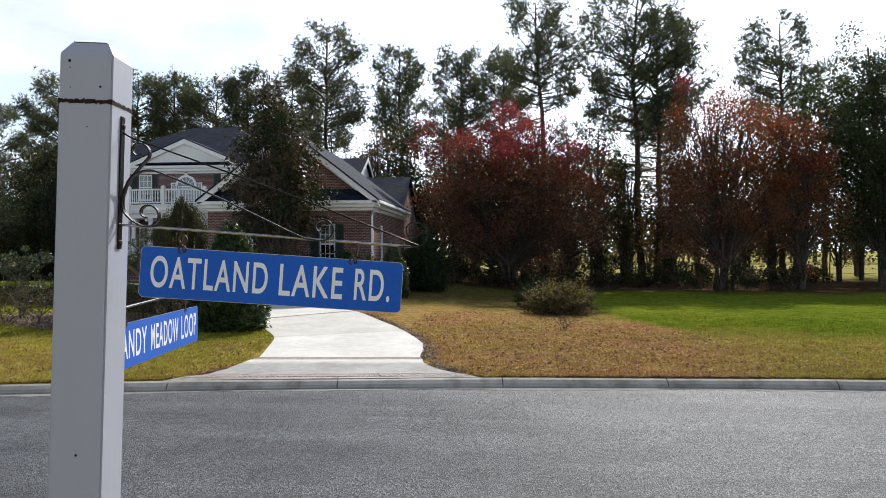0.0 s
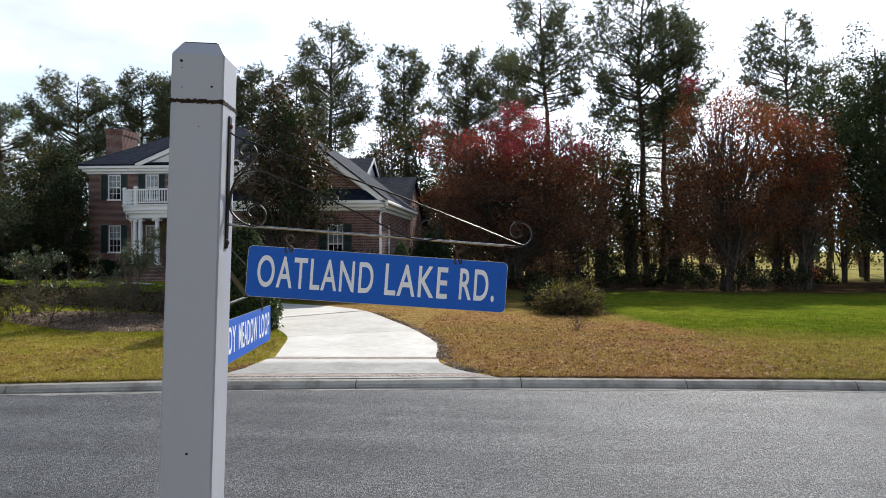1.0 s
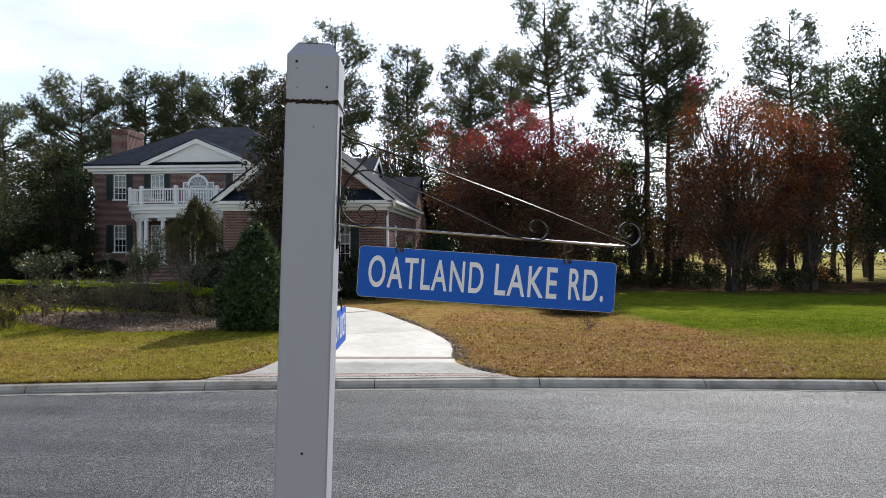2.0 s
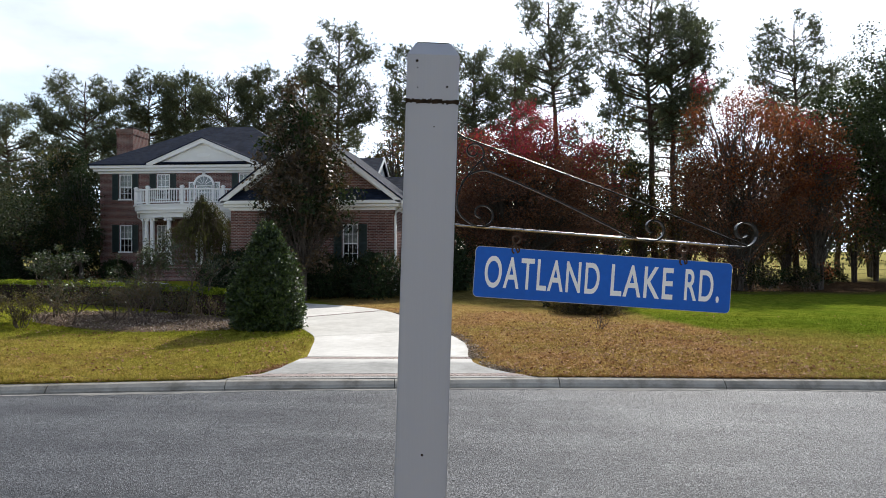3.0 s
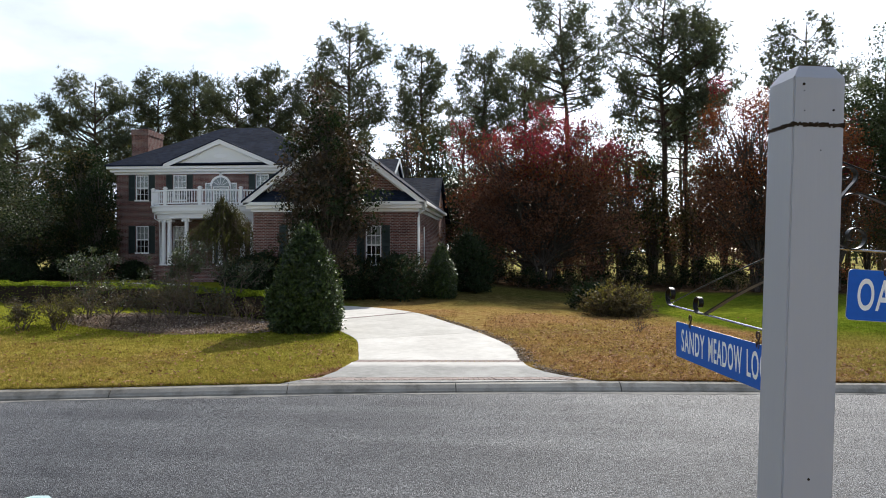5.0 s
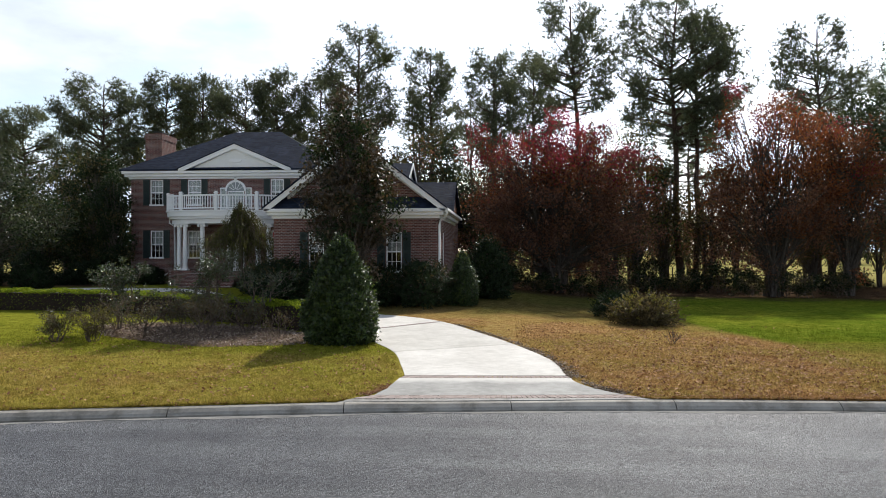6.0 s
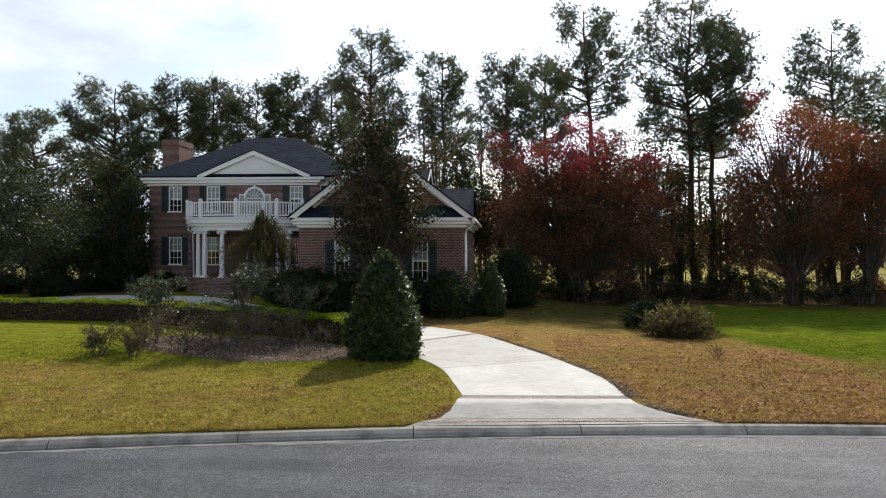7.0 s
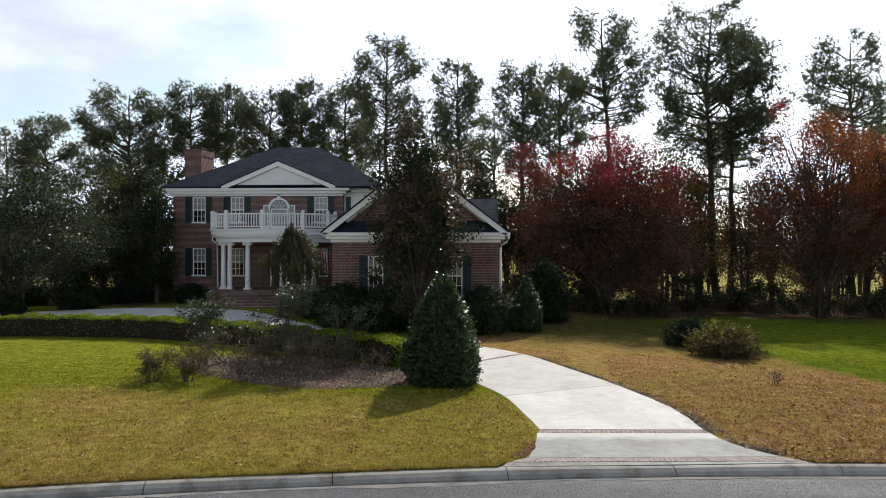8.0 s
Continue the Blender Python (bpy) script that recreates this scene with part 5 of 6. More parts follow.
def broadleaf(name, label, at, height, crown, stems, clumps, leaves, leaf, mats, seed, bark=None, spread=0.5, group="", shape=None, category="tree", climb=0.0):
    """A tree or large shrub: stems, limbs to leaf clumps, and single leaves round each clump."""
    rng = np.random.default_rng(seed)
    tree = thing(name, label, category, at, group)
    cz, rx, ry, rz = crown
    pieces = []
    d = rng.normal(size=(clumps, 3))
    d /= np.linalg.norm(d, axis=1)[:, None]
    rad = rng.uniform(0.25, 1.0, (clumps, 1)) ** 0.5
    c = d * rad * np.array([rx, ry, rz]) * rng.uniform(0.66, 1.13, (clumps, 1))
    c[:, 2] += cz
    if shape is not None:
        c = shape(rng, c)
    roots = [(rng.normal() * 0.05 * stems, rng.normal() * 0.05 * stems) for _ in range(stems)]
    tops = []
    for i in range(stems):
        a = 2 * np.pi * (i + rng.uniform(0, 0.6)) / stems
        out = spread * rx * rng.uniform(0.3, 0.8) if stems > 1 else 0.06 * rx
        top = np.array([out * math.cos(a), out * math.sin(a), cz + rz * rng.uniform(0.35, 0.8)])
        r = np.array([roots[i][0], roots[i][1], -0.05])
        mid = r * 0.5 + top * 0.5 + np.array([rng.normal() * 0.1, rng.normal() * 0.1, 0.1 * height])
        mid[:2] = r[:2] + (top[:2] - r[:2]) * 0.38
        s = np.linspace(0, 1, 9)[:, None]
        path = (1 - s) ** 2 * r + 2 * s * (1 - s) * mid + s ** 2 * top
        slim = 1.0 if category == "tree" else 0.55
        base_r = slim * (0.018 * height + 0.02) / stems ** 0.4
        pieces.append(tube_arrays(path, base_r * (1 - 0.8 * s[:, 0]) + 0.008, 7))
        tops.append(path)
    for q in c:
        path = tops[rng.integers(stems)]
        k = int(np.clip(len(path) * np.clip((q[2] - 0.25 * height) / height, 0.15, 0.9), 1, len(path) - 2))
        b = path[k]
        mid = (b + q) / 2 + np.array([0, 0, 0.05 * np.linalg.norm(q - b)]) + rng.normal(size=3) * 0.08
        L = np.linalg.norm(q - b)
        pieces.append(tube_arrays(np.array([b, mid, q]), [slim * (0.012 + 0.010 * L), slim * (0.010 + 0.004 * L), 0.005], 4))
        for _ in range(2):
            e = q + rng.normal(size=3) * 0.32 * (rx * ry * rz) ** (1 / 3) * 0.5
            pieces.append(tube_arrays(np.array([mid, (mid + e) / 2, e]), [0.010, 0.008, 0.004], 3))
    v, f = joined(pieces)
    raw("trunk" if category == "tree" else "stem", v, f, bark or GREYBARK, tree, "", True)
    lot = rng.uniform(0.3, 1.7, clumps)
    share = np.maximum((lot / lot.sum() * leaves).astype(int), 1)
    size = 1.05 * (rx * ry * rz / clumps) ** (1 / 3)
    pts = np.repeat(c, share, axis=0) + np.clip(rng.normal(size=(int(share.sum()), 3)), -1.6, 1.6) * size * np.array([0.56, 0.56, 0.46])
    above = pts[:, 2] > 0.04
    pts = pts[above]
    tone = np.repeat(rng.integers(0, 1000, clumps) / 1000.0, share)[above]
    total = sum(w for _, w in mats)
    edge = 0.0
    pick = rng.uniform(0, 1, len(pts)) * 0.35 + tone * 0.65
    pick = pick * (1 - climb) + climb * np.clip((pts[:, 2] - cz + rz) / (2 * rz), 0, 1)
    order = np.argsort(np.argsort(pick)) / len(pts)
    for mat, w in mats:
        sel = (order >= edge / total) & (order < (edge + w) / total)
        edge += w
        if sel.sum() < 3:
            continue
        v, f = leaf_arrays(rng, pts[sel], leaf[0], leaf[1])
        raw("crown", v, f, mat, tree, mat.name.replace("_", " ") + " foliage")
    return tree


def weeping(name, label, at, height, radius, strands, seed):
    """A weeping tree: a short trunk, arching limbs, and long leafy strands that hang from them in a bell."""
    rng = np.random.default_rng(seed)
    tree = thing(name, label, "tree", at)
    pieces = [tube_arrays(np.array([[0, 0, -0.05], [0.06, 0.03, height * 0.4], [-0.04, 0.0, height * 0.8]]), [0.09, 0.065, 0.03], 7)]
    pts = []
    for i in range(strands):
        a = rng.uniform(0, 2 * np.pi)
        k = rng.uniform(0, 1) ** 0.6
        out = radius * k * rng.uniform(0.6, 1.1) * (1 + 0.16 * math.sin(2 * a) + 0.1 * math.sin(5 * a + 2))
        rim = height * (0.985 - 0.46 * k ** 1.4) * (1 + 0.07 * math.sin(3 * a + 1) * k) + rng.normal() * 0.14
        foot = max(0.35, height * rng.uniform(0.10, 0.62) * (1.0 if k > 0.5 else 1.3))
        d = np.array([math.cos(a), math.sin(a), 0.0])
        start = np.array([0, 0, height * rng.uniform(0.55, 0.82)])
        crest = d * out * 0.72 + np.array([0, 0, rim])
        drop = d * out + np.array([0, 0, rim - 0.22 * (rim - foot)])
        end = d * out * rng.uniform(0.98, 1.12) + np.array([rng.normal() * 0.06, rng.normal() * 0.06, foot])
        run = np.array([start, (start + crest) / 2 + [0, 0, 0.12], crest, drop, (drop + end) / 2, end])
        pieces.append(tube_arrays(run, [0.016, 0.012, 0.009, 0.007, 0.005, 0.003], 3))
        m = int(46 * (0.5 + np.linalg.norm(end - crest) / height))
        u = rng.uniform(0.30, 1.0, m) * 5
        pts.append(np.stack([np.interp(u, np.arange(6), run[:, c]) for c in range(3)], 1) + rng.normal(size=(m, 3)) * 0.05)
    v, f = joined(pieces)
    raw("trunk", v, f, TWIG, tree, "thin trunk with arching hanging twigs", True)
    p = np.concatenate(pts)
    n = len(p)
    d = rng.normal(size=(n, 3)) * 0.45 + np.array([0, 0, -1.0])
    d /= np.linalg.norm(d, axis=1)[:, None]
    b = np.cross(d, rng.normal(size=(n, 3)))
    b /= np.linalg.norm(b, axis=1)[:, None] + 1e-9
    l, w = d * 0.14 * rng.uniform(0.6, 1.2, (n, 1)), b * 0.016
    raw("crown", np.stack([p, p + l * 0.5 + w, p + l, p + l * 0.5 - w], 1).reshape(-1, 3), np.arange(4 * n).reshape(-1, 4), WEEP, tree, "drooping olive-green leaf strands")
    return tree


def shooty(name, label, at, prof, shoots, per, leaf, mat, seed, group="", category="shrub", rough=0.08, sprout=0.16, tips=None):
    """A dense shrub of leafy shoots that stand out of a turned outline, over dark inner leaves and twigs."""
    rng = np.random.default_rng(seed)
    sh = thing(name, label, category, at, group)
    height, radius, (ks, rs) = prof
    cum = np.linspace(0, 1, 200)
    weight = np.cumsum(np.interp(cum, ks, rs) + 0.12)
    weight /= weight[-1]
    k = np.interp(rng.uniform(0, 1, shoots), weight, cum)
    a = rng.uniform(0, 2 * np.pi, shoots)
    lump = 1 + rough * (np.sin(3 * a + 7 * k + seed) + np.sin(5 * a - 11 * k) + 0.8 * np.sin(9 * a + 23 * k))
    r = radius * np.interp(k, ks, rs) * lump * (1 - np.abs(rng.normal(size=shoots)) * 0.09)
    root = np.stack([r * np.cos(a), r * np.sin(a), np.clip(k * height, 0.04, None)], 1)
    way = np.stack([np.cos(a), np.sin(a), 0.35 + 1.6 * k ** 3], 1) + rng.normal(size=(shoots, 3)) * 0.35
    way /= np.linalg.norm(way, axis=1)[:, None]
    long = sprout * rng.uniform(0.2, 1.0, shoots) ** 1.6 * 1.5
    w = np.repeat(way, per, axis=0)
    u = np.tile(np.linspace(0.0, 1.0, per), shoots)
    p = np.repeat(root, per, axis=0) + w * (np.repeat(long, per) * u - 0.05)[:, None]
    out = rng.normal(size=w.shape)
    out -= w * (out * w).sum(1)[:, None]
    out /= np.linalg.norm(out, axis=1)[:, None] + 1e-9
    d = out * 0.85 + w * (0.35 + 0.6 * u)[:, None]
    d /= np.linalg.norm(d, axis=1)[:, None]
    b = np.cross(w, d) + rng.normal(size=w.shape) * 0.25
    b -= d * (b * d).sum(1)[:, None]
    b /= np.linalg.norm(b, axis=1)[:, None] + 1e-9
    size = rng.uniform(0.65, 1.2, (len(p), 1))
    l, q = d * leaf[0] * size, b * leaf[1] * size * 0.5
    p[:, 2] = np.clip(p[:, 2], 0.03, None)
    v = np.stack([p, p + l * 0.5 + q, p + l, p + l * 0.5 - q], 1)
    sprig = np.repeat(rng.uniform(0, 1, shoots) + 0.8 * k, per)
    groups = [(mat, sprig < 9)] if tips is None else [(mat, sprig < tips[1]), (tips[0], sprig >= tips[1])]
    for m, sel in groups:
        count = int(sel.sum())
        raw("foliage", v[sel].reshape(-1, 3), np.arange(4 * count).reshape(-1, 4), m, sh, m.name.replace("_", " ") + " shoots")
    pieces = [tube_arrays(np.array([[0, 0, -0.05], [0, 0, height * 0.5], [0, 0, height * 0.9]]), [0.05, 0.035, 0.01], 6)]
    for i in range(0, shoots, max(1, shoots // 160)):
        e = root[i]
        pieces.append(tube_arrays(np.array([[0, 0, e[2] * 0.6], [0.5 * e[0], 0.5 * e[1], e[2] * 0.82], e + way[i] * long[i] * 0.8]), [0.014, 0.009, 0.004], 3))
    v, f = joined(pieces)
    raw("stem", v, f, TWIG, sh)
    m = shoots * per // 4
    k2, a2 = rng.uniform(0.02, 0.95, m), rng.uniform(0, 2 * np.pi, m)
    r2 = radius * np.interp(k2, ks, rs) * rng.uniform(0.45, 0.86, m)
    v, f = leaf_arrays(rng, np.stack([r2 * np.cos(a2), r2 * np.sin(a2), np.clip(k2 * height, 0.08, None)], 1), leaf[0] * 1.7, leaf[1] * 2.2, np.stack([np.cos(a2), np.sin(a2), np.zeros(m)], 1), 0.6)
    raw("inner_foliage", v, f, mat, sh)
    return sh


def twiggy(name, label, at, height, spread, stems, leaves, leaf, mats, seed, group="", bare=0.45, depth=3, clump=0.05):
    """An open shrub: forked stems that branch to fine twigs, with leaves towards the twigs' ends only."""
    rng = np.random.default_rng(seed)
    sh = thing(name, label, "shrub", at, group)
    pieces, ends = [], []
    def grow(p, d, ln, r, level):
        kink = rng.normal(size=(2, 3)) * 0.10 * ln
        e = p + d * ln
        run = np.array([p, p + d * ln * 0.35 + kink[0], p + d * ln * 0.7 + kink[1], e])
        pieces.append(tube_arrays(run, [r, r * 0.85, r * 0.7, r * 0.5], 5 if level == depth else 3))
        if level == 0:
            ends.append(run[1:])
            return
        for j in range(rng.integers(3, 5)):
            s = rng.uniform(bare, 1.0) if level == depth else rng.uniform(0.25, 1.0)
            b = np.array([np.interp(s, [0, 0.35, 0.7, 1], run[:, c]) for c in range(3)])
            way = d + rng.normal(size=3) * np.array([0.62, 0.62, 0.34])
            way[2] += 0.14
            way /= np.linalg.norm(way)
            grow(b, way, ln * rng.uniform(0.42, 0.66), max(r * 0.55, 0.0028), level - 1)
    for i in range(stems):
        a = 2 * np.pi * (i + rng.uniform(0, 0.7)) / stems
        out = rng.uniform(0.35, 1.0) * spread / height
        d = np.array([out * math.cos(a), out * math.sin(a), 1.0])
        d /= np.linalg.norm(d)
        root = np.array([0.10 * spread * math.cos(a), 0.10 * spread * math.sin(a), -0.04])
        grow(root, d, height * 0.60 * rng.uniform(0.8, 1.1), 0.010 + 0.006 * height, depth)
    v, f = joined(pieces)
    over = height * 1.04
    v[:, 2] = np.where(v[:, 2] > height * 0.8, height * 0.8 + (v[:, 2] - height * 0.8) * 0.6, v[:, 2])
    raw("stem", v, f, TWIG, sh, "thin forked grey-brown stems", True)
    ends = np.concatenate(ends)
    ends[:, 2] = np.where(ends[:, 2] > height * 0.8, height * 0.8 + (ends[:, 2] - height * 0.8) * 0.6, ends[:, 2])
    ends = ends[(ends[:, 2] < over) & (ends[:, 2] > 0.12)]
    p = ends[rng.integers(0, len(ends), leaves)] + rng.normal(size=(leaves, 3)) * clump
    lot = rng.uniform(0, sum(w for _, w in mats), leaves)
    edge = 0.0
    for mat, w in mats:
        sel = (lot >= edge) & (lot < edge + w)
        edge += w
        v, f = leaf_arrays(rng, p[sel], leaf[0], leaf[1], np.tile(np.array([[0.0, -0.2, 1.0]]), (int(sel.sum()), 1)), 1.6)
        raw("foliage", v, f, mat, sh, mat.name.replace("_", " ") + " foliage")
    return sh


def on(x, y):
    return (x, y, rise(x, y) - 0.02)


PINES = [
    (-55, 75, 18.3, 4.6, 0.50), (-42.8, 70, 20.0, 5.6, 0.46), (-39.0, 75, 21.6, 3.5, 0.62), (-34.8, 76, 21.5, 3.1, 0.62), (-30.8, 75, 20.6, 3.7, 0.58),
    (-26.7, 75, 21.8, 3.1, 0.56), (-22.9, 78, 22.2, 3.9, 0.54), (-16.9, 70, 24.9, 4.4, 0.50), (-10.4, 72, 23.0, 3.4, 0.52), (-4.0, 70, 22.2, 3.8, 0.50),
    (0.1, 77, 24.0, 3.4, 0.55), (3.8, 66, 25.6, 5.2, 0.60), (11.4, 60, 24.6, 5.9, 0.48), (12.5, 60.6, 22.0, 4.8, 0.50), (23.8, 64, 22.4, 4.3, 0.55),
    (-47.5, 82, 19.0, 4.0, 0.5), (-63, 80, 18.0, 4.4, 0.45), (-12.6, 82, 20.0, 3.3, 0.45), (7.5, 84, 17.5, 3.4, 0.5), (17.5, 82, 18.5, 3.6, 0.5), (30.5, 72, 21.0, 4.2, 0.45),
    (-6.8, 84, 20.5, 3.4, 0.45), (-20.0, 86, 19.0, 3.4, 0.45), (36.5, 78, 22.0, 4.2, 0.45),
]
for i, (x, y, h, r, b) in enumerate(PINES):
    pine(on(x, y), h * (0.975 if x < 2 else 1.0), r, b, 0.8 if i > 14 else 1.5 if x < -20 else 1.3 if x < 2 else 1.15, 100 + i, "tall pine with bare brown trunk and dark green crown")

# red maples and the rust-coloured maple at the wood's edge
broadleaf("red_maple", "broad multi-stemmed maple turning red and bronze at the lawn's edge", on(0.6, 46), 11.3, (5.9, 6.6, 4.8, 5.4), 9, 440, 72000, (0.125, 0.090), [(MAPLEDARK, 6.5), (MAPLERUST, 2.0), (MAPLERED, 1.8)], 11, spread=0.9, climb=0.62)
broadleaf("red_maple", "tall maple with thin rust-red and orange leaves and many stems", on(13.6, 46.5), 13.3, (7.0, 4.6, 3.8, 6.2), 10, 300, 44000, (0.125, 0.090), [(MAPLEDARK, 4), (MAPLERUST, 5), (MAPLERED, 0.2)], 12, spread=0.9, climb=0.5)
broadleaf("red_maple", "slender maple with orange-red leaves beside the larger maple", on(18.6, 47.5), 12.0, (6.8, 3.0, 2.6, 5.4), 4, 160, 18000, (0.125, 0.090), [(MAPLEDARK, 2.5), (MAPLERUST, 4), (MAPLERED, 0.3)], 13, spread=0.8, climb=0.4)
broadleaf("oak_tree", "large dark-leaved oak at the edge of the field", on(25.5, 51), 17.0, (9.8, 6.2, 5.0, 7.6), 2, 300, 46000, (0.19, 0.125), [(OAKLEAF, 6), (DARKLEAF, 2)], 14, spread=0.5)
broadleaf("oak_tree", "yellowing young oak beside the field", on(27.5, 49), 6.5, (3.8, 3.0, 2.6, 3.0), 3, 50, 6000, (0.18, 0.13), [(YELLOWLEAF, 3), (OAKLEAF, 2)], 15, spread=0.7)
# trees by the house
broadleaf("magnolia_tree", "dense bronze-green magnolia in front of the brick wing", on(-9.4, 30.6), 9.3, (5.4, 1.95, 1.8, 4.0), 1, 220, 17000, (0.17, 0.085), [(MAGNOLIA, 5), (DARKLEAF, 3)], 16, shape=lambda rng, c: c * np.stack([1.12 - 0.5 * np.clip((c[:, 2] - 5.5) / 4, -0.3, 1), 1.12 - 0.5 * np.clip((c[:, 2] - 5.5) / 4, -0.3, 1), np.ones(len(c))], 1))
weeping("weeping_tree", "small weeping olive-green tree in front of the porch", on(-17.0, 38.2), 4.75, 2.0, 380, 17)
broadleaf("broadleaf_tree", "spreading olive-grey evergreen tree beside the circular drive", on(-31.2, 36.5), 7.8, (4.4, 4.8, 3.6, 3.6), 4, 150, 26000, (0.15, 0.07), [(OLIVE, 3), (DARKLEAF, 4)], 18, spread=0.6)
broadleaf("cedar_tree", "dark evergreen tree against the house corner", on(-26.9, 43.1), 7.0, (3.5, 1.5, 1.3, 3.3), 1, 80, 11000, (0.16, 0.07), [(DARKLEAF, 5), (SCRUB, 1)], 19)
broadleaf("cedar_tree", "dense dark evergreen tree beside the brick house", on(-29.8, 45.8), 9.2, (4.5, 2.3, 2.0, 4.5), 1, 110, 18000, (0.17, 0.08), [(DARKLEAF, 6), (SCRUB, 1)], 199)
broadleaf("cedar_tree", "tall dark evergreen in the woods beside the house", on(-35.5, 52.0), 10.0, (5.2, 3.4, 3.0, 4.8), 1, 100, 12000, (0.18, 0.08), [(DARKLEAF, 4), (SCRUB, 3), (YELLOWLEAF, 1)], 20)

# wood's edge: young trees and scrub
rs = random.Random(8)
for i in range(13):
    x = -66 + i * 5.2 + rs.uniform(-1.5, 1.5)
    if -30 < x < -14:
        continue
    y = 62 + rs.uniform(-5, 8)
    h = rs.uniform(8, 12.5)
    broadleaf("woodland_tree", "mixed woodland tree with thin dull foliage", on(x, y), h, (h * 0.55, rs.uniform(2.6, 3.8), 2.8, h * 0.44), 3, 80, 5500, (0.30, 0.20), [(SCRUB, 2), (OAKLEAF, 5), (YELLOWLEAF, rs.uniform(0.2, 0.8))], 40 + i, spread=0.5, group="woodland trees")
for i in range(29):
    x = -9 + i * 1.85 + rs.uniform(-1.0, 1.0)
    y = 60 + rs.uniform(-7, 16)
    h = rs.uniform(6.0, 12.0)
    broadleaf("woodland_tree", "thin young tree with sparse yellow-brown leaves", on(x, y), h, (h * 0.58, rs.uniform(1.6, 2.6), 1.8, h * 0.42), 3, 46, 2600, (0.19, 0.12), [(SCRUB, 4), (OAKLEAF, 2), (YELLOWLEAF, 1), (MAPLEDARK, 2)], 60 + i, spread=0.6, group="woodland trees")
for i in range(18):
    x = -58 + i * 1.9 + rs.uniform(-0.8, 0.8)
    y = 51 + rs.uniform(-4, 6)
    h = rs.uniform(3.5, 8.0)
    broadleaf("woodland_tree", "dense dark evergreen thicket tree beside the house", on(x, y), h, (h * 0.5, rs.uniform(1.8, 2.6), 1.8, h * 0.5), 3, 50, 3600, (0.22, 0.12), [(DARKLEAF, 4), (OAKLEAF, 2), (SCRUB, 2)], 130 + i, spread=0.6, group="woodland trees")
for i in range(46):
    x = -8 + i * 0.98 + rs.uniform(-0.8, 0.8)
    y = 52.5 + rs.uniform(-3.5, 7)
    h = rs.uniform(0.9, 2.7)
    if i % 3 == 1 or (x > 14 and i % 3):
        continue
    broadleaf("scrub_bush", "brownish scrub bush at the edge of the wood", on(x, y), h, (h * 0.55, rs.uniform(0.9, 1.6), 1.0, h * 0.5), 5, 26, 1200, (0.14, 0.09), [(SCRUB, 3), (DARKLEAF, 3), (OAKLEAF, 1)], 190 + i, spread=0.8, group="scrub bushes", category="shrub")


def far_woods():
    """The woods beyond the field: uneven rows of crowns with trunks under them."""
    rng = np.random.default_rng(77)
    pieces, leaves = [], []
    for row, (y, top) in enumerate(((150, 9.5), (165, 13.5))):
        for x in np.arange(-190, 190, 4.2):
            xx, yy = x + rng.uniform(-1.6, 1.6), y + rng.uniform(-6, 6)
            h = top * rng.uniform(0.72, 1.15)
            pieces.append(tube_arrays(np.array([[xx, yy, -0.1], [xx + rng.normal() * 0.3, yy, h * 0.5], [xx + rng.normal() * 0.5, yy, h * 0.9]]), [0.22, 0.16, 0.05], 4))
            c = rng.normal(size=(14, 3)) * np.array([1.9, 1.5, h * 0.20]) + np.array([xx, yy, h * 0.55])
            leaves.append(np.repeat(c, 15, axis=0) + rng.normal(size=(14 * 15, 3)) * np.array([0.8, 0.7, 0.7]))
    wood = thing("far_woods", "dull brown-green woods beyond the far field", "woods")
    tagged(wood, kind="stuff")
    v, f = joined(pieces)
    raw("trunk_row", v, f, GREYBARK, wood)
    pts = np.concatenate(leaves)
    pts = pts[pts[:, 2] > 0.3]
    v, f = leaf_arrays(rng, pts, 0.85, 0.6)
    raw("crown_row", v, f, OAKLEAF, wood)


far_woods()

# fuller young trees between the pines
for i, (x, y, h, r, n, mats) in enumerate(((7.4, 57, 13.2, 2.6, 9000, [(YELLOWLEAF, 2), (SCRUB, 3), (OAKLEAF, 3)]), (9.6, 59, 10.5, 2.4, 8000, [(SCRUB, 4), (OAKLEAF, 2)]), (5.4, 61, 11.5, 2.4, 8000, [(OAKLEAF, 4), (SCRUB, 2)]),
                                           (12.8, 57, 9.5, 2.6, 9000, [(SCRUB, 4), (MAPLEDARK, 3)]), (15.6, 60, 11.0, 2.8, 9000, [(SCRUB, 4), (OAKLEAF, 3)]), (20.8, 58, 9.5, 2.6, 8000, [(SCRUB, 4), (MAPLEDARK, 3)]),
                                           (-3.8, 60, 11.0, 2.6, 8000, [(OAKLEAF, 4), (SCRUB, 2)]), (2.0, 64, 10.5, 2.6, 8000, [(OAKLEAF, 4), (SCRUB, 2)]), (24.0, 62, 12.0, 3.0, 9000, [(OAKLEAF, 4), (SCRUB, 2)]))):
    broadleaf("woodland_tree", "young tree with thin yellow-brown and green leaves", on(x, y), h, (h * 0.56, r, r * 0.9, h * 0.44), 3, 60, int(n * 0.55), (0.20, 0.13), mats, 240 + i, spread=0.6, group="woodland trees")

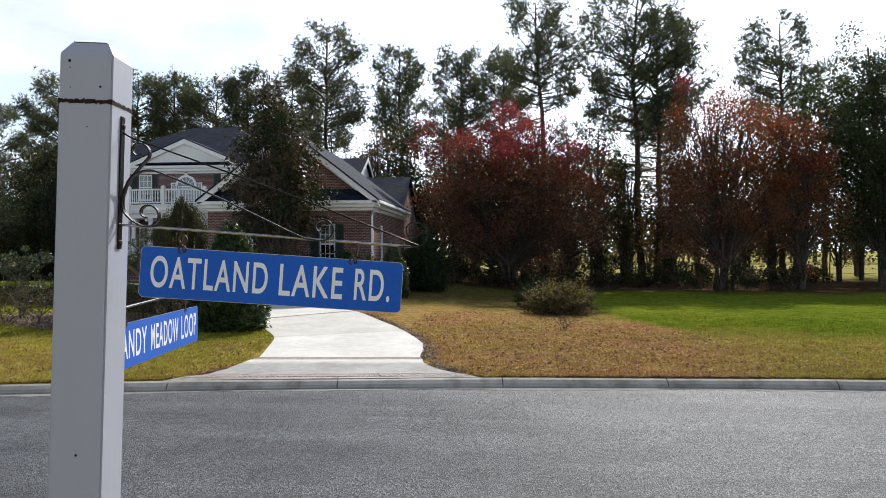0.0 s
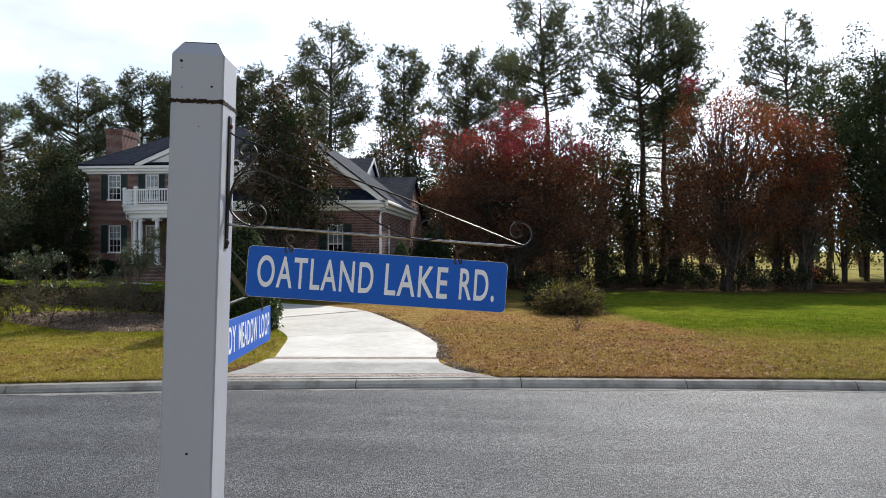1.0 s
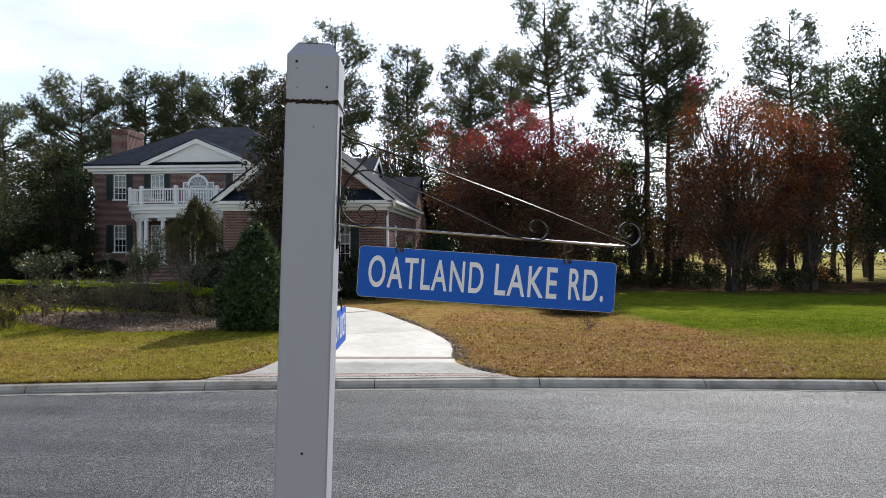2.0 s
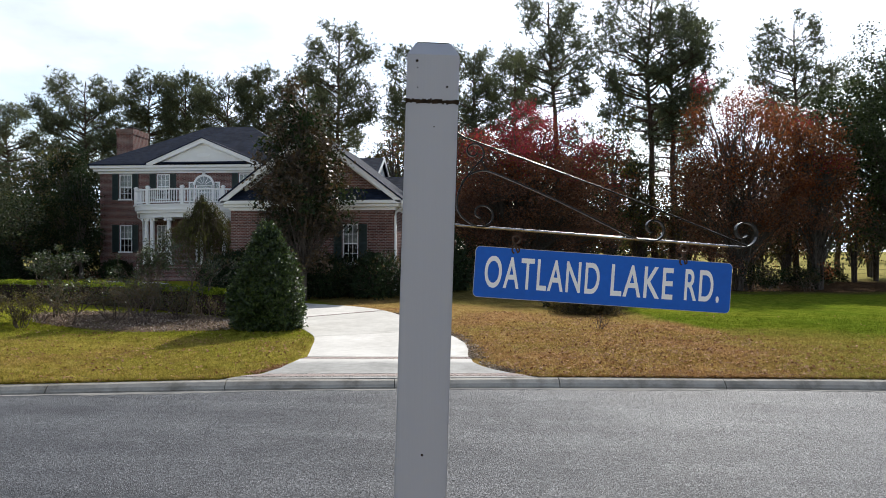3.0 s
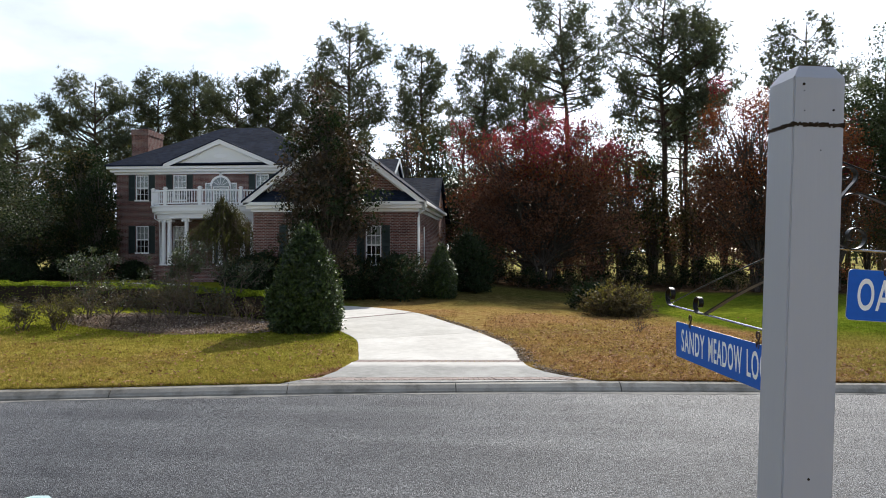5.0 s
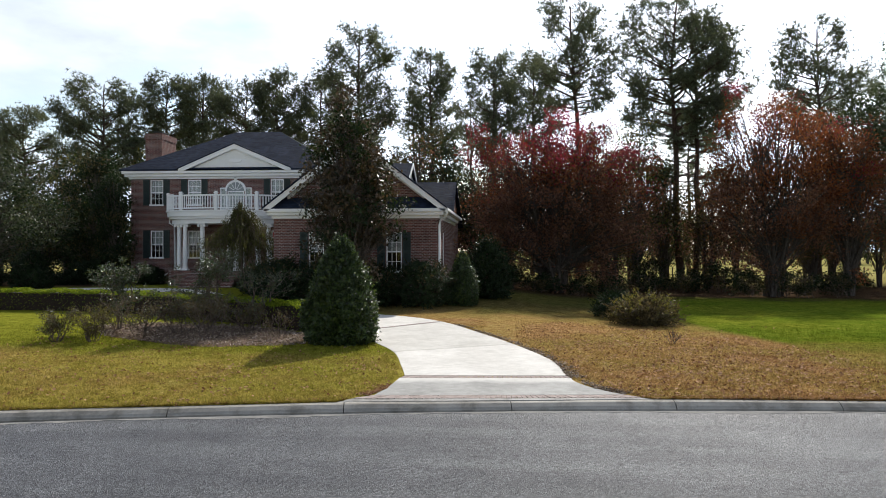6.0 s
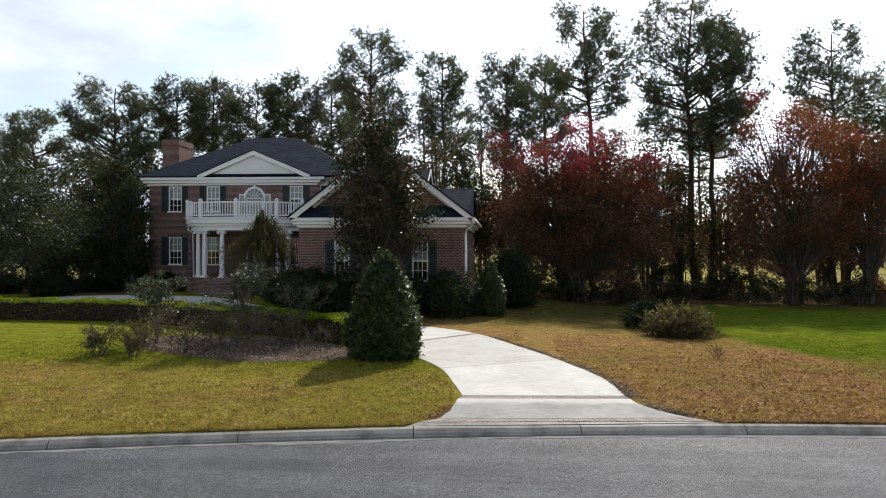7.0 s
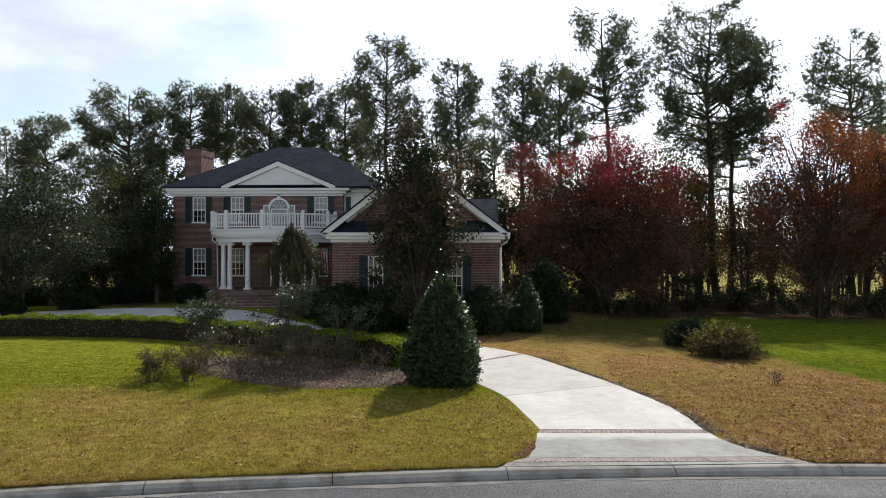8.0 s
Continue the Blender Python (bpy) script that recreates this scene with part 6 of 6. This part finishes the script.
# dark scrub round the maples' feet
for i, (x, y, h, r) in enumerate(((-2.6, 45.2, 1.5, 1.3), (-0.6, 44.4, 1.2, 1.2), (1.8, 44.8, 1.1, 1.2), (3.6, 46.0, 1.5, 1.4), (-4.6, 47.5, 2.2, 1.6), (12.0, 45.6, 1.6, 1.2), (14.8, 45.2, 1.9, 1.4), (17.4, 46.4, 1.5, 1.3), (6.6, 49.0, 1.4, 1.4), (9.4, 50.5, 1.6, 1.5))):
    broadleaf("scrub_bush", "dark tangled scrub at the foot of the maples", on(x, y), h, (h * 0.5, r, r * 0.8, h * 0.5), 6, 40, 2600, (0.11, 0.07), [(DARKLEAF, 4), (SCRUB, 2)], 270 + i, bark=TWIG, spread=0.8, group="scrub bushes", category="shrub")

# conical hollies
BALL = ([0, 0.1, 0.35, 0.6, 0.85, 1.0], [0.75, 0.9, 1.0, 0.96, 0.62, 0.08])
EGG = ([0, 0.1, 0.35, 0.6, 0.85, 1.0], [0.8, 0.95, 1.0, 0.85, 0.5, 0.05])
FULL = ([0, 0.05, 0.16, 0.35, 0.59, 0.75, 0.92, 1.0], [0.80, 0.92, 1.0, 0.95, 0.73, 0.50, 0.25, 0.07])
shooty("holly_bush", "conical dark glossy holly bush beside the driveway", on(-7.55, 20.6), (3.05, 1.06, FULL), 3600, 9, (0.085, 0.042), HOLLY, 21, rough=0.045, sprout=0.13)
shooty("holly_bush", "conical clipped evergreen at the corner of the wing", on(-4.75, 32.9), (2.45, 0.76, FULL), 1200, 7, (0.085, 0.045), HOLLY, 22, rough=0.04, sprout=0.10)
shooty("evergreen_bush", "tall rounded evergreen behind the conical one", on(-3.7, 36.4), (2.9, 1.2, EGG), 1000, 8, (0.13, 0.06), DARKLEAF, 23, rough=0.10, sprout=0.30)
for x, y, h, r, s in ((-6.6, 32.2, 2.05, 1.4, 24), (-8.7, 32.3, 1.85, 1.3, 25), (-10.9, 32.5, 2.15, 1.4, 26), (-13.0, 32.9, 2.1, 1.3, 27), (-14.9, 36.0, 1.6, 1.15, 28)):
    shooty("foundation_shrub", "loose dark evergreen shrub against the brick wall", on(x, y), (h, r, BALL), 800, 8, (0.11, 0.05), DARKLEAF, s, "foundation shrubs", rough=0.11, sprout=0.32, tips=(SCRUB, 1.35))
for x, y, h, r, s, lab in ((-31.6, 42.2, 2.2, 1.1, 29, "dark conical shrub"), (-29.6, 43.2, 0.8, 1.5, 30, "low clipped round shrub"), (-28.6, 43.4, 1.5, 1.3, 31, "rounded evergreen shrub"), (-24.9, 43.6, 1.2, 0.9, 32, "rounded evergreen shrub"), (-33.5, 40.5, 1.3, 1.2, 33, "loose dark shrub"), (-31.6, 35.4, 1.2, 1.3, 37, "loose dark shrub"), (-29.2, 38.6, 1.3, 1.1, 38, "loose dark shrub"), (-34.6, 36.2, 1.4, 1.4, 39, "loose dark shrub")):
    shooty("foundation_shrub", lab + " beside the circular drive", on(x, y), (h, r, BALL), 520, 8, (0.11, 0.055), DARKLEAF, s, "foundation shrubs", rough=0.08, sprout=0.16)
shooty("lawn_bush", "spiky olive and bronze bush on the lawn", on(2.3, 27.4), (1.05, 1.1, BALL), 700, 9, (0.10, 0.045), SCRUB, 34, rough=0.12, sprout=0.34, tips=(YELLOWLEAF, 1.15))
shooty("lawn_bush", "darker small bush behind the spiky lawn bush", on(1.75, 30.3), (1.1, 0.9, BALL), 460, 8, (0.10, 0.05), DARKLEAF, 35, rough=0.12, sprout=0.25)
twiggy("bare_twig_plant", "small leafless twig plant in the dry grass", on(2.0, 21.6), 0.48, 0.36, 6, 30, (0.05, 0.025), [(DEADLEAF, 1)], 36, depth=2)

# shrubs in the mulched bed
for x, y, h, r, st, lv, big, mats, s, bare, lab in (
    (-15.3, 22.6, 2.45, 0.6, 6, 2300, 0.08, [(OLIVE, 2), (HOLLY, 2)], 50, 0.5, "upright camellia-like shrub with glossy leaves"),
    (-13.2, 25.0, 2.75, 0.6, 6, 2300, 0.08, [(OLIVE, 2), (HOLLY, 2)], 51, 0.5, "upright glossy-leaved shrub with thin stems"),
    (-11.1, 24.0, 2.35, 0.75, 4, 620, 0.075, [(OLIVE, 3), (HOLLY, 1)], 52, 0.6, "open shrub with bare forked stems"),
    (-13.7, 20.9, 1.75, 1.25, 5, 900, 0.055, [(SCRUB, 3), (OLIVE, 1)], 53, 0.45, "twiggy half-bare shrub"),
    (-11.5, 20.7, 1.70, 1.25, 5, 900, 0.055, [(SCRUB, 3), (OLIVE, 1)], 54, 0.45, "twiggy half-bare shrub"),
    (-15.75, 20.0, 1.12, 0.55, 9, 1200, 0.055, [(SCRUB, 2), (OLIVE, 1)], 55, 0.2, "small dull azalea shrub"),
    (-14.75, 20.1, 1.2, 0.72, 9, 1200, 0.055, [(SCRUB, 2), (YELLOWLEAF, 2)], 56, 0.2, "small yellowing azalea shrub"),
    (-9.6, 21.3, 0.95, 0.6, 5, 220, 0.055, [(SCRUB, 3), (OLIVE, 1)], 57, 0.4, "small leggy shrub"),
    (-12.5, 22.9, 1.6, 1.1, 6, 1000, 0.060, [(SCRUB, 2), (OLIVE, 3)], 58, 0.4, "twiggy half-bare shrub"),
    (-12.9, 21.9, 1.5, 1.2, 6, 1300, 0.060, [(SCRUB, 3), (OLIVE, 2)], 45, 0.35, "twiggy half-bare shrub"),
    (-10.9, 22.2, 1.35, 1.0, 6, 1100, 0.060, [(SCRUB, 3), (OLIVE, 2)], 46, 0.35, "twiggy half-bare shrub"),
    (-15.0, 21.4, 1.3, 0.8, 5, 500, 0.055, [(YELLOWLEAF, 2), (OLIVE, 2)], 59, 0.3, "thin-stemmed pale green shrub"),
):
    twiggy("bed_shrub", lab + " in the mulched bed", on(x, y), h, r, st, int(lv * 1.5), (big, big * 0.55), mats, s, "shrubs in the bed", bare)


def build_bed():
    """The mulched bed, an uneven oval laid on the lawn."""
    n = 60
    v, f = [(-12.3, 22.0, rise(-12.3, 22.0) + 0.05)], []
    for ring in (0.5, 0.85, 1.0):
        for i in range(n):
            a = 2 * math.pi * i / n
            k = ring * (1 + 0.07 * math.sin(3 * a) + 0.04 * math.sin(7 * a))
            x, y = -12.3 + 4.3 * k * math.cos(a) - 0.9 * k * math.sin(a), 22.0 + 2.5 * k * math.sin(a) - 0.9 * k * math.cos(a)
            v.append((x, y, rise(x, y) + (0.04 if ring < 1 else -0.03)))
    for i in range(n):
        j = (i + 1) % n
        f.append((0, 0, 1 + i, 1 + j))
    quads = [(1 + r * n + i, 1 + (r + 1) * n + i, 1 + (r + 1) * n + (i + 1) % n, 1 + r * n + (i + 1) % n) for r in range(2) for i in range(n)]
    bm = bmesh.new()
    vs = [bm.verts.new(p) for p in v]
    for q in f:
        bm.faces.new((vs[0], vs[q[2]], vs[q[3]]))
    for q in quads:
        bm.faces.new([vs[k] for k in q])
    bmesh.ops.recalc_face_normals(bm, faces=bm.faces[:])
    bed = part("mulch_bed", bm, MULCH, None)
    tagged(bed, "brown pine-straw mulch bed with fallen leaves", "mulch bed", kind="structure")
    rng = np.random.default_rng(66)
    a, k = rng.uniform(0, 2 * np.pi, 5200), rng.uniform(0, 1, 5200) ** 0.5 * 0.98
    x, y = -12.3 + 4.3 * k * np.cos(a) - 0.9 * k * np.sin(a), 22.0 + 2.5 * k * np.sin(a) - 0.9 * k * np.cos(a)
    p = np.stack([x, y, np.array([rise(u, w) for u, w in zip(x, y)]) + 0.055], 1)
    v, f = leaf_arrays(rng, p, 0.09, 0.035, np.tile(np.array([[0, 0, 1.0]]), (len(p), 1)), 1.2)
    tagged(raw("mulch_litter", v, f, LITTER), "loose brown and grey mulch chips and leaves", "mulch", kind="stuff")


build_bed()


def build_hedge(path, width, height, seed, label):
    """A clipped low hedge along a path: leaves over its top and sides, painted shade within."""
    rng = np.random.default_rng(seed)
    hedge = thing("hedge", label, "hedge")
    dense = []
    for i in range(len(path) - 1):
        a, b = Vector(path[i]), Vector(path[i + 1])
        k = max(1, int((b - a).length / 0.25))
        dense += [a.lerp(b, j / k) for j in range(k)]
    dense = np.array([(p.x, p.y) for p in dense])
    for _ in range(6):
        dense[1:-1] = (dense[:-2] + dense[2:] + 2 * dense[1:-1]) / 4
    d = np.gradient(dense, axis=0)
    d /= np.linalg.norm(d, axis=1)[:, None]
    nrm = np.stack([-d[:, 1], d[:, 0]], 1)
    n = int(len(dense) * 0.25 * 1600)
    i = rng.integers(0, len(dense) - 1, n)
    s = rng.uniform(0, 1, n)
    c = dense[i] * (1 - s[:, None]) + dense[i + 1] * s[:, None]
    g = np.array([rise(*q) for q in dense])[i]
    u = np.where(rng.uniform(0, 1, n) < 0.82, height + width * rng.uniform(0, 1, n), rng.uniform(0, 2 * height + width, n))
    lump = 1 + 0.06 * np.sin(c[:, 0] * 3.1) + 0.05 * np.sin(c[:, 0] * 7.7 + c[:, 1] * 3)
    side = np.where(u < height, -width / 2, np.where(u < height + width, u - height - width / 2, width / 2))
    z = np.where(u < height, u, np.where(u < height + width, height, 2 * height + width - u))
    q = c + nrm[i] * (side * lump * rng.uniform(0.92, 1.06, n) + rng.normal(size=n) * 0.03)[:, None]
    pts = np.stack([q[:, 0], q[:, 1], g + z * lump + np.where(z >= height, rng.uniform(-0.02, 0.11, n), -0.02)], 1)
    face = np.stack([nrm[i][:, 0] * np.sign(side), nrm[i][:, 1] * np.sign(side), np.full(n, 0.1)], 1)
    top = (u >= height) & (u < height + width)
    face[top] *= 0.01
    for q, way in ((0, -1), (-1, 1)):
        m = 700
        c = dense[q] + nrm[q] * (rng.uniform(-0.5, 0.5, (m, 1)) * width) + d[q] * (way * rng.uniform(-0.25, 0.05, (m, 1)))
        pts = np.concatenate([pts, np.column_stack([c, rise(*dense[q]) + rng.uniform(0.02, height, m)])])
        face = np.concatenate([face, np.tile(np.array([[d[q][0] * way, d[q][1] * way, 0.1]]), (m, 1))])
    v, f = leaf_arrays(rng, pts, 0.068, 0.040, face, 1.4)
    raw("foliage", v, f, HEDGE, hedge, "bright green clipped hedge leaves")
    # solid near-black core: the shade between the leaves, put in as colour
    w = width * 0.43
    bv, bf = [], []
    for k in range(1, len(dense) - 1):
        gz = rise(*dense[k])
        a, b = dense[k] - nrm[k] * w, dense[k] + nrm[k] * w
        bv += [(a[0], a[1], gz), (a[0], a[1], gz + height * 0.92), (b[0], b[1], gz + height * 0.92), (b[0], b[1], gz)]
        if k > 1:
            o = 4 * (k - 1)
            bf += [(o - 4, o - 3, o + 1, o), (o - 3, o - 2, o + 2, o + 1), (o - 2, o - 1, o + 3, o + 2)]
    raw("shade_core", bv, bf, CRACK_HEDGE_SHADE, hedge, "near-black core painted as the shade inside the hedge")


build_hedge([(-40, 23.6), (-34, 26.9), (-29.5, 28.9), (-25, 29.9), (-21, 29.8), (-18.5, 28.9), (-16.2, 27.7), (-13.6, 26.2), (-11.6, 25.0), (-9.9, 23.8), (-8.6, 22.7)], 0.95, 0.76, 71, "low clipped bright green hedge curving along the circular drive")


# ---- fence, flag and small things ----
def build_fence():
    """A low post and wire farm fence at the edge of the far field."""
    fence = thing("wire_fence", "old grey farm fence of posts and wires beyond the trees", "fence")
    rng = random.Random(4)
    for i in range(26):
        x = -14 + 2.4 * i
        z = rise(x, 68)
        bm = bmesh.new()
        turned(bm, [(0.06, z - 0.05), (0.05, z + 1.25 + rng.uniform(-0.08, 0.08))], 6, (x + rng.uniform(-0.1, 0.1), 68))
        part("fence_post", bm, GREYBARK, fence)
    for zz in (0.35, 0.75, 1.15):
        v, f = tube_arrays([(-14 + 2.4 * i, 67.95, rise(-14 + 2.4 * i, 68) + zz) for i in range(26)], [0.012] * 26, 4)
        raw("wire", v, f, GREYBARK, fence)


build_fence()


def build_flag():
    flag = thing("flag", "small red and white striped flag drooping from a wall pole", "flag", (-16.35, 42.4, 3.9))
    v, f = tube_arrays([(0.05, 0.3, -0.45), (-0.25, -0.3, 0.15)], [0.014, 0.012], 6)
    raw("flag_pole", v, f, ALU, flag)
    for i in range(7):
        bm = bmesh.new()
        for j in range(5):
            z0, z1 = 0.05 - 0.26 * j, 0.05 - 0.26 * (j + 1)
            a = -0.18 + 0.075 * i + 0.05 * j * 0.4
            y0, y1 = -0.2 + 0.05 * math.sin(2.2 * i + j), -0.2 + 0.05 * math.sin(2.2 * i + j + 1)
            box(bm, a, a + 0.075, y0 - 0.006, y0 + 0.006, z1, z0)
        part("stripe", bm, FLAGRED if i % 2 == 0 else FLAGWHITE, flag)


build_flag()

# ---- grass and fallen leaves ----
DRIVE_TEST = [((-6.05, 12.8), (0.0, 13.6)), ((-5.45, 13.65), (-0.6, 14.2)), ((-5.22, 14.3), (-1.08, 14.7)), ((-5.13, 15.4), (-1.46, 15.8))] + smooth_rows(DRIVE_ROWS[:8], 3)


def in_drive(p):
    """Which of the points lie on the drive."""
    inside = np.zeros(len(p), dtype=bool)
    for (l0, r0), (l1, r1) in zip(DRIVE_TEST, DRIVE_TEST[1:]):
        q = [l0, r0, r1, l1]
        ok = np.ones(len(p), dtype=bool)
        for a, b in zip(q, q[1:] + q[:1]):
            ok &= (b[0] - a[0]) * (p[:, 1] - a[1]) - (b[1] - a[1]) * (p[:, 0] - a[0]) > -0.04
        inside |= ok
    return inside


def scatter(rng, count, x0, x1, d0, d1, fade=True):
    """Points on the lawn beyond the kerb, thinning out with distance and to the ends."""
    got = []
    n = 0
    while n < count:
        x = rng.uniform(x0, x1, count)
        u = rng.uniform(0, 1, count)
        d = d0 + (d1 - d0) * ((1 - np.sqrt(u)) if fade else u)
        if fade:
            near = np.minimum(np.clip((x - x0) / 3.0, 0, 1) + (x0 > -6), np.clip((x1 - x) / 3.0, 0, 1) + (x1 < 0))
            keep = rng.uniform(0, 1, count) < near
        else:
            keep = np.ones(count, dtype=bool)
        y = np.array([kerb_y(v) for v in x]) + d
        p = np.stack([x, y], 1)
        p = p[keep & ~in_drive(p)]
        got.append(p)
        n += len(p)
    p = np.concatenate(got)[:count]
    return np.column_stack([p, [rise(a, b) for a, b in p]])


def build_grass(name, x0, x1, count, mat, seed, label, long=0.075, deep=13.0, edge=0.2):
    rng = np.random.default_rng(seed)
    p = scatter(rng, count, x0, x1, 0.02, deep)
    rim = scatter(rng, int(count * edge), x0, x1, 0.02, 0.16, fade=False) if edge else p[:0]
    p = np.concatenate([p, rim])
    n = len(p)
    d = rng.normal(size=(n, 3)) * np.array([0.7, 0.7, 0]) + np.array([0, 0, 1.0])
    d[count:] += np.array([0, -0.55, -0.1])
    d /= np.linalg.norm(d, axis=1)[:, None]
    s = rng.normal(size=(n, 3)) * np.array([1, 1, 0])
    s /= np.linalg.norm(s, axis=1)[:, None]
    ln = rng.uniform(0.4, 1.0, (n, 1)) * long
    ln[count:] *= 1.35
    v = np.stack([p - s * 0.007, p + s * 0.007, p + d * ln], 1).reshape(-1, 3)
    ob = raw(name, v, np.arange(3 * n).reshape(-1, 3), mat)
    tagged(ob, label, "grass", kind="stuff")


build_grass("grass_blades", -24, -3.5, 120000, BLADE, 81, "short yellow-green grass blades of the front lawn", 0.08, 15.0, 0.16)
build_grass("dry_grass_blades", -2.5, 18, 120000, BLADE, 82, "short dry tan grass blades of the front lawn", 0.075, 15.0, 0.16)


def build_leaves(name, x0, x1, count, d1, seed, label, near=0.15):
    rng = np.random.default_rng(seed)
    p = np.concatenate([scatter(rng, count, x0, x1, 0.0, d1), scatter(rng, int(count * near), x0, x1, 0.0, 0.25, fade=False)])
    k = len(p) // 2
    drift = p[rng.integers(0, k, k // 14)]
    q = drift[rng.integers(0, len(drift), k)][:, :2] + rng.normal(size=(k, 2)) * 0.38
    q = q[~in_drive(q) & (q[:, 1] > np.array([kerb_y(v) for v in q[:, 0]]) + 0.05)]
    p = np.concatenate([p[k:], np.column_stack([q, [rise(a, b) for a, b in q]])])
    p = p[~((p[:, 0] > 3.5) & (p[:, 1] > 18.5 + np.maximum(0, 6.5 - p[:, 0]) * 2.0)) | (rng.uniform(0, 1, len(p)) < 0.06)]
    p = p[(p[:, 0] < 5.5) | (rng.uniform(0, 1, len(p)) < 0.4)]
    p[:, 2] += 0.025
    up = np.tile(np.array([[0, 0, 1.0]]), (len(p), 1))
    v, f = leaf_arrays(rng, p, 0.078, 0.052, up, 0.8)
    tagged(raw(name, v, f, DEADLEAF), label, "leaf litter", kind="stuff")


build_leaves("fallen_leaves", -2.5, 16, 12000, 14, 83, "scattered brown fallen leaves on the dry lawn")
build_leaves("fallen_leaves", -20, -4.5, 2600, 11, 84, "few brown fallen leaves on the lawn")


def build_edging():
    """Leaf litter and chips that lie along the drive's edges."""
    rng = np.random.default_rng(85)
    rows = DRIVE_TEST[1:]
    def along(side, count, wide, t0, t1):
        line = np.array([row[side] for row in rows])
        d = np.gradient(line, axis=0)
        d /= np.linalg.norm(d, axis=1)[:, None]
        out = np.stack([-d[:, 1], d[:, 0]], 1) * (-1 if side else 1)
        t = t0 + (t1 - t0) * rng.uniform(0, 1, count) ** 1.3
        i = np.arange(len(rows))
        c = np.stack([np.interp(t, i, line[:, k]) + np.interp(t, i, out[:, k]) * (np.abs(rng.normal(size=count)) * wide - 0.015) for k in (0, 1)], 1)
        return np.column_stack([c, [rise(x, y) + 0.022 for x, y in c]])
    p = along(1, 3600, 0.15, 0.0, 14.0)
    p = p[np.sin(2.3 * p[:, 1]) + np.sin(5.1 * p[:, 1] + 1) > rng.uniform(-2.2, 1.2, len(p))]
    v, f = leaf_arrays(rng, p, 0.065, 0.038, np.tile(np.array([[0, 0, 1.0]]), (len(p), 1)), 1.1)
    tagged(raw("edge_litter", v, f, LITTER), "dark leaf litter and soil along the driveway's edge", "leaf litter", kind="stuff")
    p = along(0, 520, 0.13, 0.0, 1.4)
    v, f = leaf_arrays(rng, p, 0.05, 0.035, np.tile(np.array([[0, 0, 1.0]]), (len(p), 1)), 1.0)
    tagged(raw("edge_chips", v, f, DEADLEAF), "reddish chips and leaves at the flare of the driveway", "gravel", kind="stuff")


build_edging()
